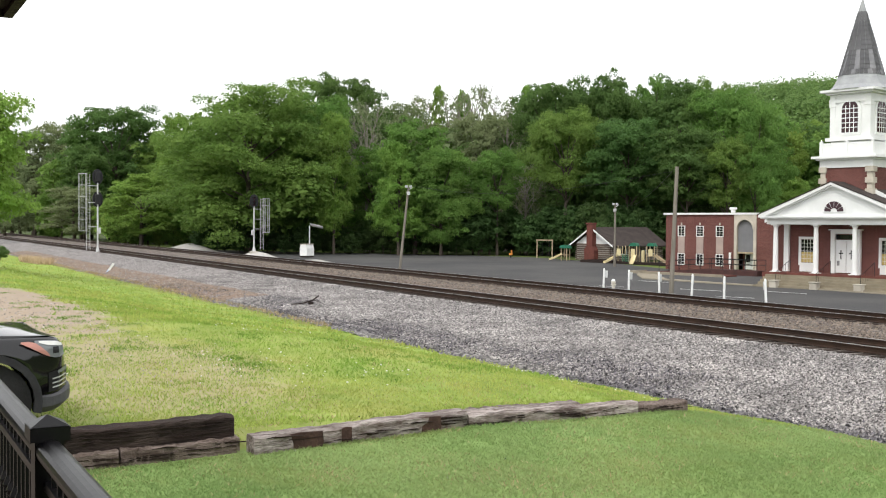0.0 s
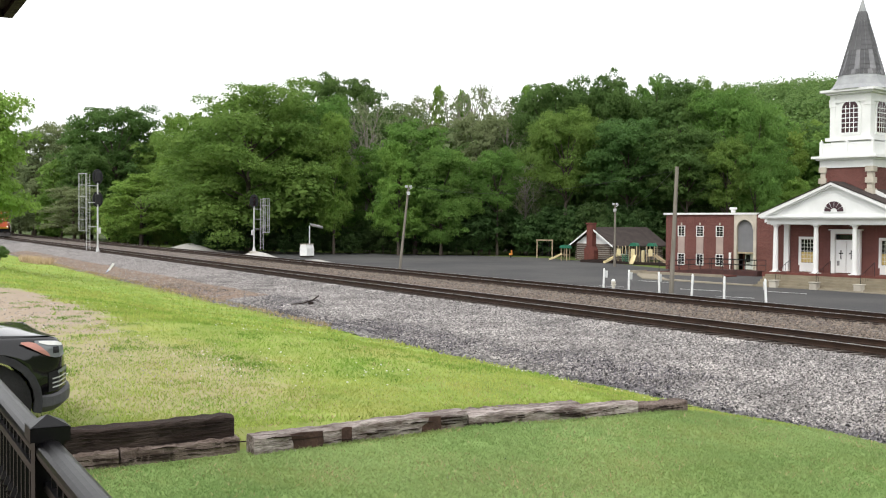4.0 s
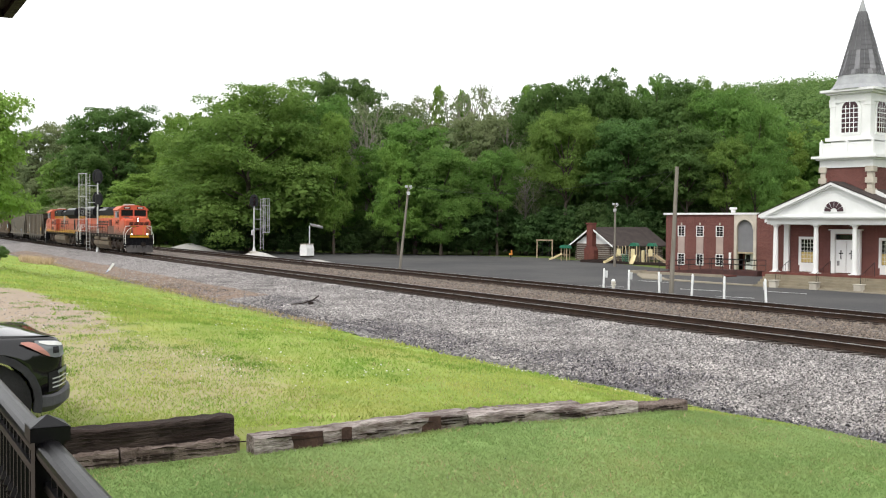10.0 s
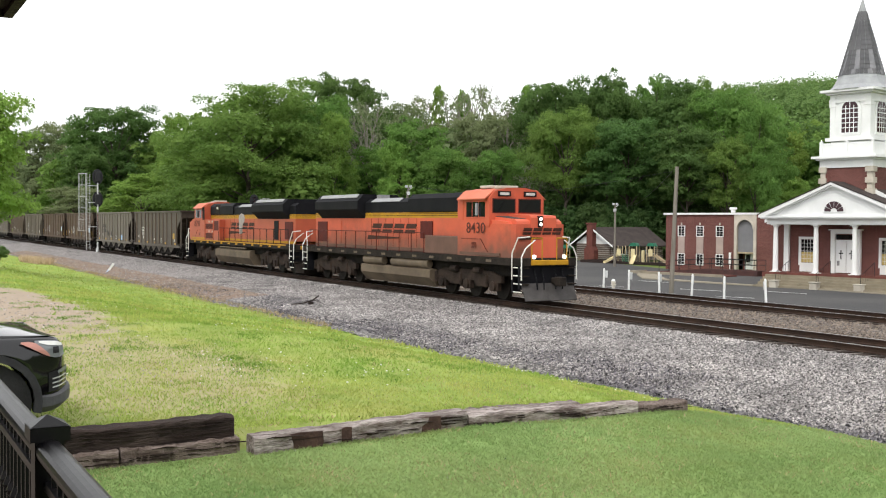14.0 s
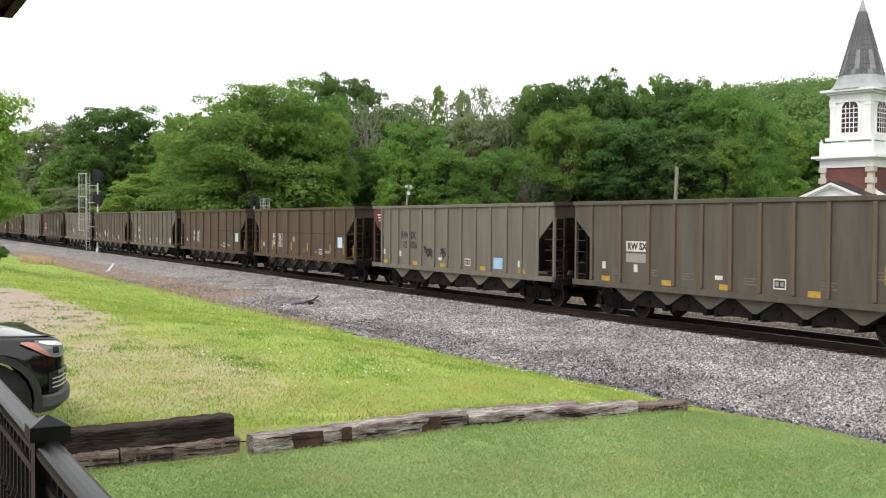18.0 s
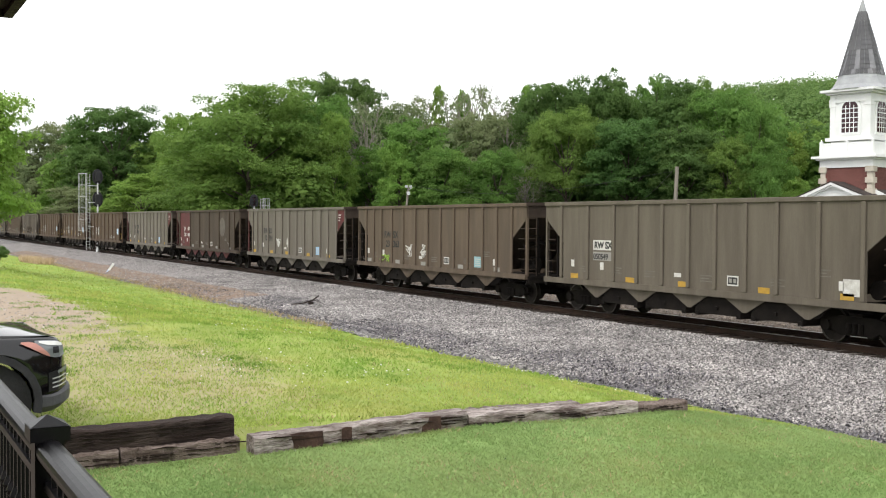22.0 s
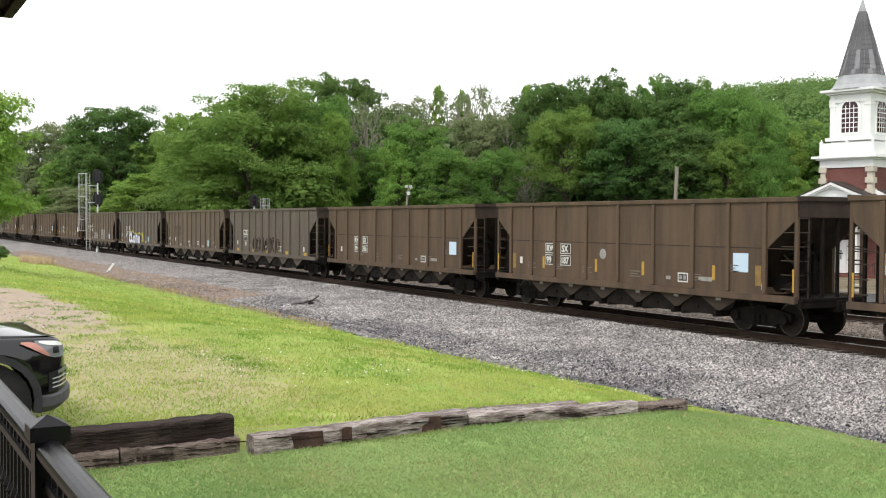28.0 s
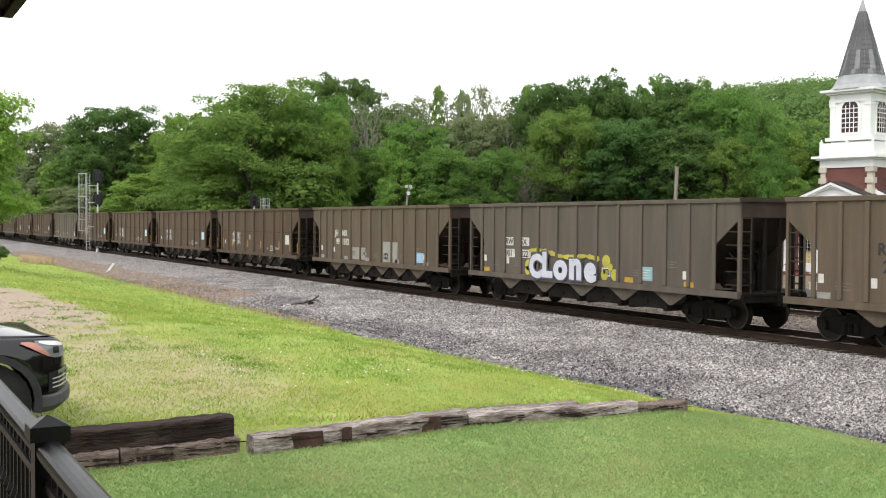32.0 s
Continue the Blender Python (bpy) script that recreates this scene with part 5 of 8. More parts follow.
for a, b in ((-8.55, -4.1), (-4.0, 0.45)):
    bm = bmesh.new()
    prism(bm, [(-0.042, 0.775), (0.042, 0.775), (0.047, 0.79)] + [(0.047 * math.cos(k * math.pi / 8), 0.80 + 0.04 * math.sin(k * math.pi / 8)) for k in range(9)] + [(-0.047, 0.79)], 0, a, b)
    part("top_rail", bm, M["iron"], rl)
    part("bottom_rail", boxes((a, b, -0.025, 0.025, 0.09, 0.14)), M["iron"], rl)
    part("mid_rail", boxes((a, b, -0.02, 0.02, 0.66, 0.69)), M["iron"], rl)
    x = a + 0.1
    while x < b - 0.05:
        part("baluster", boxes((x - 0.01, x + 0.01, -0.01, 0.01, 0.14, 0.78)), M["iron"], rl)
        part("scroll", shape(lathe, [(0.012, 0.40), (0.03, 0.44), (0.012, 0.48)], 6, (x, 0)), M["iron"], rl)
        x += 0.115


def suv():
    """Dark SUV; its front corner is what shows."""
    sv = thing("suv", pose(-11.40, 1.565, 0.975, 0, 0, 93), "glossy black parked sport utility vehicle", "car")
    X = [-5.0, -4.8, -4.3, -3.7, -3.35, -3.0, -2.0, -1.4, -1.0, -0.9, -0.86, -0.78, -0.65, -0.51, -0.37, -0.24, -0.16, -0.12, -0.05, 0.03, 0.1, 0.15, 0.19, 0.23, 0.27]
    WX = (-5.0, -4.8, -4.2, -1.0, -0.5, -0.2, 0.0, 0.1, 0.17, 0.22, 0.27)
    half = lambda x: float(np.interp(x, WX, (0.7, 0.88, 0.96, 0.965, 0.955, 0.935, 0.895, 0.845, 0.76, 0.62, 0.42)))
    shut = lambda x: float(np.interp(x, WX, (1.0, 1.05, 1.08, 0.985, 0.965, 0.955, 0.95, 0.94, 0.87, 0.76, 0.66)))
    roof = lambda x: shut(x) + float(np.interp(x, (-5, -1.2, -0.45, -0.15, 0.05, 0.15, 0.27), (0.05, 0.1, 0.07, 0.03, -0.01, -0.03, 0.0)))

    def low(x):
        z = 0.3
        for cx in (-0.51, -3.35):
            if abs(x - cx) < 0.39:
                z = max(z, 0.37 + math.sqrt(0.39 ** 2 - (x - cx) ** 2))
        return z

    bm, prev = bmesh.new(), None
    for x in X:
        w, zb, zc = half(x), low(x), shut(x)
        zm = min(zb + 0.07, zc - 0.1)
        side = [(w - 0.05, zb), (w + 0.004, zm), (w + 0.006, zm + (zc - 0.14 - zm) * 0.5), (w - 0.012, zc - 0.13), (w - 0.02, zc - 0.09), (w - 0.05, zc - 0.025), (w - 0.09, zc - 0.004)]
        sec = [(-y, z) for y, z in side] + [(0, roof(x) - 0.012)] + [(y, z) for y, z in side[::-1]]
        ring = [bm.verts.new((x, y, z)) for y, z in sec]
        if prev:
            for i in range(len(ring)):
                bm.faces.new((prev[i], prev[(i + 1) % len(ring)], ring[(i + 1) % len(ring)], ring[i]))
        else:
            bm.faces.new(ring[::-1])
        prev = ring
    bm.faces.new(prev)
    bmesh.ops.recalc_face_normals(bm, faces=bm.faces)
    part("body", bm, M["car_paint"], sv, smooth=True)
    bm, prev = bmesh.new(), None
    for x in [v for v in X if -1.3 < v < 0.12]:
        w, zc, zt = half(x) - 0.10, shut(x), roof(x)
        ring = [bm.verts.new((x, y * w, zc + 0.008 + (zt - zc) * f)) for y, f in ((-1, -0.3), (-1, 0.02), (-0.96, 0.12), (-0.84, 0.32), (-0.66, 0.58), (-0.36, 0.87), (0, 1), (0.36, 0.87), (0.66, 0.58), (0.84, 0.32), (0.96, 0.12), (1, 0.02), (1, -0.3))]
        if prev:
            for i in range(12):
                bm.faces.new((prev[i], prev[i + 1], ring[i + 1], ring[i]))
        prev = ring
    part("hood", bm, M["car_paint"], sv, "glossy black hood reflecting the sky", smooth=True)
    bm, prev = bmesh.new(), None
    for x, hw0, hw1, z0, z1 in ((-4.9, 0.8, 0.7, 1.02, 1.2), (-4.5, 0.88, 0.66, 1.02, 1.7), (-3.3, 0.9, 0.68, 1.02, 1.78), (-2.3, 0.9, 0.66, 1.02, 1.74), (-1.35, 0.86, 0.8, 1.0, 1.09)):
        ring = [bm.verts.new((x, y, z)) for y, z in ((-hw0, z0), (hw0, z0), (hw1, z1 - 0.06), (hw1 * 0.8, z1), (-hw1 * 0.8, z1), (-hw1, z1 - 0.06))]
        if prev:
            for i in range(6):
                bm.faces.new((prev[i], prev[(i + 1) % 6], ring[(i + 1) % 6], ring[i]))
        else:
            bm.faces.new(ring[::-1])
        prev = ring
    bm.faces.new(prev)
    part("cabin", bm, M["dark_glass"], sv, "dark tinted glasshouse")

    def skin(s, rows_, off):
        """Strip following the body corner: rows of x, lower and upper height."""
        b = bmesh.new()
        vs = []
        for x_, lo, hi in rows_:
            vs.append([b.verts.new((x_ + o, s * (half(x_) + o - 0.055 * max(0.0, (z_ - shut(x_) + 0.1) / 0.1)), z_)) for z_ in (lo, (lo + hi) / 2, hi) for o in (off,)])
        for p_, q_ in zip(vs, vs[1:]):
            for k_ in (0, 1):
                b.faces.new((p_[k_], q_[k_], q_[k_ + 1], p_[k_ + 1]))
        return b

    for s in (-1, 1):
        hl = part("headlight", skin(s, [(-0.13, 0.862, 0.925), (-0.06, 0.815, 0.925), (0.0, 0.775, 0.922), (0.06, 0.758, 0.915), (0.11, 0.76, 0.90), (0.155, 0.775, 0.86)], 0.012), M["lens"], sv, "clear headlight")
        part("indicator", skin(s, [(-0.26, 0.905, 0.918), (-0.19, 0.87, 0.92), (-0.13, 0.838, 0.905), (-0.08, 0.81, 0.87), (-0.03, 0.785, 0.825), (0.0, 0.775, 0.79)], 0.017), M["amber"], hl, "amber side lamp")
        part("reflector", skin(s, [(-0.1, 0.905, 0.922), (-0.02, 0.882, 0.918), (0.06, 0.872, 0.910), (0.125, 0.862, 0.888)], 0.02), M["sign_white"], hl, "white light bar")
        part("projector", skin(s, [(0.03, 0.80, 0.86), (0.09, 0.80, 0.86)], 0.018), M["black"], hl)
        for x in (-0.51, -3.35):
            bm = bmesh.new()
            rod(bm, (x, s * 0.70, 0.36), (x, s * 0.925, 0.36), 0.365, n=26)
            wh = part("wheel", bm, M["rubber"], sv, "black tyre")
            part("rim", shape(rod, (x, s * 0.91, 0.36), (x, s * 0.935, 0.36), 0.24, 0.2, n=16), M["chrome"], wh)
            bm = bmesh.new()
            ang = [math.pi * k / 14 * 1.16 - 0.25 for k in range(15)]
            loop = [bm.verts.new((x + r * math.cos(t), s * y_, 0.37 + r * math.sin(t))) for t in ang for r, y_ in ((0.385, 0.88), (0.385, 0.972), (0.452, 0.972), (0.452, 0.88))]
            for k in range(14):
                for i in range(4):
                    bm.faces.new((loop[4 * k + i], loop[4 * k + (i + 1) % 4], loop[4 * k + 4 + (i + 1) % 4], loop[4 * k + 4 + i]))
            bmesh.ops.recalc_face_normals(bm, faces=bm.faces)
            part("wheel_arch", bm, M["plastic"], sv, "grey-black plastic wheel arch")
        for z_ in (0.49, 0.53, 0.57):
            part("corner_bar", skin(s, [(0.03, z_ - 0.015, z_ - 0.003), (0.1, z_ - 0.005, z_ + 0.009), (0.18, z_ + 0.012, z_ + 0.027)], 0.014), M["galv"], sv)
        part("bumper_recess", skin(s, [(0.0, 0.44, 0.62), (0.1, 0.45, 0.64), (0.21, 0.47, 0.66)], 0.007), M["black"], sv, "black bumper recess")
        part("fog_lamp", skin(s, [(0.08, 0.61, 0.63), (0.13, 0.615, 0.65), (0.19, 0.63, 0.66)], 0.016), M["lens"], sv)
        part("mirror", boxes((-1.75, -1.55, min(s * 0.95, s * 1.12), max(s * 0.95, s * 1.12), 1.05, 1.2), bevel=0.04), M["car_paint"], sv)
    part("grille", boxes(*[(0.1, 0.278, -0.4, 0.4, z, z + 0.025) for z in (0.52, 0.56, 0.60)]), M["black"], sv, "black barred grille")
    bm, prev = bmesh.new(), None
    for x in (-0.09, -0.03, 0.05, 0.12, 0.18, 0.22, 0.26, 0.29):
        w = half(x - 0.03) + 0.02
        zt = 0.40 + 0.03 * smooth01(x, 0.05, 0.2)
        ring = [bm.verts.new((x, y, z)) for y, z in ((-w + 0.06, 0.25 + 0.1 * smooth01(x, 0, 0.3)), (-w, 0.31 + 0.03 * smooth01(x, 0, 0.2)), (-w - 0.004, zt), (-w + 0.05, zt + 0.03), (w - 0.05, zt + 0.03), (w + 0.004, zt), (w, 0.31), (w - 0.06, 0.25))]
        if prev:
            for i in range(8):
                bm.faces.new((prev[i], prev[(i + 1) % 8], ring[(i + 1) % 8], ring[i]))
        else:
            bm.faces.new(ring[::-1])
        prev = ring
    bm.faces.new(prev)
    part("lower_bumper", bm, M["bumper_grey"], sv, "grey plastic lower bumper")


suv()

# ---------------------------------------------------------------- trees


def leaf_cloud(rng, centres, radii, n, size, shell=0.55, flat=0.8, ragged=0.38, lift=0.35):
    """Small leaf sprays scattered through lobes: n triangles, each its own island."""
    c = np.asarray(centres, float)
    r = np.asarray(radii, float)
    w = r ** 2
    pick = rng.choice(len(c), n, p=w / w.sum())
    d = rng.normal(size=(n, 3))
    d /= np.linalg.norm(d, axis=1, keepdims=True)
    d[:, 2] = np.where(d[:, 2] < -0.35, -d[:, 2] * 0.6, d[:, 2])
    frac = rng.random(n) ** 0.6
    rad = r[pick] * (shell + (1.04 - shell) * frac)
    p = c[pick] + d * rad[:, None] * np.array([1, 1, flat])
    nrm = d + rng.normal(scale=ragged, size=(n, 3)) + np.array([0, 0, lift])
    nrm /= np.linalg.norm(nrm, axis=1, keepdims=True)
    u = np.cross(nrm, rng.normal(size=(n, 3)))
    u /= np.linalg.norm(u, axis=1, keepdims=True)
    v = np.cross(nrm, u)
    s = size * ((0.6 + 0.8 * rng.random(n) ** 1.5) * (1.15 - 0.4 * frac))[:, None]
    return np.stack([p - u * s, p + u * s * 0.6 - v * s * 0.75, p + u * s * 0.5 + v * s * 0.8], 1).reshape(-1, 3)


def leaf_mesh(name, pts, mat):
    me = bpy.data.meshes.new(name)
    k = len(pts)
    me.vertices.add(k)
    me.vertices.foreach_set("co", np.ascontiguousarray(pts, dtype=np.float32).ravel())
    me.loops.add(k)
    me.loops.foreach_set("vertex_index", np.arange(k, dtype=np.int32))
    me.polygons.add(k // 3)
    me.polygons.foreach_set("loop_start", np.arange(0, k, 3, dtype=np.int32))
    me.update(calc_edges=True)
    me.materials.append(mat)
    return me


def sprays(rng, cs, rs, per=7):
    """Smaller flattened sprays on the outer and upper side of each lobe."""
    oc, orr = [], []
    for c, r in zip(cs, rs):
        for _ in range(per):
            d = rng.normal(size=3)
            d[2] = abs(d[2]) * 0.9 - 0.35
            d /= np.linalg.norm(d)
            oc.append(np.array(c) + d * r * rng.uniform(0.62, 0.95) * np.array([1, 1, 0.85]))
            orr.append(r * rng.uniform(0.3, 0.58))
    return np.array(oc), np.array(orr)


def tree_meshes(seed, h, w, n, leaf, size, trunk_mat="bark", lobes=26, base=0.22, top_heavy=1.0, bare=0.0, fine=1.0):
    """Trunk with limbs, and a crown of leaf sprays in uneven lobes."""
    rng = np.random.default_rng(seed)
    bm = bmesh.new()
    tr_h = h * (0.62 if not bare else 0.85)
    rod(bm, (0, 0, -0.3), (0.03 * h * rng.uniform(-1, 1), 0.03 * h * rng.uniform(-1, 1), tr_h * 0.5), h * 0.02, h * 0.014, 8)
    rod(bm, (0, 0, tr_h * 0.45), (0, 0.01 * h, tr_h), h * 0.014, h * 0.005, 7)
    cs, rs = [], []
    for k in range(lobes):
        t = base + (0.95 - base) * ((k + rng.uniform(0, 1)) / lobes) ** 0.9
        env = math.sin(math.pi * min(1, ((t - base) / (1.04 - base)) ** (0.75 * top_heavy))) ** 0.6
        a = 2.39996 * k + rng.uniform(-0.6, 0.6)
        d = w * 0.5 * env * math.sqrt(rng.uniform(0.15, 1)) * 0.82
        c = (d * math.cos(a), d * math.sin(a), h * t)
        cs.append(c)
        rs.append(w * rng.uniform(0.12, 0.22) * fine * rng.choice((0.7, 1.0, 1.2)))
        if k % 2 == 0:
            z0 = min(tr_h * 0.95, h * t * 0.72)
            rod(bm, (0, 0, z0), c, h * 0.007, h * 0.002, 5)
            if bare:
                for _ in range(7):
                    e = np.array(c) + rng.normal(scale=w * 0.12, size=3) + [0, 0, w * 0.07]
                    mid = np.array(c) * 0.8 + np.array([0, 0, z0 * 0.2])
                    rod(bm, tuple(mid), tuple(e), h * 0.003, h * 0.001, 4)
                    for _ in range(2):
                        rod(bm, tuple(mid * 0.35 + e * 0.65), tuple(e + rng.normal(scale=w * 0.06, size=3)), h * 0.0016, h * 0.0007, 3)
    if bare:
        pts = leaf_cloud(rng, cs, rs, n, size)
    else:
        sc, sr = sprays(rng, cs, rs)
        pts = np.concatenate([leaf_cloud(rng, sc, sr, n, size, 0.55, 0.7, 0.65, 0.35), leaf_cloud(rng, cs, np.array(rs) * 0.78, n // 7, size * 1.9, 0.3)])
    # bring the crown to its true height and width
    pts[:, 2] *= h / np.percentile(pts[:, 2], 99.6)
    pts[:, :2] *= w / 2 / np.percentile(np.hypot(pts[:, 0], pts[:, 1]), 98)
    return to_mesh("trunk", bm, M[trunk_mat]), leaf_mesh("crown", pts, M[leaf])


TREE = {}
for key, args in dict(
    oak=(11, 20, 17, 46000, "leaf_mid", 0.175), oak2=(12, 20, 16, 44000, "leaf_mid", 0.175), oak3=(13, 20, 20, 76000, "leaf_mid", 0.165),
    dark=(14, 20, 15, 38000, "leaf_dark", 0.18), dark2=(15, 20, 17, 44000, "leaf_dark", 0.18), light=(16, 20, 14, 36000, "leaf_light", 0.165),
    olive=(17, 20, 13, 24000, "leaf_olive", 0.17), under=(18, 7, 8, 5600, "leaf_light", 0.18),
).items():
    TREE[key] = tree_meshes(*args, base=0.1 if key == "under" else 0.13, lobes=26 if key == "under" else 42, fine=1.0 if key == "under" else 0.95)
for key, args in dict(back=(41, 20, 16, 6000, "leaf_mid", 0.39), back2=(42, 20, 15, 6000, "leaf_dark", 0.39), back3=(43, 20, 15, 6000, "leaf_olive", 0.36)).items():
    TREE[key] = tree_meshes(*args, base=0.1)
for key, args in dict(tall=(61, 20, 16, 34000, "leaf_mid", 0.175), tall2=(62, 20, 15, 32000, "leaf_dark", 0.18)).items():
    TREE[key] = tree_meshes(*args, base=0.46, lobes=34, fine=0.9)
TREE["thicket"] = tree_meshes(44, 7, 8, 3200, "leaf_shaded", 0.25, base=0.1)
TREE["sparse"] = tree_meshes(21, 20, 10, 1900, "leaf_olive", 0.26, "pale_bark", 30, 0.4, bare=1.0)
TREE["poplar"] = tree_meshes(22, 20, 7, 5000, "leaf_light", 0.28, "pale_bark", 26, 0.4)


def tree(key, x, y, h, spread, label, group="woodland trees", z=None):
    trunk, crown = TREE[key]
    hh = 7 if key in ("under", "thicket") else 20
    t = thing("tree" if key not in ("under", "thicket") else "shrub", Matrix.Translation((x, y, float(ground_z(x, y)) if z is None else z)) @ pose(0, 0, 0, 0, 0, random.uniform(0, 360)) @ Matrix.Diagonal((spread * h / hh, spread * h / hh, h / hh, 1)), label, "tree" if key not in ("under", "thicket") else "shrub", group)
    part("trunk", trunk, None, t)
    part("crown", crown, None, t)
    return t


random.seed(8)
LABEL = dict(tall="tall green deciduous tree with a high crown", tall2="tall dark green tree with a high crown", oak="broad green leafy deciduous tree", oak2="broad green leafy deciduous tree", oak3="large spreading green deciduous tree", dark="dark green leafy deciduous tree", dark2="dark green leafy deciduous tree",
             light="fresh light green spring tree", olive="thin olive-green tree in early leaf", sparse="nearly bare pale-barked tree in early leaf", poplar="slender pale green tree", thicket="low undergrowth at the wood edge, leaves darkened for shade", under="low bushy green shrub at the wood edge")


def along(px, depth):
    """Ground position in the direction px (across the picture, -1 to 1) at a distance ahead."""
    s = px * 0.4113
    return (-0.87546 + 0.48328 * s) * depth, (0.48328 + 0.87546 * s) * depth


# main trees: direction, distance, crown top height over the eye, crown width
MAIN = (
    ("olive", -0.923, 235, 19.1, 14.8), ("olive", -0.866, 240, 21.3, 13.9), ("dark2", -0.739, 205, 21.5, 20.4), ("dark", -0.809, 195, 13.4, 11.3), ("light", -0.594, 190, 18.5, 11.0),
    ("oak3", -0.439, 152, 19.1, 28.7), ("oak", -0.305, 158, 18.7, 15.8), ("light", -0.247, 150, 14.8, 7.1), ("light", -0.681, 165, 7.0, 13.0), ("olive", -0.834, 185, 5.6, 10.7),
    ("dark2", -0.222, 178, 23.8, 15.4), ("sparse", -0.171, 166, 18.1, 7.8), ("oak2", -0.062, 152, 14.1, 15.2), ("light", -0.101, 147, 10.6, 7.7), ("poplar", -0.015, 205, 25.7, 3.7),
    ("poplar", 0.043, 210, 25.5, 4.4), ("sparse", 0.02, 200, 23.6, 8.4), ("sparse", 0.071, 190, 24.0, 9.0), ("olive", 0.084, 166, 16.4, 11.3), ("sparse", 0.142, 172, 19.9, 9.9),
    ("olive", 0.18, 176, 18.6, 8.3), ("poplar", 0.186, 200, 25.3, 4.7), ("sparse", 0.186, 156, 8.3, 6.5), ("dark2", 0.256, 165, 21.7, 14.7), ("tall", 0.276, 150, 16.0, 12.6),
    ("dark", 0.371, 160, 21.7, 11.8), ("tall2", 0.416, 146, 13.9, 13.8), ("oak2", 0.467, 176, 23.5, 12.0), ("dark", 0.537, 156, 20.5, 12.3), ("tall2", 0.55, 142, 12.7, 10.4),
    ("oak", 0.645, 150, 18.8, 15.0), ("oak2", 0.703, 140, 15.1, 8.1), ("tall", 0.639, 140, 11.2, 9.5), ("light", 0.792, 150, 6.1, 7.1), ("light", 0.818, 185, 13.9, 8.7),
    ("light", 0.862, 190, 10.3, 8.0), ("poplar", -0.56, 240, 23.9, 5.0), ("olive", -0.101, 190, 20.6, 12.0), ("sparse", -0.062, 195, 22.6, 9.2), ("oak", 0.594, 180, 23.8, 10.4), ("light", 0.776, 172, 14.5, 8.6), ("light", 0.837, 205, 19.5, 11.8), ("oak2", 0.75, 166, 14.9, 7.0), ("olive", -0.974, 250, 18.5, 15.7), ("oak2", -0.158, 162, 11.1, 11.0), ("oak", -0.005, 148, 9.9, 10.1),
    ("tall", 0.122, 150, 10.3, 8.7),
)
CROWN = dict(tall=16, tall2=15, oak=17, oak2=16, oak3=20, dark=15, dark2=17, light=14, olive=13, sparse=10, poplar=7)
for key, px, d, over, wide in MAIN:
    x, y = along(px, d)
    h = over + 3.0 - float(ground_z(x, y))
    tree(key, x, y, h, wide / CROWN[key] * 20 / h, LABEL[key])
# trees standing close behind the main ones
for key, px, d, over in (("back", -0.5, 176, 15.5), ("back2", -0.42, 180, 17.0), ("back", -0.34, 182, 18.0), ("back2", -0.2, 195, 19.5), ("back", -0.13, 192, 17.0), ("back3", -0.05, 190, 16.0), ("back", 0.04, 195, 17.0), ("back2", 0.12, 192, 16.5), ("back", 0.2, 188, 18.0), ("back2", 0.23, 176, 20.0), ("back", 0.28, 180, 20.5), ("back2", 0.33, 184, 21.0), ("back", 0.38, 185, 20.0), ("back2", 0.48, 180, 18.5), ("back", 0.56, 178, 18.0), ("back", 0.64, 170, 16.0), ("back2", -0.74, 215, 17.5), ("back", -0.62, 205, 15.5)):
    x, y = along(px, d)
    tree(key, x, y, over + 3.0 - float(ground_z(x, y)), 1.1, LABEL["dark"])
# second and third ranks close the wood behind
for k in range(58):
    px = -1.0 + 1.95 * (k + random.uniform(0, 0.9)) / 58
    d = random.uniform(172, 235) + (25 if px < -0.5 else 0)
    x, y = along(px, d)
    g = float(ground_z(x, y))
    top = 12.0 + 4.5 * (px + 1) - (3.0 if px > 0.72 else 0)
    tree(random.choice(("back", "back2", "back", "back2", "back3") if px > -0.7 else ("back3", "back3", "back")), x, y, max(8, random.uniform(0.72, 1.0) * top * d / 170 + 3 - g), random.uniform(0.9, 1.15), LABEL["dark"])
# low growth along the wood's edge
for k in range(74):
    px = -1.02 + 1.62 * (k + random.uniform(0, 0.8)) / 74
    d = random.uniform(150, 158) + (18 if px < -0.55 else 0) - (10 if px > 0.3 else 0) + (60 if px < -0.85 else 0)
    x, y = along(px, d)
    if y < 38:
        y = 38 + random.uniform(0, 3)
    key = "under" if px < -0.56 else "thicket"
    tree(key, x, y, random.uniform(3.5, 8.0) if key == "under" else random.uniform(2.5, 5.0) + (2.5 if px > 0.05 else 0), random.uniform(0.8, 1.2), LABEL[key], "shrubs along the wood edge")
# tree and bush by the near side of the line
x, y = along(-1.085, 58)
TREE["near"] = tree_meshes(31, 9.2, 8.2, 34000, "leaf_maple", 0.12, lobes=44, base=0.12)
nt_ = thing("tree", Matrix.Translation((x, y, float(ground_z(x, y)))), "fresh light green maple tree beside the line", "tree")
part("trunk", TREE["near"][0], None, nt_)
part("crown", TREE["near"][1], None, nt_)
x, y = along(-1.0, 88)
bush = thing("bush", Matrix.Translation((x, y, float(ground_z(x, y)) - 0.05)) @ Matrix.Scale(0.75, 4), "small dark green bush beside the track", "bush")
rng = np.random.default_rng(5)
part("foliage", leaf_mesh("foliage", leaf_cloud(rng, [(0, 0, 0.6), (0.3, 0.4, 0.9), (-0.2, -0.5, 0.5), (0, 0.1, 1.3)], [0.8, 0.6, 0.7, 0.5], 3200, 0.1, 0.3), M["leaf_dark"]), None, bush)
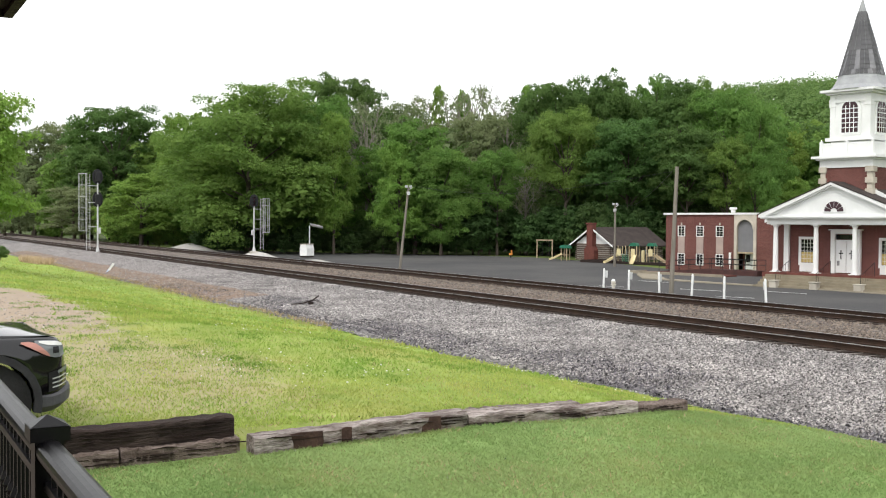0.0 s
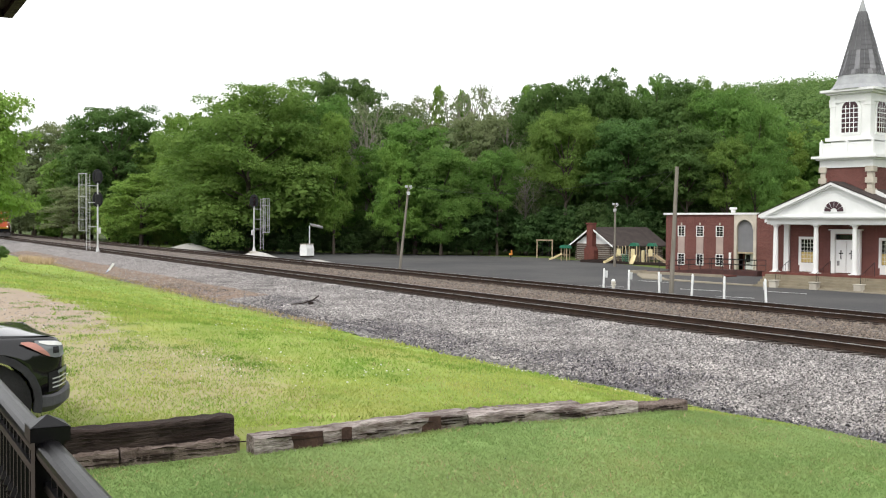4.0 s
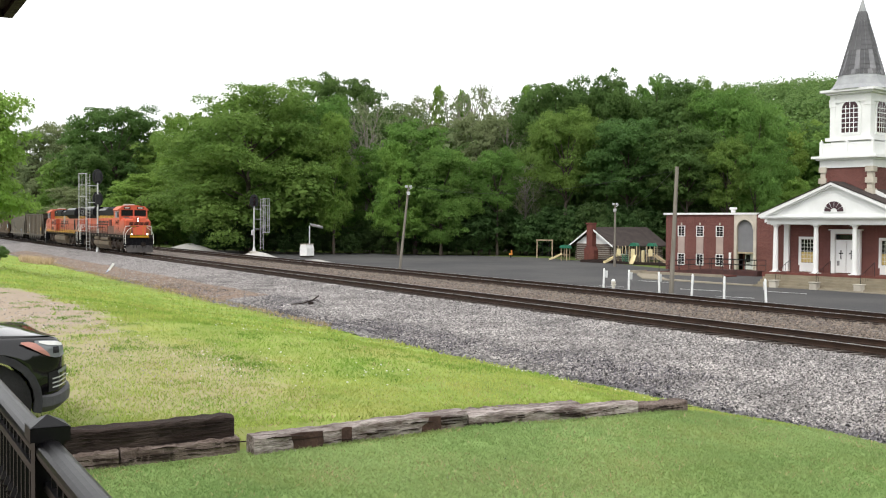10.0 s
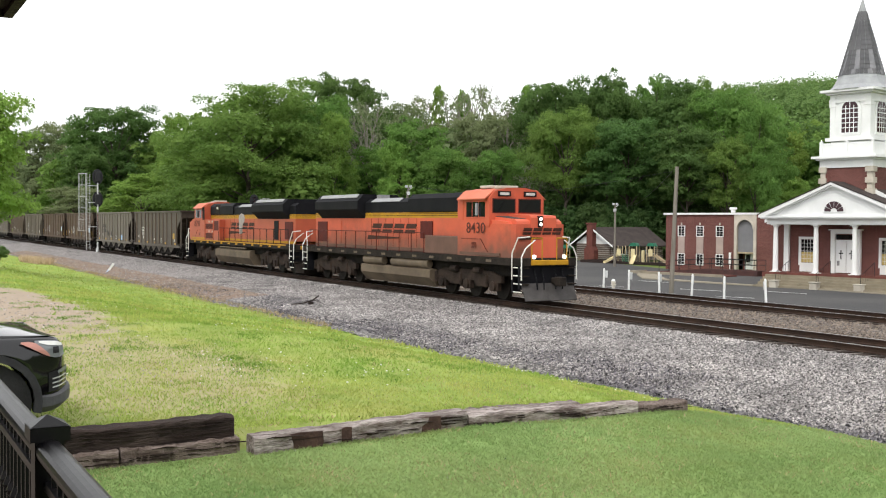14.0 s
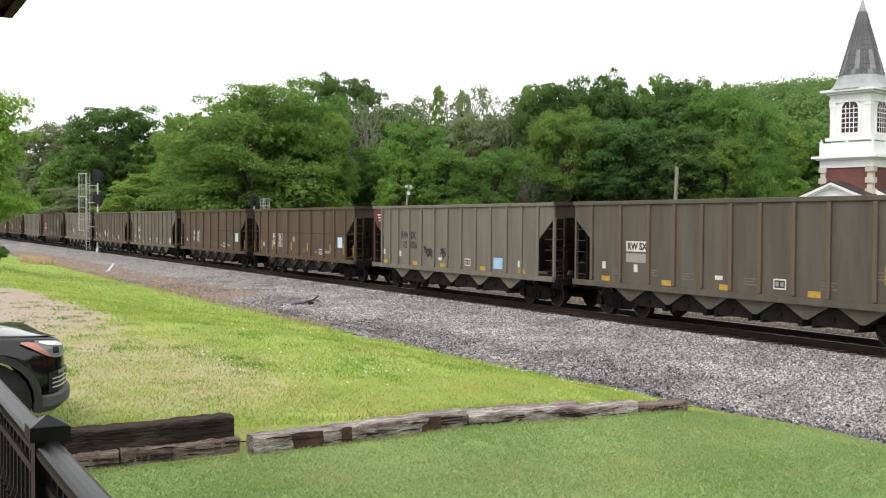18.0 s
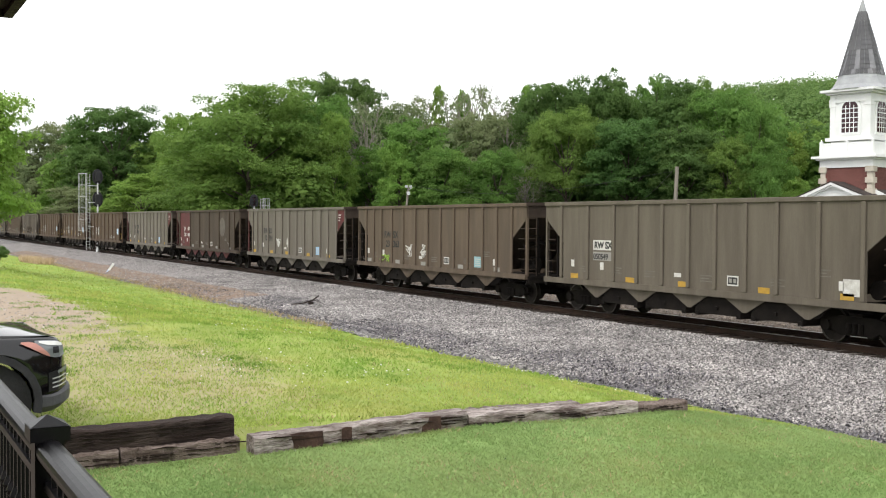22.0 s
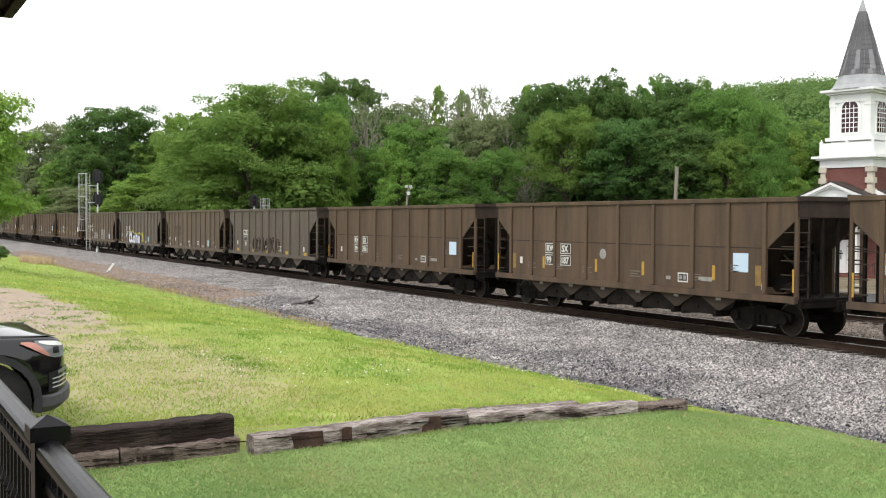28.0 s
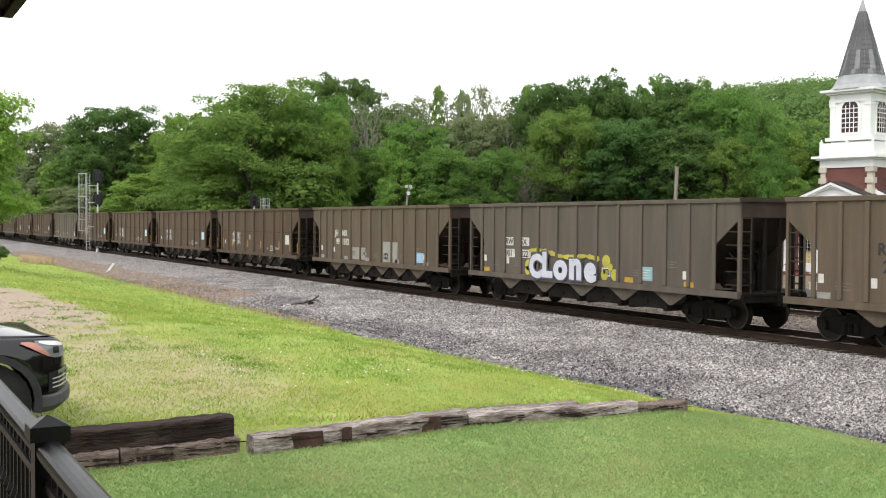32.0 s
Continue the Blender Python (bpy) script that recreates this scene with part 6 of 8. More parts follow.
part("stem", shape(rod, (0, 0, -0.1), (0, 0, 1.0), 0.05), M["bark"], bush)

# wooded hillside far behind
rng = np.random.default_rng(9)
cs, rs = [], []
for _ in range(3600):
    px, d = rng.uniform(-0.15, 1.25), rng.uniform(215, 520)
    x, y = along(px, d)
    g = float(ground_z(x, y))
    if g > 1.5:
        cs.append((x, y, g + rng.uniform(2, 8)))
        rs.append(rng.uniform(2.6, 5.5))
cs2, rs2 = sprays(rng, cs, rs, 4)
pts = np.concatenate([leaf_cloud(rng, cs, rs, 190000, 0.55, 0.8, 0.85, 0.3), leaf_cloud(rng, cs2, rs2, 200000, 0.44, 0.8, 0.7, 0.3)])
tagged(new("hillside_wood", leaf_mesh("hillside_wood", pts, M["leaf_hill"])), "distant light green wooded hillside", "woods", kind="stuff")

# ---------------------------------------------------------------- grass, stones


def stones(name, x, y, z, size, mat, label):
    n = len(x)
    base = np.array([(1, 0, -0.35), (-1, 0, -0.35), (0, 1, -0.35), (0, -1, -0.35), (0, 0, 0.9)], float)
    f = np.array([(0, 2, 4), (2, 1, 4), (1, 3, 4), (3, 0, 4)])
    v = base[None] * rng.uniform(0.5, 1.25, (n, 5, 1)) + rng.normal(scale=0.25, size=(n, 5, 3))
    v *= (size * rng.uniform(0.6, 1.5, n))[:, None, None] * np.array([1, 1, 0.75])
    a = rng.uniform(0, 2 * np.pi, n)
    ca, sa = np.cos(a)[:, None], np.sin(a)[:, None]
    w = np.stack([v[:, :, 0] * ca - v[:, :, 1] * sa, v[:, :, 0] * sa + v[:, :, 1] * ca, v[:, :, 2]], 2)
    w += np.stack([x, y, z], 1)[:, None, :]
    me = bpy.data.meshes.new(name)
    me.from_pydata(w.reshape(-1, 3).tolist(), [], (f[None] + 5 * np.arange(n)[:, None, None]).reshape(-1, 3).tolist())
    me.materials.append(M[mat])
    return tagged(new(name, me), label, "gravel", kind="stuff")


def bed_z(x, y):
    wob_ = 0.25 * np.sin(x * 0.9) + 0.2 * np.sin(x * 0.37 + 1) + 0.12 * np.sin(x * 2.3)
    return np.interp(y + wob_ * (y < 17.2), BY, BZ)


def bed_points(n, x0, x1, y0, y1, power=1.0):
    t = rng.random(n) ** power
    x, y = x0 + (x1 - x0) * t, rng.uniform(y0, y1, n)
    return x, y


def tufts(name, x, y, z, h, spread, mat, label, lean=0.35, width=0.006):
    """Fine upright blades: a triangle each."""
    n = len(x)
    a = rng.uniform(0, 2 * np.pi, n)
    hh = h * rng.uniform(0.5, 1.2, n)
    lx, ly = rng.normal(scale=lean, size=n) * hh, rng.normal(scale=lean, size=n) * hh
    wv = np.stack([np.cos(a), np.sin(a)], 1) * (width * rng.uniform(0.7, 1.5, n))[:, None]
    p = np.empty((n, 3, 3))
    p[:, 0] = np.stack([x - wv[:, 0], y - wv[:, 1], z - 0.01], 1)
    p[:, 1] = np.stack([x + wv[:, 0], y + wv[:, 1], z - 0.01], 1)
    p[:, 2] = np.stack([x + lx, y + ly, z + hh], 1)
    me = bpy.data.meshes.new(name)
    me.from_pydata(p.reshape(-1, 3).tolist(), [], np.arange(3 * n).reshape(n, 3).tolist())
    me.materials.append(M[mat])
    return tagged(new(name, me), label, "grass", kind="stuff")


def scatter(n, d0, d1, power=0.6, ymax=15.2, lo=-1.05, hi=1.05):
    px = rng.uniform(lo, hi, n)
    d = d0 * (d1 / d0) ** (rng.random(n) ** power)
    s = px * 0.4113
    x, y = (-0.87546 + 0.48328 * s) * d, (0.48328 + 0.87546 * s) * d
    ok = (y < ymax + 0.25 * np.sin(x * 0.9)) & (y > 0.9)
    return x[ok], y[ok]


LATTICE = np.random.default_rng(77).random((64, 64))


def patches(x, y, size):
    """Smooth random field, 0 to 1, with spots about size across."""
    out = np.zeros(len(x))
    for k, amp in ((1.0, 0.6), (2.3, 0.4)):
        u, v = x / size * k + 31.7 * k, y / size * k + 11.3
        iu, iv = np.floor(u).astype(int), np.floor(v).astype(int)
        fu, fv = u - iu, v - iv
        fu, fv = fu * fu * (3 - 2 * fu), fv * fv * (3 - 2 * fv)
        g = lambda a, b: LATTICE[(iu + a) % 64, (iv + b) % 64]
        out += amp * ((g(0, 0) * (1 - fu) + g(1, 0) * fu) * (1 - fv) + (g(0, 1) * (1 - fu) + g(1, 1) * fu) * fv)
    return out


x, y = scatter(300000, 9.0, 48, 0.95)
x0, y0 = scatter(230000, 7.6, 14.5, 0.85)
fr = (x0 > -9.9) & (y0 < 8.9)
fb = (x > -9.9) & (y < 8.9)
x, y = np.concatenate([x[~fb], x0[fr]]), np.concatenate([y[~fb], y0[fr]])
keep = ~((np.abs(x + 9.85) < 0.2) & (y < 8.7))
x, y = x[keep], y[keep]
bare = np.hypot((x + 31) / 11.5, (y - 3.1) / 2.2) + 0.9 * (patches(x, y, 0.7) - 0.5) + rng.normal(scale=0.05, size=len(x)) < 1.0
worn = np.clip(1.2 - np.hypot((x + 15.2) / 4.4, (y - 3.3) / 1.9), 0, 0.5) + 0.17
keep = ~bare & ((patches(x, y, 0.45) > worn) | (rng.random(len(x)) < 0.6)) & ((patches(x + 9, y, 0.8) > 0.24) | (x > -10.2) | (rng.random(len(x)) < 0.35))
x, y = x[keep], y[keep]
front = (x > -9.9) & (y < 8.9 + 5 * smooth01(x, -10, -6) + rng.normal(scale=0.5, size=len(x)) * (x > -9))
tufts("mown_lawn", x[front], y[front], turf_z(x[front], y[front]), 0.024, 1, "blade_lawn", "short mown muted green lawn", 1.1, 0.006)
x, y = x[~front], y[~front]
tufts("lawn_grass", x, y, turf_z(x, y), 0.034, 1, "blade", "short mown green lawn grass", 0.7, 0.007)
# darker weed clumps and dry tufts in the upper lawn, straw in the mown one
cx, cy = scatter(420, 14, 40, 0.8)
cx, cy = cx[cx < -10.8], cy[cx < -10.8]
x = (cx[:, None] + rng.normal(scale=0.22, size=(len(cx), 60))).ravel()
y = (cy[:, None] + rng.normal(scale=0.12, size=(len(cx), 60))).ravel()
tufts("weed_clumps", x, y, turf_z(x, y), 0.038, 1, "blade_weed", "low dark green weed clumps in the lawn", 0.9, 0.011)
cx, cy = scatter(420, 8, 40, 0.8)
x = (cx[:, None] + rng.normal(scale=0.3, size=(len(cx), 45))).ravel()
y = (cy[:, None] + rng.normal(scale=0.16, size=(len(cx), 45))).ravel()
tufts("straw", x, y, turf_z(x, y), 0.03, 1, "dry", "dry straw lying in the lawn", 1.3, 0.006)
x, y = rng.normal(-26, 4.0, 900), rng.normal(3.2, 0.9, 900)
stones("drive_gravel", x, y, turf_z(x, y), 0.02, "stone", "scattered gravel on the bare drive")
x, y = rng.normal(-15.5, 2.4, 1500), rng.normal(3.3, 1.0, 1500)
stones("drive_gravel", x, y, turf_z(x, y), 0.012, "stone", "scattered gravel on the bare drive")
x, y = scatter(60000, 22, 130, 0.9, 15.6)
keep = np.hypot((x + 31) / 11.5, (y - 3.1) / 2.2) + 0.9 * (patches(x, y, 0.7) - 0.5) > 1.0
x, y = x[keep], y[keep]
tufts("rough_grass", x, y, turf_z(x, y), 0.09, 1, "blade", "rough green grass on the bank", 0.6, 0.03)
cx, cy = rng.uniform(-99, -94, 9), rng.uniform(12.9, 15.2, 9)
x = (cx[:, None] + rng.normal(scale=0.6, size=(9, 260))).ravel()
y = (cy[:, None] + rng.normal(scale=0.16, size=(9, 260))).ravel()
tufts("dry_grass", x, y, ground_z(x, y), 0.6, 1, "straw_tall", "tall dry straw-coloured grass", 0.3, 0.02)
x, y = bed_points(14000, -48, -125, 14.9, 17.2, 1.0)
stones("bank_soil", x, y, bed_z(x, y) + 0.012, 0.055, "soil_stone", "brown soil and stones on the ballast bank")
x, y = rng.uniform(-112, -35, 12000), 15.7 + rng.normal(scale=0.7, size=12000)
tufts("bank_grass", x, y, ground_z(x, y) + 0.1, 0.12, 1, "dry", "dry brown grass along the ballast edge", 0.5, 0.015)

# clover and daisies as small white flecks
x, y = scatter(1100, 13, 34, 0.8)
y, x = y[x < -11], x[x < -11]
x2 = x[(np.sin(x * 0.8) + np.sin(y * 1.3 + x * 0.4)) > 0.3]
y2 = y[(np.sin(x * 0.8) + np.sin(y * 1.3 + x * 0.4)) > 0.3]
bm = bmesh.new()
for a, b in list(zip(x2, y2))[:300]:
    z = float(ground_z(a, b)) + 0.05
    r = random.uniform(0.008, 0.015)
    lathe(bm, [(r * 0.6, z), (r, z + r * 0.6), (r * 0.3, z + r)], 5, (a, b))
tagged(part("clover_flowers", bm, M["white"]), "small white clover flowers in the grass", "flowers", kind="stuff")


x, y = bed_points(125000, -8.5, -68, 15.25, 21.7, 1.6)
stones("ballast_stones", x, y, bed_z(x, y) + 0.004, 0.027, "stone", "loose grey crushed ballast stones")
x, y = bed_points(20000, -66, -160, 15.0, 21.6, 1.4)
stones("ballast_stones", x, y, bed_z(x, y) + 0.004, 0.05, "far_stone", "loose grey crushed ballast stones")
x, y = bed_points(30000, -13, -90, 24.2, 29.2, 1.4)
stones("brown_ballast", x, y, bed_z(x, y) + 0.004, 0.04, "brown_stone", "brownish ballast stones between the tracks")
x, y = bed_points(9000, -14, -70, 22.3, 23.7, 1.2)
stones("brown_ballast", x, y, bed_z(x, y) + 0.0, 0.04, "brown_stone", "brownish ballast stones between the rails")
x, y = bed_points(46000, -8.5, -60, 14.9, 18.9, 1.5)
patch = np.sin(x * 0.55 + y * 0.8) + np.sin(x * 0.23 - y * 1.9 + 1) + rng.normal(scale=0.7, size=len(x)) - 1.1 * (y - 16.2)
x, y = x[patch > 0.1], y[patch > 0.1]
stones("dark_ballast", x, y, bed_z(x, y) + 0.01, 0.030, "dark_stone", "dark slate-coloured ballast stones along the grass")

# ---------------------------------------------------------------- train
PITCH = 16.33
M.update(
    car_dark=surf("car_dark", (0.11, 0.094, 0.079), (0.085, 0.072, 0.06), 0.7, 0.9, 0.12, stretch=(2.6, 2.6, 0.3), dirt=(0.06, 0.049, 0.04), dirt_amount=0.75),
    car_grey=surf("car_grey", (0.17, 0.151, 0.127), (0.132, 0.116, 0.097), 0.65, 0.9, 0.12, stretch=(2.6, 2.6, 0.3), dirt=(0.10, 0.085, 0.07), dirt_amount=0.75),
    car_brown=surf("car_brown", (0.110, 0.074, 0.050), (0.077, 0.052, 0.036), 0.7, 0.9, 0.12, stretch=(2.6, 2.6, 0.3), dirt=(0.045, 0.036, 0.03), dirt_amount=0.8),
    car_umber=surf("car_umber", (0.08, 0.059, 0.044), (0.058, 0.043, 0.033), 0.7, 0.9, 0.12, stretch=(2.6, 2.6, 0.3), dirt=(0.038, 0.03, 0.025), dirt_amount=0.7),
    car_tan=surf("car_tan", (0.142, 0.122, 0.096), (0.108, 0.092, 0.073), 0.7, 0.9, 0.12, stretch=(2.6, 2.6, 0.3), dirt=(0.08, 0.066, 0.053), dirt_amount=0.75),
    car_olive=surf("car_olive", (0.13, 0.098, 0.072), (0.094, 0.07, 0.052), 0.7, 0.9, 0.12, stretch=(2.6, 2.6, 0.3), dirt=(0.07, 0.058, 0.046), dirt_amount=0.75),
    car_taupe=surf("car_taupe", (0.122, 0.1, 0.083), (0.09, 0.074, 0.062), 0.7, 0.9, 0.12, stretch=(2.6, 2.6, 0.3), dirt=(0.075, 0.064, 0.055), dirt_amount=0.75),
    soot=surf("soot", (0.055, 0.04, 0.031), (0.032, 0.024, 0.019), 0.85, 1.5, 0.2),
    car_red=surf("car_red", (0.115, 0.028, 0.03), (0.08, 0.024, 0.025), 0.65, 1.5, 0.12, dirt=(0.07, 0.035, 0.03), dirt_amount=0.6),
    # undercarriage steels, base colours lowered to carry the shade under the cars
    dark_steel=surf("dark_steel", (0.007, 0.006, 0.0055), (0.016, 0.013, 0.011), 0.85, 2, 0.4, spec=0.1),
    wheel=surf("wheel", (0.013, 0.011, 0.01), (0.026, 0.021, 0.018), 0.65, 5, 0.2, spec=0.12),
    tread=surf("tread", (0.12, 0.105, 0.1), (0.03, 0.026, 0.024), 0.45, 5, 0.05, metal=1.0),
    decal_white=surf("decal_white", (0.62, 0.61, 0.58), (0.42, 0.4, 0.37), 0.7, 6, 0.0),
    decal_yellow=surf("decal_yellow", (0.47, 0.29, 0.045), (0.33, 0.2, 0.05), 0.6, 6, 0.0),
    faded=surf("faded", (0.14, 0.122, 0.105), (0.095, 0.08, 0.068), 0.7, 2.5, 0.0),
    faded_yellow=surf("faded_yellow", (0.25, 0.16, 0.05), (0.17, 0.11, 0.05), 0.7, 5, 0.0),
    decal_blue=surf("decal_blue", (0.22, 0.42, 0.68), (0.3, 0.46, 0.62), 0.6, 6, 0.0),
    decal_pale=surf("decal_pale", (0.45, 0.58, 0.72), (0.5, 0.6, 0.7), 0.6, 6, 0.0),
    decal_black=surf("decal_black", (0.03, 0.03, 0.03), (0.05, 0.05, 0.05), 0.7, 6, 0.0),
    letter_white=surf("letter_white", (0.62, 0.61, 0.58), (0.5, 0.48, 0.45), 0.7, 6, 0.0),
    stencil=surf("stencil", (0.16, 0.145, 0.125), (0.12, 0.105, 0.09), 0.7, 6, 0.0),
    patch=surf("patch", (0.3, 0.285, 0.265), (0.25, 0.235, 0.215), 0.7, 2, 0.0),
    decal_navy=surf("decal_navy", (0.06, 0.065, 0.1), (0.1, 0.11, 0.16), 0.6, 6, 0.0),
    graffiti_white=surf("graffiti_white", (0.56, 0.55, 0.62), (0.44, 0.44, 0.52), 0.6, 2, 0.0),
    spray_yellow=surf("spray_yellow", (0.46, 0.42, 0.06), (0.34, 0.3, 0.07), 0.6, 3, 0.0),
    decal_grey=surf("decal_grey", (0.3, 0.29, 0.27), (0.22, 0.21, 0.19), 0.7, 6, 0.0),
    decal_teal=surf("decal_teal", (0.19, 0.36, 0.4), (0.26, 0.4, 0.43), 0.6, 6, 0.0),
    decal_green=surf("decal_green", (0.25, 0.4, 0.06), (0.2, 0.3, 0.06), 0.6, 6, 0.0),
)

HL, HW = 7.34, 1.55          # half length and half width of a hopper body
SILL, TOP = 1.12, 3.66


def hopper_meshes():
    """Meshes that all hopper cars share, in place round the car's middle."""
    me = {}
    cut = [(-HL, TOP), (-HL, TOP - 0.46), (-HL + 0.1, TOP - 0.56), (-HL + 1.06, 2.36), (-HL + 1.06, SILL), (HL - 1.06, SILL), (HL - 1.06, 2.36), (HL - 0.1, TOP - 0.56), (HL, TOP - 0.46), (HL, TOP)]
    for s, nm in ((-1, "near"), (1, "far")):
        bm = bmesh.new()
        prism(bm, cut, 1, s * (HW - 0.05), s * HW)
        me["side_" + nm] = bm
        bm = boxes((-HL - 0.02, HL + 0.02, s * HW - 0.07, s * HW + 0.06, TOP - 0.06, TOP + 0.07), bevel=0.015)
        me["top_chord_" + nm] = bm
        bm = boxes((-HL, HL, s * HW - 0.1, s * HW + 0.05, SILL - 0.16, SILL + 0.02))
        me["side_sill_" + nm] = bm
    me["post"] = boxes((-0.065, 0.065, -0.085, 0.0, SILL + 0.03, TOP - 0.07), bevel=0.02)
    me["corner_post"] = boxes((-0.05, 0.05, -0.05, 0.05, SILL - 0.1, TOP - 0.05))
    bm = bmesh.new()
    for k in range(6):
        pipe(bm, [(0, 0, 1.32 + 0.37 * k), (0.46, 0, 1.32 + 0.37 * k)], 0.017, 5)
    box(bm, 0.45, 0.48, -0.02, 0.02, 1.05, 3.2)
    me["ladder"] = bm
    bm = bmesh.new()   # end: upper plate, then the slope sheet running in and down
    prism(bm, [(HL, TOP - 0.44), (HL - 2.45, SILL + 0.1), (HL - 2.5, SILL + 0.14), (HL - 0.05, TOP - 0.38)], 1, -HW + 0.06, HW - 0.06)
    me["slope_sheet"] = bm
    me["end_plate"] = boxes((HL - 0.05, HL, -HW + 0.05, HW - 0.05, TOP - 0.46, TOP))
    bm = bmesh.new()   # upright posts carrying the end plate, with grab irons
    for y in (-0.95, -0.35, 0.35, 0.95):
        box(bm, HL - 0.1, HL - 0.02, y - 0.045, y + 0.045, 1.06, TOP - 0.44)
    for k in range(4):
        pipe(bm, [(HL + 0.02, -1.38, 1.35 + 0.4 * k), (HL + 0.02, -0.95, 1.35 + 0.4 * k)], 0.016, 4)
    me["end_post"] = bm
    bm = bmesh.new()   # air reservoir, brake cylinder and pipes over the end platform
    rod(bm, (HL - 1.25, -0.75, 1.4), (HL - 1.25, 0.1, 1.4), 0.24, n=12)
    rod(bm, (HL - 0.75, -0.95, 1.32), (HL - 0.75, -0.5, 1.32), 0.15, n=10)
    pipe(bm, [(HL - 1.25, -0.3, 1.6), (HL - 0.9, -0.5, 1.75), (HL - 0.75, -0.6, 1.45)], 0.03, 5)
    pipe(bm, [(HL - 0.3, -1.2, 1.1), (HL - 0.3, -1.2, 1.9), (HL - 0.8, -1.1, 2.2)], 0.025, 5)
    me["brake_gear"] = bm
    me["end_cap"] = boxes((HL - 0.05, HL + 0.05, -HW - 0.05, HW + 0.05, TOP - 0.03, TOP + 0.09))
    bm = bmesh.new()
    for s in (-1, 1):
        prism(bm, [(s * 0.2, 1.15), (s * 0.5, 1.15), (s * 0.28, 2.5), (s * 0.2, 2.5)], 0, HL - 0.85, HL - 0.75)
    box(bm, HL - 1.0, HL - 0.72, -0.6, 0.6, 2.2, 2.3)
    me["end_brace"] = bm
    bm = boxes((HL - 1.6, HL + 0.12, -HW + 0.12, HW - 0.12, 1.02, 1.09), (HL - 0.04, HL + 0.1, -HW + 0.05, HW - 0.05, 0.84, 1.06))
    me["end_platform"] = bm
    bm = boxes((-HL - 0.2, HL + 0.2, -0.2, 0.2, 0.72, 1.02))
    me["centre_sill"] = bm
    bm = bmesh.new()
    box(bm, HL + 0.1, HL + 0.55, -0.09, 0.09, 0.75, 0.95)
    box(bm, HL + 0.5, HL + 0.83, -0.16, 0.16, 0.68, 1.0, bevel=0.05)
    me["coupler"] = bm
    # one discharge bay: dark tents as its shaded gaps, with the outlet below
    bm = bmesh.new()
    for y0, y1 in ((-1.42, -0.28), (0.28, 1.42)):
        prism(bm, [(-0.42, SILL - 0.1), (0.42, SILL - 0.1), (0.98, 0.56), (0.94, 0.44), (-0.94, 0.44), (-0.98, 0.56)], 1, y0, y1)
    me["bay"] = bm
    bm = boxes((-0.96, -0.8, -1.44, -0.3, 0.38, 0.5), (0.8, 0.96, -1.44, -0.3, 0.38, 0.5), (-0.96, -0.8, 0.3, 1.44, 0.38, 0.5), (0.8, 0.96, 0.3, 1.44, 0.38, 0.5), (-0.05, 0.05, -1.5, 1.5, 0.6, 0.68))
    me["bay_gate"] = bm
    bm = bmesh.new()   # light triangular gusset of the sill between two bays
    prism(bm, [(-0.78, SILL - 0.15), (0.78, SILL - 0.15), (0.07, 0.58), (-0.07, 0.58)], 1, -1.5, -1.46)
    me["gusset"] = bm
    # truck
    bm = bmesh.new()
    prism(bm, [(-1.12, 0.62), (-1.12, 0.44), (-0.72, 0.36), (-0.5, 0.24), (0.5, 0.24), (0.72, 0.36), (1.12, 0.44), (1.12, 0.62), (0.55, 0.72), (-0.55, 0.72)], 1, -0.07, 0.07)
    for s in (-1, 1):
        rod(bm, (s * 0.89, -0.16, 0.46), (s * 0.89, 0.1, 0.46), 0.15, n=10)
    for k in (-0.18, 0, 0.18):
        rod(bm, (k, -0.1, 0.3), (k, -0.1, 0.55), 0.075, n=7)
    me["side_frame"] = bm
    bm = bmesh.new()
    rod(bm, (0, -0.80, 0.455), (0, -0.665, 0.455), 0.44, 0.455, n=20)
    rod(bm, (0, -0.69, 0.455), (0, -0.66, 0.455), 0.485, n=20)
    rod(bm, (0, -0.84, 0.455), (0, -0.80, 0.455), 0.16, 0.22, n=12)
    me["wheel"] = bm
    bm = bmesh.new()
    rod(bm, (0, -0.66, 0.455), (0, 0.66, 0.455), 0.09, n=8)
    me["axle"] = bm
    bm = bmesh.new()
    for k in range(24):
        t0, t1 = 2 * math.pi * k / 24, 2 * math.pi * (k + 1) / 24
        prism(bm, [(r * math.cos(t), 0.455 + r * math.sin(t)) for r, t in ((0.405, t0), (0.445, t0), (0.445, t1), (0.405, t1))], 1, -0.815, -0.79)
    me["wheel_rim"] = bm
    me["bolster"] = boxes((-0.2, 0.2, -1.05, 1.05, 0.45, 0.78))
    bm = bmesh.new()
    rod(bm, (HL - 0.35, -0.75, 2.0), (HL - 0.1, -0.75, 2.0), 0.03, n=5)
    bmesh.ops.create_cone(bm, cap_ends=False, segments=14, radius1=0.28, radius2=0.25, depth=0.04, matrix=pose(HL - 0.1, -0.75, 2.0, 0, 90, 0))
    me["brake_wheel"] = bm
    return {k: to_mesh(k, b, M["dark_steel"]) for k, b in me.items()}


HM = hopper_meshes()


def tinted(key, mat):
    """The same mesh in another paint."""
    k = key + mat
    if k not in HM:
        HM[k] = HM[key].copy()
        HM[k].materials[0] = M[mat]
    return HM[k]


FLIP = pose(0, 0, 0, 0, 0, 180)


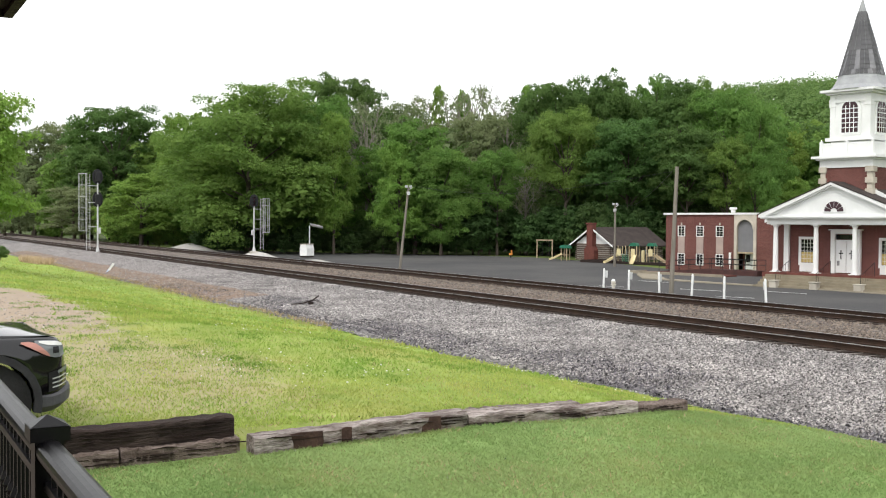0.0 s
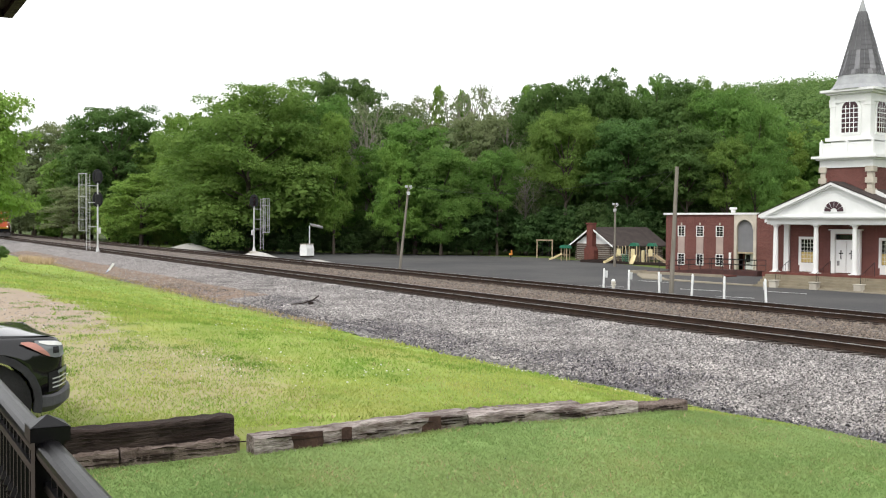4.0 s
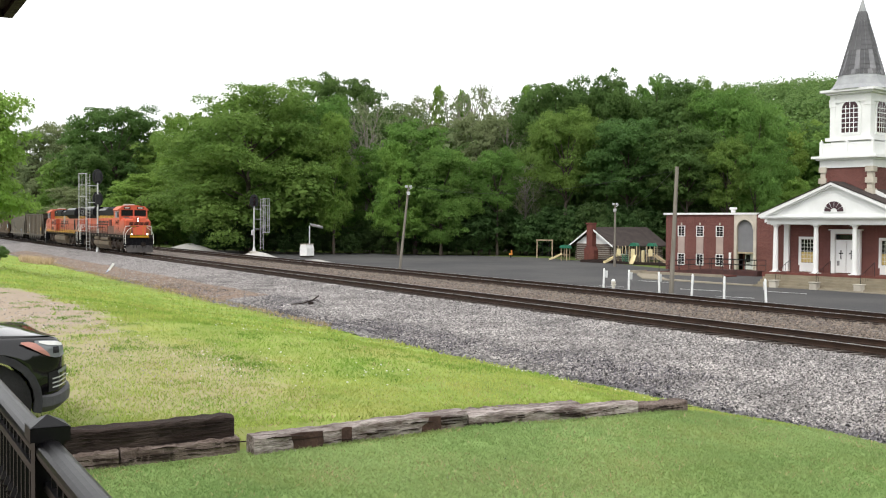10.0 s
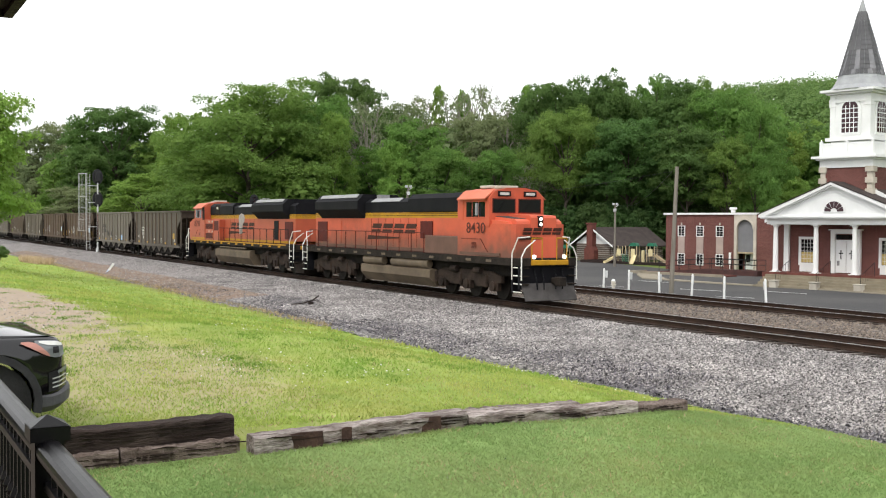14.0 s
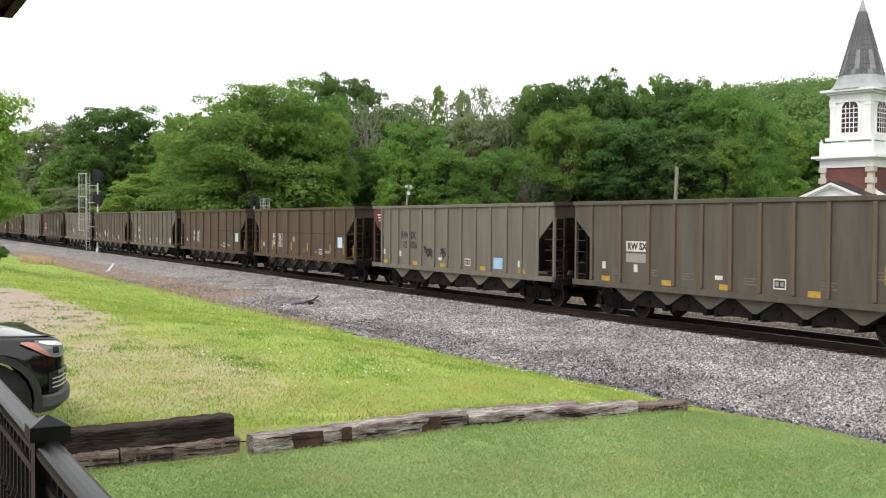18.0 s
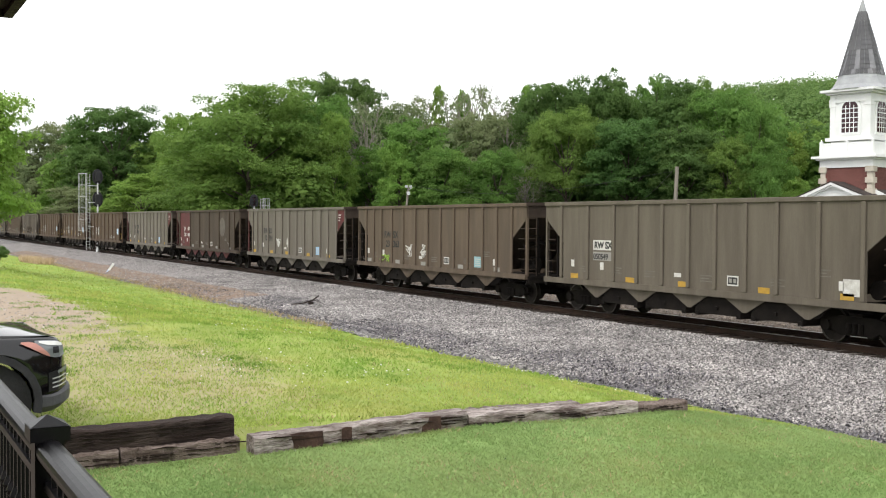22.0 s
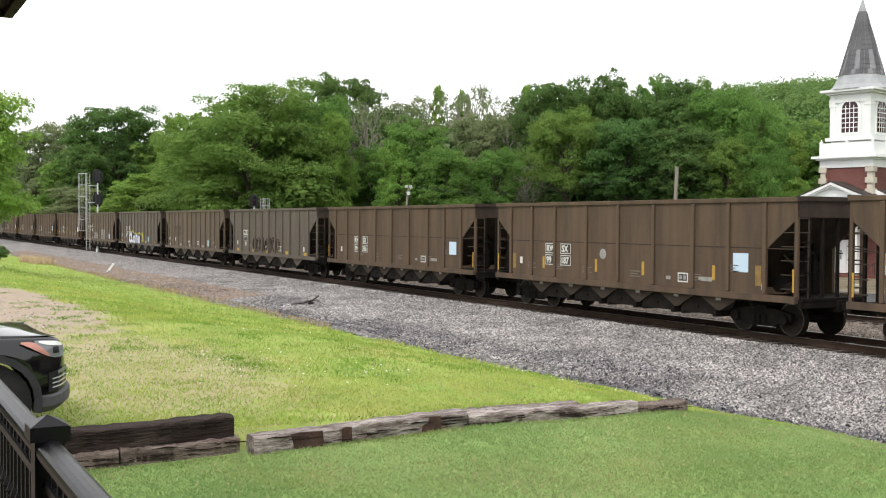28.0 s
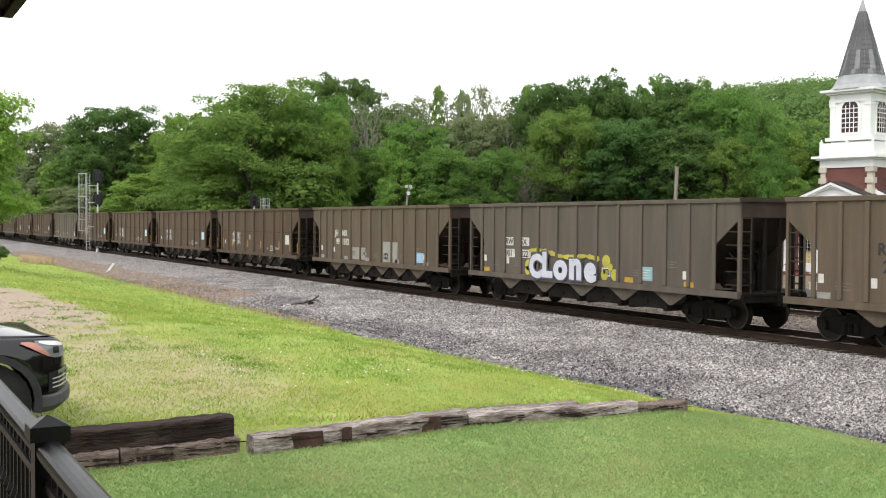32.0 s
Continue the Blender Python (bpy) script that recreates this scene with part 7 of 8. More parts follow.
def hopper_car(x, paint, label, lettering="white", number=("RW", "SX", "99", "232"), end_paint=None, bays=4, posts=11, panel="decal_pale", panel_x=5.5, extra=""):
    car = thing("hopper_car", pose(x, 23.0, 0), label, "freight car", "coal hopper cars of the train")
    for nm in ("near", "far"):
        part("side", tinted("side_" + nm, paint), None, car)
        part("top_chord", tinted("top_chord_" + nm, paint), None, car)
        part("side_sill", tinted("side_sill_" + nm, paint), None, car)
    rib = (-6.38, -5.55, -4.75, -3.66, -2.52, -1.38, -0.25, 0.88, 2.01, 3.14, 4.27, 5.3, 6.36)
    plated = lettering == "boxed"
    if plated:
        rib = (-6.35, -4.97, -3.54, -1.73, -0.04, 1.67, 3.43, 4.86, 6.23)
    elif extra in ("square", "sticker", "dark"):
        rib = (-6.36, -4.86, -3.48, -2.32, -1.14, 0.02, 1.12, 2.3, 3.44, 4.84, 6.21)
    elif posts < 9:
        rib = (-6.38, -3.66, -1.38, 0.88, 3.14, 5.3, 6.36)
    for s in (-1, 1):
        for px in rib:
            part("side_post", tinted("post", "car_olive" if paint == "car_dark" else paint), None, car, m=pose(px, -HW, 0) if s < 0 else pose(px, HW, 0, 0, 0, 180))
        for e in (-1, 1):
            part("corner_post", tinted("corner_post", paint if e > 0 else end_paint or paint), None, car, m=pose(e * (HL - 0.05), s * (HW - 0.05), 0))
        for e in (-1, 1):
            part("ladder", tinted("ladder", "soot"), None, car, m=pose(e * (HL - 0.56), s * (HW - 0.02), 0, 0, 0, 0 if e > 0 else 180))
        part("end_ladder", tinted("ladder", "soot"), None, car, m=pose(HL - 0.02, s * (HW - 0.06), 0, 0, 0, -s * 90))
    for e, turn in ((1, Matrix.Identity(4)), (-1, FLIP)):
        part("slope_sheet", tinted("slope_sheet", "soot"), None, car, "dark brown slope sheet", m=turn)
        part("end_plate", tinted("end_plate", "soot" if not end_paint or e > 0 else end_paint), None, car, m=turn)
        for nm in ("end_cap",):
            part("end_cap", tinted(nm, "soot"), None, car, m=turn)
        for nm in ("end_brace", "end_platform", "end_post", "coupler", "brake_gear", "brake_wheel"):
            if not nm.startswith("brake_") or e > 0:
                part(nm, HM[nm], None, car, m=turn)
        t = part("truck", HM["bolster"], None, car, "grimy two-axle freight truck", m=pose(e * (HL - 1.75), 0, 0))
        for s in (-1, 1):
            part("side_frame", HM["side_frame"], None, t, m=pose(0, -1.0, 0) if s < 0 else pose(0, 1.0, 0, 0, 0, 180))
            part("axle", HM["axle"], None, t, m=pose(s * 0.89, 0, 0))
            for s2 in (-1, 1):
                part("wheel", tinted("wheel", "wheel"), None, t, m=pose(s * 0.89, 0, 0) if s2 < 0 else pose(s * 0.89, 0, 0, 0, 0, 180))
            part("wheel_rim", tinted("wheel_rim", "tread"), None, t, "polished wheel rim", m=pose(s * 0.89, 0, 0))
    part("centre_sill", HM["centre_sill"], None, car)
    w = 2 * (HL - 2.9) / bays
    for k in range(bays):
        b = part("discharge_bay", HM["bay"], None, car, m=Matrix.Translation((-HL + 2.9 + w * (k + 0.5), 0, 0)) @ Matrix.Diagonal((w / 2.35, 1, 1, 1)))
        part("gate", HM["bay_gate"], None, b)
    chute = "soot" if plated else "car_red" if extra == "halfred" else paint
    for k in range(bays + 1):
        part("gusset", tinted("gusset", chute), None, car, m=pose(-HL + 2.9 + w * k, 0, 0))
        part("gusset", tinted("gusset", chute), None, car, m=pose(-HL + 2.9 + w * k, 0, 0, 0, 0, 180))
        if plated:
            part("bay_label", boxes((-HL + 2.9 + w * k - 0.1, -HL + 2.9 + w * k + 0.1, -1.51, -1.502, 0.86, 0.94)), M["decal_grey"], car)
    # coupled a little off the even spacing
    dx = -0.36 if plated else -0.32 if extra in ("square", "sticker", "dark") else 0.12
    slim = Matrix.Translation((dx, -HW * 0.18, 0)) @ Matrix.Diagonal((1, 0.82, 1, 1))
    for ob in car.children:
        kind_ = ob.name.split(".")[0]
        ob.matrix_basis = (Matrix.Translation((dx, 0, 0)) if kind_ in ("truck", "coupler", "centre_sill") else slim) @ ob.matrix_basis
    # markings on the visible side
    yd = -HW - 0.004

    def mark(x0, x1, z0, z1, mat, name="marking"):
        return part(name, boxes((x0, x1, yd - 0.004, yd, z0, z1)), M[mat], car)

    if plated:
        for i, tx in enumerate(number):
            x0, z0 = -4.5 + (i % 2) * 0.92, 2.0 - (i // 2) * 0.4
            mark(x0, x0 + 0.6, z0 - 0.04, z0 + 0.31, "decal_white")
            part("marking", boxes((x0 + 0.025, x0 + 0.575, yd - 0.007, yd - 0.003, z0 - 0.015, z0 + 0.285)), M["decal_black"], car)
            part("lettering", words(tx, 0.31, M["letter_white"], bold=0.010), None, car, m=pose(x0 + (0.08 if len(tx) < 3 else 0.03), yd - 0.010, z0 + 0.03, 90, 0, 0))
    elif lettering:
        mt = "decal_black" if lettering == "black" else "letter_white"
        near_end = -0.85 if extra == "halfred" else 0.0
        for i, tx in enumerate(number):
            if tx:
                part("lettering", words(tx, 0.36 if extra == "halfred" else 0.42, M[mt], bold=0.008), None, car, m=pose(near_end - 4.35 + (i % 2) * 0.9 + (0.16 if i == 2 and len(tx) < 3 else 0), yd - 0.005, 2.3 - (i // 2) * 0.42, 90, 0, 0))
    bx = 2.42 if plated else 1.28
    mark(bx, bx + 0.44, 1.3, 1.58, "letter_white")
    part("marking", boxes((bx + 0.04, bx + 0.4, yd - 0.007, yd - 0.003, 1.34, 1.54)), M["decal_black"], car)
    part("marking", boxes((bx + 0.08, bx + 0.19, yd - 0.010, yd - 0.006, 1.38, 1.50)), M["decal_grey"], car)
    part("marking", boxes((bx + 0.25, bx + 0.36, yd - 0.010, yd - 0.006, 1.38, 1.50)), M["decal_grey"], car)
    mark(-6.12, -5.95, 1.55, 1.78, "letter_white")
    if not plated:
        mark(-4.52, -4.34, 1.5, 1.74, "letter_white")
        mark(-0.92, -0.62, 1.44, 1.56, "letter_white")
        for xx in (-6.15, -3.2, -0.75, 2.45, 5.2):
            mark(xx, xx + 0.42, SILL + 0.04, SILL + 0.2, "decal_yellow" if paint in ("car_grey", "car_taupe", "car_dark") or extra == "sticker" else "decal_grey")
    else:
        mark(1.9, 2.1, 1.36, 1.46, "decal_grey")
        mark(5.75, 5.9, 1.25, 1.42, "letter_white")
        mark(3.3, 3.85, 1.38, 1.5, "decal_grey")
    mark(5.15, 5.3, 1.38, 1.62, "letter_white") if not plated else None
    # small stencilled data lines that cannot be read
    for x0, z0 in ((-5.6, 1.4), (-3.9, 1.42), (-2.3, 1.38), (0.2, 1.36), (2.9, 1.38), (4.4, 1.7)):
        for k in range(3):
            mark(x0, x0 + 0.5 - 0.12 * (k % 2), z0 + 0.08 * k, z0 + 0.03 + 0.08 * k, "stencil")
    if panel:
        if plated:
            mark(panel_x - 0.29, panel_x + 0.29, 1.7, 2.22, panel, "placard")
        else:
            mark(panel_x - 0.32, panel_x + 0.32, 1.26, 1.68, panel, "placard")
            for k in range(4):
                part("placard_line", boxes((panel_x - 0.26, panel_x + 0.22 - 0.05 * (k % 3), yd - 0.010, yd - 0.006, 1.33 + 0.08 * k, 1.355 + 0.08 * k)), M["decal_white"], car)
    if extra == "yellow":
        for xb in (-4.66, -1.62, 0.76, 3.86):
            mark(xb, xb + 0.12, 1.42, 1.84, "decal_yellow")
        for xb in (-6.6, 5.52):
            mark(xb, xb + 0.22, 1.36, 1.9, "faded_yellow")
        bm = bmesh.new()
        rod(bm, (-1.2, yd - 0.004, 2.02), (-1.2, yd, 2.02), 0.17, n=16)
        part("marking", bm, M["decal_grey"], car, "faded round emblem")
    if plated:
        part("seam", boxes((-7.6, 6.9, yd - 0.004, yd, 2.36, 2.385)), M["soot"], car, "dark weld seam along the side")
        for xb in (-7.58, 6.86):
            part("reflector", boxes((xb + 0.02, xb + 0.08, -HW - 0.062, -HW - 0.052, 1.25, 1.85)), M["decal_yellow"], car)
    if extra == "patches":
        mark(-2.2, -0.7, 1.2, 1.78, "patch")
        mark(1.2, 2.7, 1.18, 2.1, "patch")
    if extra in ("square", "sticker", "dark"):
        if extra == "square":
            mark(4.78, 5.3, 1.6, 2.03, "decal_yellow")
        mark(-4.9, -3.95, 2.14, 2.46, "letter_white")
        part("lettering", words("RW SX", 0.3, M["decal_black"], bold=0.012), None, car, m=pose(-4.83, yd - 0.010, 2.2, 90, 0, 0))
        mark(-4.9, -3.95, 1.8, 2.08, "patch")
        if extra != "square":
            part("lettering", words("050549" if extra == "sticker" else "050650", 0.26, M["decal_black"], bold=0.006), None, car, m=pose(-4.88, yd - 0.010, 1.84, 90, 0, 0))
    if end_paint == "car_red" and extra != "halfred":
        e = -1 if panel_x == 3.78 else 1
        bm = bmesh.new()
        prism(bm, [(0.12 + e * 6.5, TOP - 0.09), (0.12 + e * 6.5, 2.52), (0.12 + e * 7.28, 3.08), (0.12 + e * 7.28, TOP - 0.09)], 1, yd - 0.003, yd)
        red = part("side_panel", bm, M["car_red"], car, "dull red painted corner")
        for k in range(3):
            xa, xb = sorted((0.12 + e * 6.6, 0.12 + e * (6.9 - 0.06 * k)))
            part("marking", boxes((xa, xb, yd - 0.006, yd - 0.003, 3.3 - 0.13 * k, 3.36 - 0.13 * k)), M["decal_white"], red)
    if extra == "scrawl":
        bm = bmesh.new()
        random.seed(int(-x) + 5)
        for g in range(2):
            x0 = (-2.25, -0.85)[g]
            pts = [(x0 + random.uniform(0, 0.8), yd - 0.006, 1.5 + random.uniform(0, 0.55)) for _ in range(16)]
            pipe(bm, pts, 0.02, 4)
        part("graffiti", bm, M["decal_black" if panel_x == 3.78 else "decal_white"], car, "thin scrawled graffiti")
        if paint != "car_grey":
            bm = bmesh.new()
            pipe(bm, [(-4.3 + 0.5 * math.sin(k), yd - 0.006, 1.38 + 0.16 * math.cos(1.7 * k)) for k in range(10)], 0.025, 4)
            part("graffiti", bm, M["decal_green"], car, "yellow-green scrawled graffiti")
    if extra == "dark":
        random.seed(11)
        for g in range(7):
            x0 = -3.1 + 0.66 * g
            bm = bmesh.new()
            a0, w0 = random.uniform(0, 6), random.uniform(1.6, 2.4)
            top_ = random.uniform(0.36, 0.46)
            for grow in (1.0, 0.62):
                pipe(bm, [(x0 + 0.3 + grow * (0.34 * math.cos(a0 + w0 * t / 3) + 0.05 * t / 12), yd - 0.006, 1.62 + grow * top_ * math.sin(a0 + 2.1 * t / 3)) for t in range(13)], 0.022, 4)
            part("graffiti", bm, M["soot"], car, "large dark outlined graffiti letter")
    if extra == "piece":
        for i, (tx, x0, z0) in enumerate((("RW", -4.62, 2.22), ("SX", -3.57, 2.22), ("901", -4.62, 1.78), ("222", -3.57, 1.78))):
            mark(x0, x0 + (0.66 if i > 1 else 0.56), z0 - 0.04, z0 + 0.26, "decal_white")
            part("lettering", words(tx, 0.32, M["decal_black"], bold=0.006), None, car, m=pose(x0 + 0.03, yd - 0.010, z0, 90, 0, 0))
        random.seed(3)
        bm = bmesh.new()
        for k in range(30):
            t = k / 29
            cx, cz = -2.95 + 4.0 * t, 2.02 - 0.2 * t + 0.06 * math.sin(9 * t)
            r_ = random.uniform(0.05, 0.1)
            rod(bm, (cx, yd - 0.02 - 0.0006 * k, cz), (cx, yd, cz), r_, n=12)
        part("graffiti", bm, M["spray_yellow"], car, "yellow-green sprayed halo over the letters")
        for cx, cz, r_ in ((-3.05, 1.5, 0.2), (-3.1, 1.3, 0.16), (1.5, 1.78, 0.21), (1.42, 1.34, 0.18), (1.95, 1.36, 0.19), (1.72, 1.6, 0.12)):
            part("graffiti", shape(rod, (cx, yd - 0.01, cz), (cx, yd, cz), r_, n=14), M["spray_yellow"], car, "yellow sprayed spot beside the letters")
        x0 = -2.8
        for i, (c_, size_, wide_, step_) in enumerate((("C", 1.12, 1.0, 0.8), ("L", 1.2, 1.0, 0.72), ("o", 1.28, 1.1, 0.9), ("n", 1.36, 1.05, 0.88), ("e", 1.22, 1.05, 0.8))):
            for mat_, bold_, dy_, lab_ in (("decal_navy", 0.125, 0.03, "dark blue-grey outline of bubble letters"), ("graffiti_white", 0.07, 0.04, "pale lavender spray-painted bubble letters")):
                part("graffiti", words(c_, size_, M[mat_], bold=bold_), None, car, lab_, m=pose(x0, yd - dy_ - 0.085 - 0.0015 * i, 1.13 + (0.04 if i % 2 else 0), 90, 0, 0) @ Matrix.Diagonal((wide_, 0.94, 1, 1)))
            x0 += step_
    if extra == "halfred":
        part("side_panel", boxes((-HL + 0.95, -HL + 3.7, yd - 0.002, yd + 0.002, SILL + 0.05, TOP - 0.08)), M["car_red"], car, "dull red painted end panel")
        bm = bmesh.new()
        rod(bm, (3.9, yd - 0.003, 2.6), (3.9, yd, 2.6), 0.62, n=24)
        part("marking", bm, M["faded"], car, "faded round emblem")
    return car


CARS = (
    ("car_dark", "dirty dark grey coal hopper with ribbed sides and yellow square", "", ("", "", "", ""), None, 5, 12, "", 0, "square"),
    ("car_grey", "grey coal hopper with black lettering and blue placard", "black", ("RW", "SX", "12", "056"), "car_red", 4, 12, "decal_blue", 3.78, "scrawl"),
    ("car_brown", "rust-brown coal hopper with boxed white numbers", "boxed", ("RW", "SX", "99", "232"), None, 5, 10, "decal_pale", 5.17, "yellow"),
    ("car_brown", "weathered brown coal hopper with pale placard", "boxed", ("RW", "SX", "99", "527"), "car_grey", 5, 10, "decal_pale", 5.2, ""),
    ("car_tan", "tan-grey coal hopper with ribbed sides and white sticker", "", ("", "", "", ""), None, 4, 12, "decal_white", 5.6, "sticker"),
    ("car_olive", "olive-brown coal hopper with scrawled graffiti and placard", "black", ("RW", "SX", "23", "363"), None, 4, 11, "decal_teal", 4.05, "scrawl"),
    ("car_grey", "grey coal hopper with scrawled graffiti and red end", "black", ("RW", "SX", "12", "301"), "car_red", 4, 12, "decal_blue", 4.06, "scrawl"),
    ("car_umber", "dark brown coal hopper with dull red end panel and faded emblem", "white", ("JH", "MX", "220", "064"), "car_red", 5, 6, "", 0, "halfred"),
    ("car_grey", "light grey coal hopper with blue placard", "black", ("RW", "SX", "12", "041"), "car_red", 4, 13, "decal_blue", 4.0, ""),
    ("car_brown", "rust-brown coal hopper with white numbers", "boxed", ("RW", "SX", "99", "204"), None, 5, 10, "decal_pale", 5.2, ""),
    ("car_brown", "rust-brown coal hopper with boxed numbers and yellow bars", "boxed", ("RW", "SX", "99", "187"), None, 5, 9, "decal_pale", 4.97, "yellow"),
    ("car_brown", "weathered brown coal hopper with boxed white numbers", "boxed", ("RW", "SX", "99", "286"), None, 5, 11, "decal_pale", 5.2, ""),
    ("car_taupe", "dirty grey coal hopper with dark outlined graffiti", "", ("", "", "", ""), None, 4, 13, "", 0, "dark"),
    ("car_olive", "olive-brown coal hopper with plain sides", "black", ("RW", "SX", "23", "317"), None, 4, 10, "decal_teal", 4.05, ""),
    ("car_taupe", "grey-brown coal hopper with large white graffiti letters", "", ("", "", "", ""), None, 4, 11, "decal_teal", 3.47, "piece"),
    ("car_olive", "brown coal hopper with grey painted-out patches", "white", ("JH", "MX", "99", "1582"), None, 5, 10, "decal_blue", 4.87, "patches"),
    ("car_brown", "rust-brown coal hopper with boxed white numbers", "boxed", ("RW", "SX", "99", "161"), None, 5, 10, "decal_white", 5.2, "yellow"),
)
train = []
for k in range(27):
    row = CARS[k] if k < len(CARS) else CARS[(2, 9, 11, 4, 3, 10, 5, 16, 2, 11)[k - len(CARS)]]
    paint, lab, let, num, endp, bays, posts, pan, panx, extra = row
    x0 = 1.27 - HL - PITCH * k
    train.append((hopper_car(x0, paint, lab, let, num, endp, bays, posts, pan, panx, extra if k < len(CARS) else ""), x0))

# ------------------------------------------------ locomotives
M.update(
    orange=surf("orange", (0.56, 0.105, 0.052), (0.47, 0.085, 0.042), 0.55, 0.8, 0.06, dirt=(0.16, 0.05, 0.03), dirt_amount=0.6, spec=0.3),
    orange_clean=surf("orange_clean", (0.43, 0.086, 0.042), (0.36, 0.072, 0.036), 0.5, 1.2, 0.04, dirt=(0.28, 0.075, 0.04), dirt_amount=0.35, spec=0.3),
    orange_front=surf("orange_front", (0.62, 0.118, 0.06), (0.54, 0.1, 0.05), 0.5, 0.9, 0.05, dirt=(0.36, 0.08, 0.045), dirt_amount=0.4, spec=0.3),
    salmon=surf("salmon", (0.6, 0.18, 0.11), (0.52, 0.15, 0.09), 0.6, 1.2, 0.04),
    loco_black=surf("loco_black", (0.006, 0.006, 0.008), (0.011, 0.011, 0.013), 0.65, 1.2, 0.08, spec=0.09),
    loco_yellow=surf("loco_yellow", (0.48, 0.25, 0.012), (0.38, 0.19, 0.015), 0.55, 2, 0.04, dirt=(0.25, 0.14, 0.04)),
    plough=surf("plough", (0.085, 0.078, 0.076), (0.05, 0.046, 0.045), 0.6, 2, 0.1, dirt=(0.03, 0.028, 0.026)),
    loco_grey=surf("loco_grey", (0.3, 0.3, 0.31), (0.22, 0.22, 0.225), 0.5, 2, 0.05),
    tank=surf("tank", (0.16, 0.122, 0.084), (0.10, 0.077, 0.055), 0.6, 1.2, 0.1, dirt=(0.075, 0.057, 0.043), dirt_amount=0.7),
    # dusty truck brown, darkened to take in shade below the overhang
    truck=surf("truck", (0.048, 0.032, 0.024), (0.012, 0.009, 0.0075), 0.8, 2.5, 0.3),
    primer=surf("primer", (0.15, 0.085, 0.065), (0.11, 0.065, 0.05), 0.75, 1.5, 0.1),
    maroon=surf("maroon", (0.10, 0.016, 0.012), (0.065, 0.012, 0.01), 0.6, 2, 0.1),
    logo=surf("logo", (0.034, 0.016, 0.011), (0.06, 0.022, 0.014), 0.6, 3, 0.0),
    number=surf("number", (0.075, 0.026, 0.02), (0.12, 0.036, 0.026), 0.65, 5, 0.0),
    paint_out=surf("paint_out", (0.36, 0.33, 0.315), (0.27, 0.235, 0.22), 0.6, 4, 0.0),
    rail_white=surf("rail_white", (0.75, 0.74, 0.7), (0.6, 0.58, 0.53), 0.5, 3, 0.02),
    headlight=lamp_mat("headlight", (1.0, 0.93, 0.8), 3.5),
    ditch=lamp_mat("ditch", (1.0, 0.95, 0.86), 3.0),
)
L2 = 11.31


def emblem(w, h, lean):
    """Two stacked slanted strips: one plain block of the railway's emblem."""
    slant = lambda x, z: (x + lean * z / h, z)
    return [[slant(0, c), slant(w, c), slant(w, d), slant(0, d)] for c, d in ((0, 0.36 * h), (0.5 * h, h))]


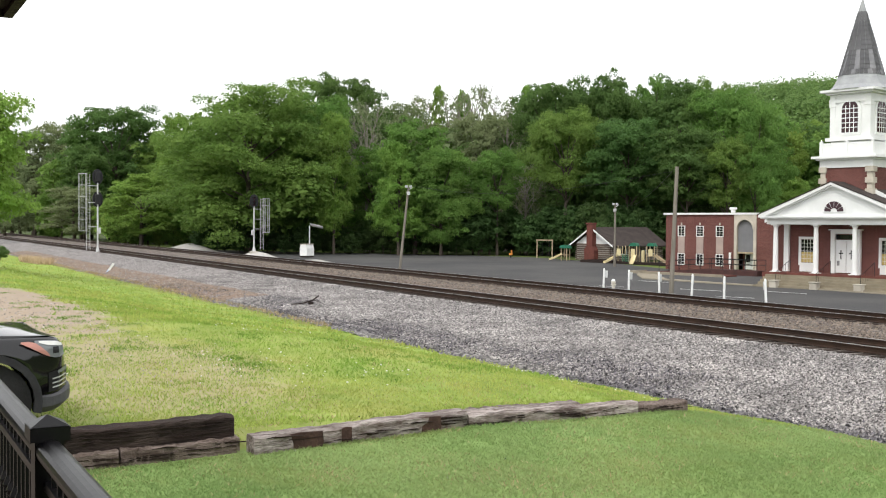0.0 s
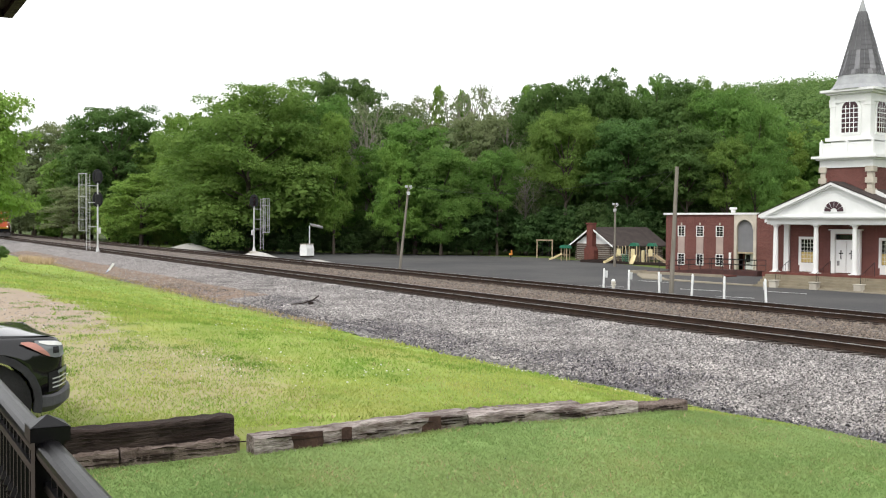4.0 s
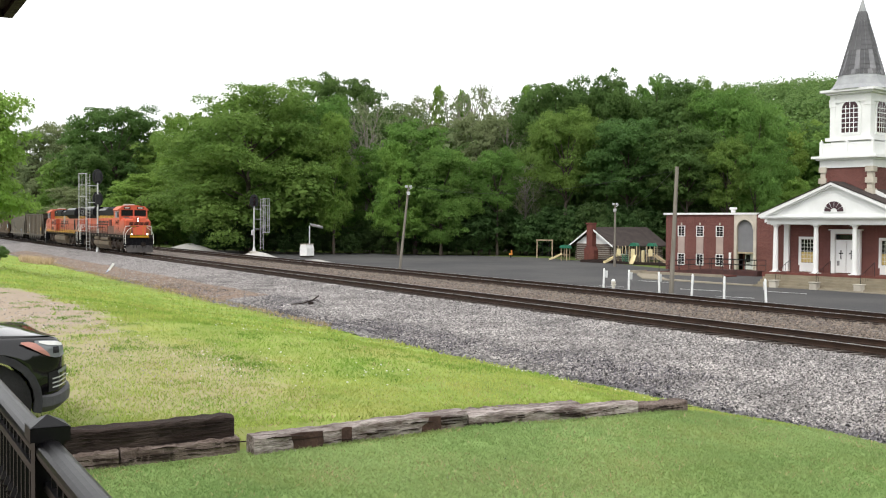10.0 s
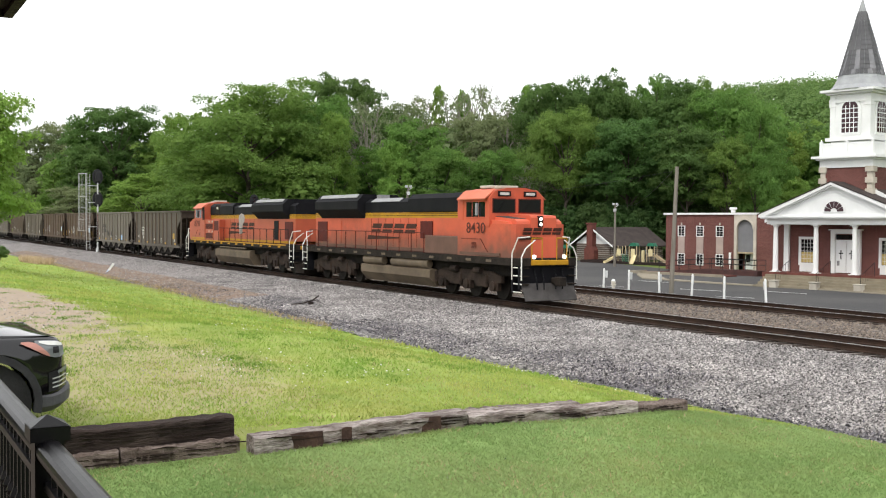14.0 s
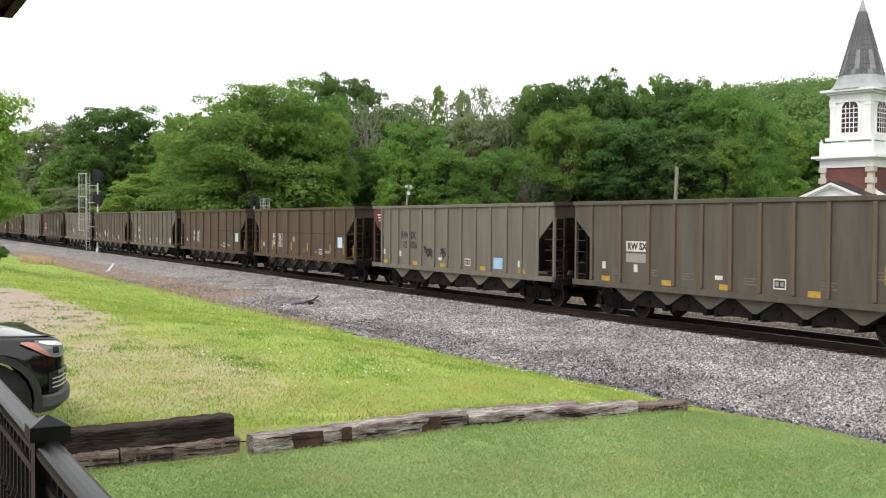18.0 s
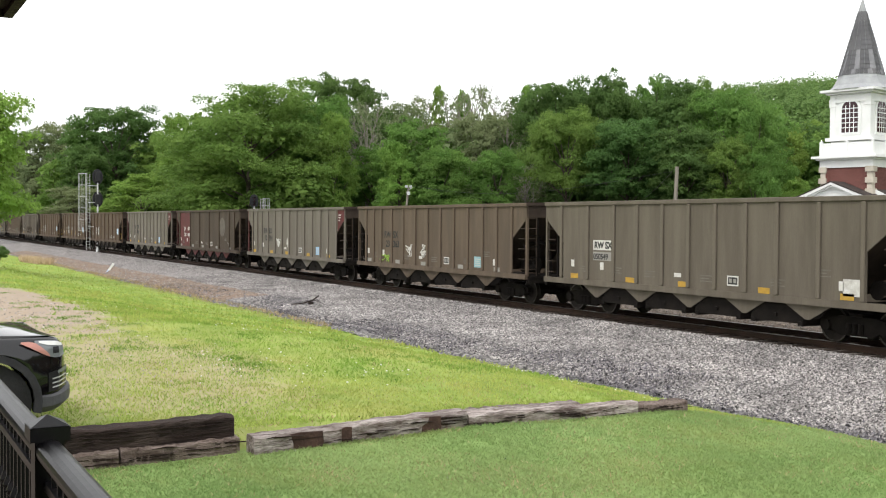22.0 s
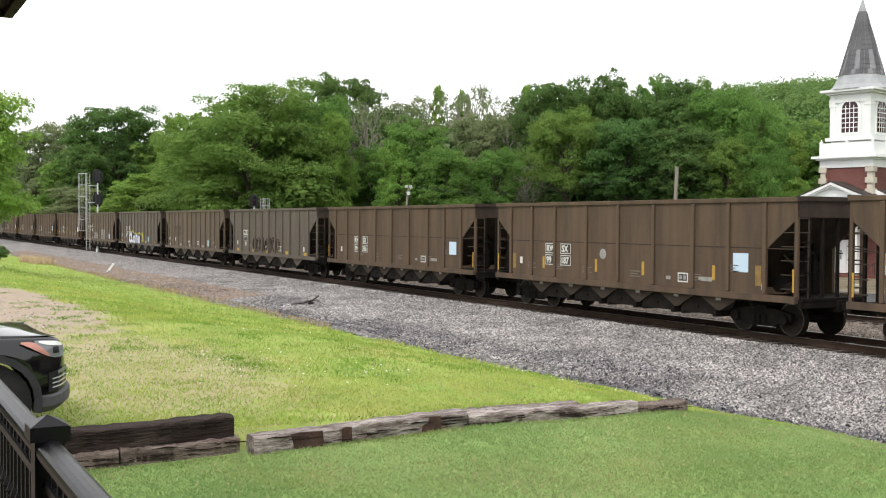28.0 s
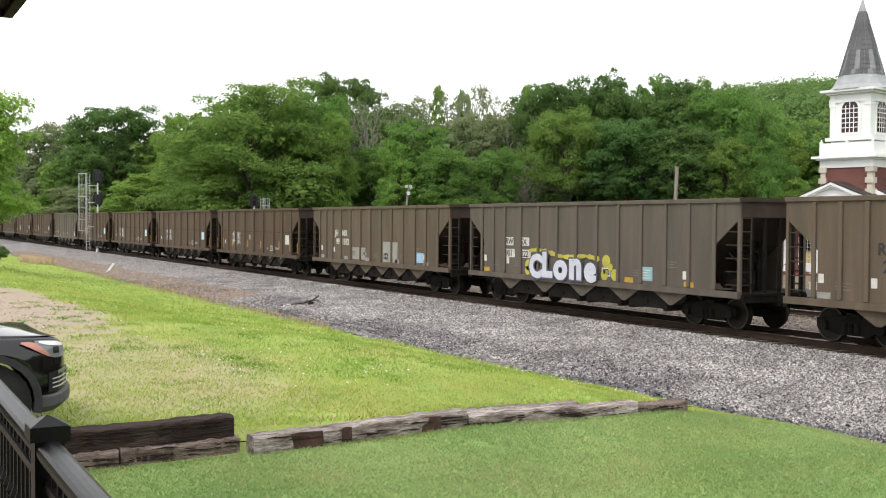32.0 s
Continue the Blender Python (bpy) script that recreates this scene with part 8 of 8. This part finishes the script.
def locomotive(x, flip, number, label, dirty):
    o = "orange" if dirty else "orange_clean"
    lo = thing("locomotive", pose(x, 23.0, 0, 0, 0, 180 if flip else 0), label, "locomotive", "locomotives of the train")

    def at(a):
        return L2 - a
    # frame and walkway
    part("underframe", boxes((at(22.1), at(0.5), -1.5, 1.5, 1.42, 1.70)), M["grime"], lo, "grimy dark steel frame with walkways")
    for s in (-1, 1):
        part("frame_stripe", boxes((at(20.9), at(1.7), s * 1.505 - 0.004, s * 1.505 + 0.004, 1.62, 1.70)), M["loco_yellow" if not dirty else "grime"], lo)
        for a in np.arange(2.6, 21.0, 1.55):
            part("reflector", boxes((at(a + 0.4), at(a), s * 1.512 - 0.004, s * 1.512 + 0.004, 1.5, 1.6)), M["loco_yellow" if not dirty else "tank"], lo)
    # added block that keeps the gap between frame and tank shadow-dark
    part("belly", boxes((at(20.9), at(1.7), -1.05, 1.05, 0.98, 1.44)), M["dark_steel"], lo, "dark block added for the shade under the frame")
    # nose and cab
    bm = bmesh.new()
    prism(bm, [(at(2.95), 1.70), (at(1.12), 1.70), (at(1.14), 3.30), (at(1.2), 3.40), (at(2.95), 3.47)], 1, -0.5, 0.9)
    nose = part("nose", bm, M["orange_front" if dirty else o], lo)
    bm = bmesh.new()
    prism(bm, [(at(1.14), -1.3), (at(1.14), 1.3), (at(1.3), 1.45), (at(5.2), 1.52), (at(5.2), -1.52), (at(1.3), -1.45)], 2, 1.70, 3.05)
    part("lower_cab", bm, M[o], lo)
    bm = bmesh.new()
    prism(bm, [(at(1.15), 3.0), (at(1.2), 3.16), (at(1.36), 3.25), (at(2.9), 3.36), (at(2.9), 3.0)], 1, -1.22, 1.22)
    prism(bm, [(at(1.5), 3.0), (at(1.6), 3.14), (at(2.9), 3.24), (at(2.9), 3.0)], 1, -1.4, 1.4)
    part("nose_top", bm, M["orange_front" if dirty else o], lo)
    for y0, y1 in ((-1.18, -0.53), (0.93, 1.18)):
        part("nose_deck", shape(prism, [(at(1.45), 3.25), (at(1.45), 3.275), (at(2.76), 3.38), (at(2.76), 3.34)], 1, y0, y1), M["plough"], lo, "dark grey anti-glare nose top")
    bm = bmesh.new()
    prism(bm, [(-1.52, 2.95), (1.52, 2.95), (1.52, 4.12), (1.2, 4.42), (0.45, 4.55), (-0.45, 4.55), (-1.2, 4.42), (-1.52, 4.12)], 0, at(5.2), at(2.75))
    cab = part("cab", bm, M[o], lo, "orange wide cab")
    bm = bmesh.new()
    for s in (-1, 1):
        prism(bm, [(s * 1.72, 4.06), (s * 1.72, 4.10), (s * 1.2, 4.47), (s * 1.15, 4.42)], 0, at(5.0), at(2.85))
    part("roof_visor", bm, M["salmon"], lo, "salmon pink roof overhang")
    part("roof_unit", boxes((at(4.75), at(3.95), -0.6, 0.35, 4.55, 4.68), (at(3.4), at(2.9), -0.8, 0.2, 4.50, 4.64), bevel=0.03), M["concrete"], lo, "cream air conditioner and antenna housings")
    for y0, y1 in ((-1.32, -0.12), (0.12, 1.32)):
        part("windshield", boxes((at(2.75) - 0.01, at(2.735), y0, y1, 3.54, 4.06)), M["dark_glass"], cab)
        part("number_board", boxes((at(2.74), at(2.70), y0 + 0.25, y0 + 0.95, 4.19, 4.40)), M["loco_black"], cab)
        part("windshield_gasket", boxes((at(2.75) - 0.006, at(2.738), y0 - 0.04, y1 + 0.04, 3.50, 4.10)), M["maroon"], cab)
        part("wiper", shape(pipe, [(at(2.72), y0 + 0.2, 3.56), (at(2.72), y0 + 0.62, 4.0)], 0.012, 4), M["loco_black"], cab)
        part("number_bar", boxes((at(2.70), at(2.694), y0 + 0.35, y0 + 0.85, 4.24, 4.35)), M["decal_white"], cab)
    for s in (-1, 1):
        part("window_frame", boxes((at(4.55), at(2.98), s * 1.525 - 0.012, s * 1.525 + 0.012, 3.28, 4.02)), M[o], cab)
        for a0, a1 in ((3.05, 3.5), (3.58, 4.0), (4.06, 4.48)):
            part("side_window", boxes((at(a1), at(a0), s * 1.532 - 0.012, s * 1.532 + 0.012, 3.34, 3.96)), M["dark_glass"], cab)
        part("mirror", boxes((at(3.62), at(3.5), s * 1.62 - 0.05, s * 1.62 + 0.05, 3.4, 3.9)), M["loco_grey"], cab)
        part("cab_door", boxes((at(5.18), at(4.72), s * 1.53 - 0.01, s * 1.53 + 0.01, 3.2, 4.15), bevel=0.008), M["loco_black" if not dirty else o], cab)
        part("road_number", words(number, 0.60, M["number"], bold=0.004), None, lo, m=pose(at(4.5) if s < 0 else at(2.72), s * 1.53, 2.60, 90, 0, 0 if s < 0 else 180) @ Matrix.Diagonal((1.22, 1, 1, 1)))
        bm = bmesh.new()
        pipe(bm, [(at(4.9), s * 1.512, 2.42), (at(3.4), s * 1.512, 2.42), (at(2.9), s * 1.512, 1.9)], 0.012, 4)
        part("weld_bead", bm, M["maroon"], lo)
        for k in range(5):
            part("vent_slot", boxes((at(4.1), at(3.75), s * 1.512 - 0.006, s * 1.512 + 0.006, 2.03 + 0.055 * k, 2.055 + 0.055 * k)), M["maroon"], lo)
        part("sill_stripe", boxes((at(5.2), at(2.0), s * 1.505 - 0.012, s * 1.505 + 0.016, 1.74, 1.86)), M["loco_yellow" if not dirty else "primer"], lo)
    bm = bmesh.new()
    for y0 in (-0.98, -0.44, 0.1, 0.64):
        for p in emblem(0.46, 0.27, 0.1):
            prism(bm, [(y0 + q, 2.63 + r) for q, r in p], 0, at(1.12), at(1.105))
    prism(bm, [(-1.15, 2.40), (0.1, 2.47), (0.1, 2.52), (-1.08, 2.56)], 0, at(1.12), at(1.105))
    part("logo_bar", bm, M["logo"], lo, "dark slanted railway emblem")
    part("headlight_case", boxes((at(1.22), at(1.08), -0.13, 0.13, 2.92, 3.38), bevel=0.02), M["loco_black"], lo)
    for z in (3.04, 3.25):
        bm = bmesh.new()
        rod(bm, (at(1.09), 0, z), (at(1.065), 0, z), 0.07, n=14)
        part("headlight", bm, M["headlight" if not flip else "loco_grey"], lo, "lit headlight" if not flip else "")
    # hood
    part("hood", boxes((at(21.3), at(5.2), -0.98, 0.98, 1.70, 3.34), bevel=0.02), M[o], lo)
    part("hood_stripe", boxes((at(21.3) - 0.003, at(5.2), -0.988, 0.988, 3.30, 3.56)), M["loco_yellow"], lo, "yellow stripe with thin black lines")
    part("hood_line", boxes((at(21.3) - 0.004, at(5.2), -0.993, 0.993, 3.40, 3.42), (at(21.3) - 0.004, at(5.2), -0.993, 0.993, 3.49, 3.505)), M["loco_black"], lo)
    bm = bmesh.new()
    prism(bm, [(-0.985, 3.56), (0.985, 3.56), (0.985, 4.08), (0.7, 4.26), (-0.7, 4.26), (-0.985, 4.08)], 0, at(21.3), at(5.2))
    part("hood_roof", bm, M["loco_black"], lo, "black hood top")
    part("hood_base_stripe", boxes((at(21.3), at(5.2), -0.995, 0.995, 1.74, 1.88)), M["loco_yellow" if not dirty else "primer"], lo)
    # blower and dynamic brake housings
    bm = bmesh.new()
    prism(bm, [(-1.08, 3.6), (-1.08, 4.2), (-0.8, 4.42), (0.8, 4.42), (1.08, 4.2), (1.08, 3.6)], 0, at(10.3), at(5.4))
    part("brake_housing", bm, M["loco_black"], lo)
    bm = bmesh.new()
    prism(bm, [(-0.99, 3.28), (-1.5, 3.75), (-1.5, 4.18), (-1.12, 4.52), (1.12, 4.52), (1.5, 4.18), (1.5, 3.75), (0.99, 3.28)], 0, at(20.4), at(15.0))
    rad = part("radiator", bm, M["loco_black"], lo, "black flared radiator housing")
    for s in (-1, 1):
        bm = bmesh.new()
        prism(bm, [(s * 1.33, 4.34), (s * 1.14, 4.52), (s * 1.16, 4.54), (s * 1.35, 4.36)], 0, at(20.0), at(15.4))
        part("radiator_screen", bm, M["loco_grey"], rad, "pale grey radiator screen")
        bm = bmesh.new()
        prism(bm, [(s * 0.99, 4.09), (s * 0.72, 4.265), (s * 0.74, 4.29), (s * 1.01, 4.115)], 0, at(14.3), at(11.3))
        part("roof_plate", bm, M["loco_grey"], lo, "pale grey sloping roof plate")
        if s > 0:
            part("equipment_box", boxes((at(7.05), at(5.22), 0.97, 1.47, 1.70, 3.22), bevel=0.015), M[o], lo)
            fb = part("filter_box", boxes((at(8.42), at(7.08), 0.97, 1.45, 1.70, 3.22), bevel=0.015), M[o], lo)
            part("filter_screen", boxes((at(8.25), at(7.25), 1.44, 1.462, 2.42, 3.12)), M["maroon"], fb, "dark screened opening")
            part("frame_edge", boxes((at(8.33), at(7.17), 1.44, 1.475, 3.12, 3.18), (at(8.33), at(7.17), 1.44, 1.475, 2.36, 2.42), (at(8.33), at(8.25), 1.44, 1.475, 2.42, 3.12), (at(7.25), at(7.17), 1.44, 1.475, 2.42, 3.12)), M[o], fb)
            for z0 in (2.28, 3.0):
                for a0 in (6.0, 6.75):
                    part("sticker", boxes((at(a0 + 0.22), at(a0), 1.472, 1.478, z0, z0 + 0.13)), M["concrete"], lo, "small cream notice sticker")
            part("hood_panel", boxes((at(7.5), at(6.6), 0.98, 1.1, 3.62, 4.3), bevel=0.02), M["grime"], lo, "dark grey hood access panel")
            part("sticker", boxes((at(7.2), at(6.85), 1.098, 1.106, 3.98, 4.14)), M["concrete"], lo, "small cream notice sticker")
            bm = bmesh.new()
            prism(bm, [(at(11.45), 2.2), (at(12.0), 2.25), (at(12.08), 2.9), (at(12.42), 3.1), (at(12.48), 3.36), (at(12.3), 3.58), (at(11.9), 3.66), (at(11.5), 3.58), (at(11.3), 3.34), (at(11.36), 2.9)], 1, 0.985, 1.004)
            part("paint_patch", bm, M["paint_out"], lo, "pale painted-over patch on the side")
        else:
            part("equipment_box", boxes((at(8.1), at(5.25), -1.47, -0.97, 1.70, 2.5), bevel=0.03), M["primer"], lo, "bare grey-brown primer box")
        for z0 in (1.82, 2.52) if s > 0 else ():
            part("louvre", boxes(*[(at(6.92), at(5.34), s * 1.475 - 0.012, s * 1.475 + 0.008 + 0.01 * (k % 2), z0 + 0.05 * k, z0 + 0.05 * k + 0.048) for k in range(8)]), M["maroon"], lo, "dark red louvred vent")
        if s < 0:
            part("filter_screen", boxes((at(9.2), at(8.1), s * 1.0 - 0.03, s * 1.0 + 0.03, 2.35, 3.15)), M["maroon"], lo)
        part("filter_screen", boxes((at(20.95), at(19.7), s * 1.0 - 0.03, s * 1.0 + 0.03, 2.0, 3.1)), M["maroon"], lo, "dark red screened opening")
        part("hood_door", boxes((at(18.6), at(17.9), s * 1.0 - 0.015, s * 1.0 + 0.015, 1.95, 3.15)), M["loco_black" if flip else o], lo)
        for a in np.arange(9.6, 15.0, 0.78):
            part("door_seam", boxes((at(a + 0.012), at(a), s * 0.985 - 0.008, s * 0.985 + 0.008, 1.9, 3.28)), M["maroon"], lo)
        # emblem drawn as slanted bars with a long underline
        bm = bmesh.new()
        for k in range(4):
            a0 = at(14.3 - 1.18 * k) if s < 0 else at(9.65 + 1.18 * k)
            for p in emblem(0.98, 0.46, 0.2):
                prism(bm, [(a0 - s * q, 2.56 + r) for q, r in p], 1, s * 0.992, s * 0.998)
        a0 = at(14.75) if s < 0 else at(9.2)
        prism(bm, [(a0, 2.2), (a0 - s * 0.12, 2.42), (a0 - s * 3.4, 2.36), (a0 - s * 3.4, 2.3)], 1, s * 0.992, s * 0.998)
        part("logo_bar", bm, M["logo"], lo, "dark slanted railway emblem")
        # handrails
        bm = bmesh.new()
        xs = [at(a) for a in np.arange(8.2, 21.2, 1.18)]
        for xx in xs:
            pipe(bm, [(xx, s * 1.46, 1.68), (xx, s * 1.46, 2.62)], 0.022, 5)
        pipe(bm, [(xs[0], s * 1.46, 2.62), (xs[-1], s * 1.46, 2.62)], 0.02, 5)
        part("handrail", bm, M["maroon"] if dirty else M["loco_black"], lo)
        # end steps with white grab rails
        for e in (0, 1):
            fx = (lambda a: at(a)) if e == 0 else (lambda a: at(22.63 - a))
            d = 1 if e == 0 else -1
            part("step_well", boxes(*[(min(fx(0.5), fx(1.1)), max(fx(0.5), fx(1.1)), s * 1.28 - 0.2, s * 1.28 + 0.2, z, z + 0.05) for z in (0.42, 0.72, 1.02, 1.32)]), M["grime"], lo)
            part("step_side", boxes((min(fx(1.1), fx(1.2)), max(fx(1.1), fx(1.2)), s * 1.28 - 0.22, s * 1.28 + 0.22, 0.42, 1.7)), M["loco_black"], lo)
            part("step_edge", boxes(*[(min(fx(0.5), fx(1.07)), max(fx(0.5), fx(1.07)), s * 1.485 - 0.006, s * 1.485 + 0.006, z + 0.02, z + 0.06) for z in (0.42, 0.72, 1.02, 1.32)]), M["rail_white"], lo)
            bm = bmesh.new()
            pipe(bm, [(fx(1.14), s * 1.5, 0.9), (fx(1.14), s * 1.5, 1.9), (fx(0.85), s * 1.42, 2.5), (fx(0.7), s * 0.9, 2.55)], 0.028, 6)
            pipe(bm, [(fx(0.5), s * 1.5, 0.9), (fx(0.5), s * 1.5, 1.75), (fx(0.48), s * 1.3, 2.1), (fx(0.48), s * 0.8, 2.42)], 0.028, 6)
            part("grab_rail", bm, M["rail_white"], lo, "white painted grab rail")
    # ends: pilot, plough, coupler, anti-climber
    for e in (0, 1):
        fx = (lambda a: at(a)) if e == 0 else (lambda a: at(22.63 - a))
        rng = lambda a, b: (min(fx(a), fx(b)), max(fx(a), fx(b)))
        part("pilot", boxes((*rng(0.62, 0.74), -1.5, 1.5, 0.55, 1.45)), M["loco_black"], lo)
        bm = bmesh.new()
        prism(bm, [(fx(0.62), 0.78), (fx(0.3), 0.16), (fx(0.35), 0.13), (fx(0.68), 0.75)], 1, -1.4, 1.4)
        part("plough", bm, M["plough"] if e == 0 else M["grime"], lo, "grey steel snow plough")
        part("anticlimber", boxes((*rng(0.42, 0.75), -1.0, 1.0, 1.45, 1.64), bevel=0.02), M["loco_yellow"], lo, "yellow anti-climber")
        part("coupler", boxes((*rng(0.3, 0.9), -0.1, 0.1, 0.75, 0.98), (*rng(0.0, 0.34), -0.17, 0.17, 0.68, 1.02), bevel=0.03), M["grime"], lo)
        bm = bmesh.new()
        for y in (-0.75, -0.35, 0.35, 0.75):
            pipe(bm, [(fx(0.6), y, 1.3), (fx(0.42), y, 0.9), (fx(0.45), y * 0.9, 0.55)], 0.03, 5)
        part("air_hose", bm, M["loco_black"], lo)
        if e == 0:
            for y in (-0.82, 0.82):
                bm = bmesh.new()
                rod(bm, (fx(0.56), y, 1.76), (fx(0.47), y, 1.76), 0.075, n=12)
                part("ditch_light", bm, M["ditch" if not flip else "loco_grey"], lo, "lit ditch light" if not flip else "")
            bm = bmesh.new()
            pipe(bm, [(fx(0.5), -0.95, 1.65), (fx(0.5), -0.95, 2.5), (fx(0.5), -0.4, 2.5), (fx(0.5), -0.4, 1.65)], 0.025, 5)
            pipe(bm, [(fx(0.5), 0.95, 1.65), (fx(0.5), 0.95, 2.5), (fx(0.5), 0.4, 2.5), (fx(0.5), 0.4, 1.65)], 0.025, 5)
            part("platform_rail", bm, M["loco_yellow"], lo, "yellow platform railing")
    # fuel tank and reservoirs
    bm = bmesh.new()
    prism(bm, [(-1.48, 0.98), (-1.48, 0.66), (-1.1, 0.28), (1.1, 0.28), (1.48, 0.66), (1.48, 0.98), (1.3, 1.03), (-1.3, 1.03)] if dirty else [(-1.48, 1.12), (-1.48, 0.72), (-1.1, 0.3), (1.1, 0.3), (1.48, 0.72), (1.48, 1.12), (1.3, 1.2), (-1.3, 1.2)], 0, at(14.6), at(7.6))
    part("fuel_tank", bm, M["tank"], lo, "dusty tan-grey fuel tank")
    for s in (-1, 1):
        for a0, a1 in (((7.9, 11.4), (12.3, 14.4)) if dirty else ((8.5, 13.8),)):
            bm = bmesh.new()
            rod(bm, (at(a1), s * (1.3 if dirty else 1.42), 1.23 if dirty else 1.3), (at(a0), s * (1.3 if dirty else 1.42), 1.23 if dirty else 1.3), 0.19 if dirty else 0.045, n=14)
            part("air_reservoir", bm, M["tank"], lo)
    # six-wheel trucks
    for c in (4.95, 18.4):
        tk = part("truck", boxes((at(c) - 1.6, at(c) + 1.6, -0.6, 0.6, 0.7, 1.3)), M["dark_steel"], lo, "dusty brown three-axle locomotive truck")
        for s in (-1, 1):
            bm = bmesh.new()
            prism(bm, [(at(c) + p, q) for p, q in ((-2.6, 0.95), (-2.6, 0.7), (-1.6, 0.62), (-1.4, 0.5), (-0.7, 0.5), (-0.5, 0.72), (0.5, 0.72), (0.7, 0.5), (1.4, 0.5), (1.6, 0.62), (2.6, 0.7), (2.6, 0.95), (1.9, 1.12), (-1.9, 1.12))], 1, s * 1.06, s * 1.2)
            for dx in (-2.05, 0, 2.05):
                rod(bm, (at(c) + dx, s * 1.1, 0.55), (at(c) + dx, s * 1.3, 0.55), 0.2, n=12)
                box(bm, at(c) + dx - 0.3, at(c) + dx + 0.3, min(s * 1.05, s * 1.22), max(s * 1.05, s * 1.22), 0.38, 0.72)
                rod(bm, (at(c) + dx - 0.5, s * 1.2, 0.5), (at(c) + dx - 0.5, s * 1.2, 0.95), 0.09, n=7)
            rod(bm, (at(c) - 1.2, s * 1.25, 1.12), (at(c) - 0.7, s * 1.25, 1.12), 0.13, n=9)
            rod(bm, (at(c) + 0.7, s * 1.25, 1.12), (at(c) + 1.2, s * 1.25, 1.12), 0.13, n=9)
            part("truck_frame", bm, M["truck"], tk)
            for dx in (-2.05, 0, 2.05):
                bm = bmesh.new()
                rod(bm, (at(c) + dx, s * 0.8, 0.53), (at(c) + dx, s * 0.66, 0.53), 0.51, 0.53, n=22)
                rod(bm, (at(c) + dx, s * 0.69, 0.53), (at(c) + dx, s * 0.66, 0.53), 0.56, n=22)
                part("wheel", bm, M["wheel"], tk)
    part("horn", boxes((at(14.9), at(14.5), -0.3, 0.3, 4.3, 4.5)), M["loco_grey"], lo)
    # the hood and cab stand a little lower than the drawing's heights
    for ob in lo.children_recursive:
        if ob.matrix_basis == Matrix.Identity(4):
            for v in ob.data.vertices:
                if v.co.z > 1.7:
                    v.co.z = 1.7 + (v.co.z - 1.7) * (0.912 if flip else 0.935)
    slim = Matrix.Translation((0, 0.27 if flip else -0.27, 0)) @ Matrix.Diagonal((1, 0.82, 1, 1))
    for ob in lo.children:
        if ob.name.split(".")[0] not in ("truck", "coupler"):
            ob.matrix_basis = slim @ ob.matrix_basis
    return lo


# road dirt thrown up over the lower part of the paint
for key in ("orange", "orange_clean"):
    nt = M[key].node_tree
    n, l, b = nt.nodes, nt.links, nt.nodes["Principled BSDF"]
    src = b.inputs["Base Color"].links[0].from_socket
    tc, sp, ns = n.new("ShaderNodeTexCoord"), n.new("ShaderNodeSeparateXYZ"), n.new("ShaderNodeTexNoise")
    ns.inputs["Scale"].default_value, ns.inputs["Detail"].default_value = 2.2, 7
    l.new(tc.outputs["Object"], sp.inputs[0])
    l.new(tc.outputs["Object"], ns.inputs["Vector"])
    ad, mr, mx = n.new("ShaderNodeMath"), n.new("ShaderNodeMapRange"), n.new("ShaderNodeMixRGB")
    ad.operation = "MULTIPLY_ADD"
    ad.inputs[1].default_value = 1.1
    l.new(ns.outputs[0], ad.inputs[0])
    l.new(sp.outputs[2], ad.inputs[2])
    mr.inputs[1].default_value, mr.inputs[2].default_value = (3.35, 2.35) if key == "orange" else (2.8, 2.1)
    mr.inputs[4].default_value = 0.85 if key == "orange" else 0.4
    l.new(ad.outputs[0], mr.inputs[0])
    mx.inputs[2].default_value = (0.10, 0.06, 0.042, 1)
    l.new(mr.outputs[0], mx.inputs[0])
    l.new(src, mx.inputs[1])
    l.new(mx.outputs[0], b.inputs["Base Color"])

train.append((locomotive(1.72 + L2, True, "8797", "orange and black diesel locomotive running cab-last", False), 1.72 + L2))
train.append((locomotive(2.1 + 3 * L2, False, "8430", "grimy orange and black leading diesel locomotive with lit headlights", True), 2.1 + 3 * L2))


def motions():
    times = [0.0, 1.5] + [3.0 + 2.0 * k for k in range(14)] + [30.5, 32.0]
    for ob, x0 in train:
        base = ob.matrix_basis.to_quaternion()
        turn = 180 if abs(base.z) > 0.5 else 0
        walk(ob, [(t, pose(x0 + 15.92 * (t - 19) - 0.01 * (t - 19) ** 2, 23.0, 0, 0, 0, turn)) for t in times])


motions()
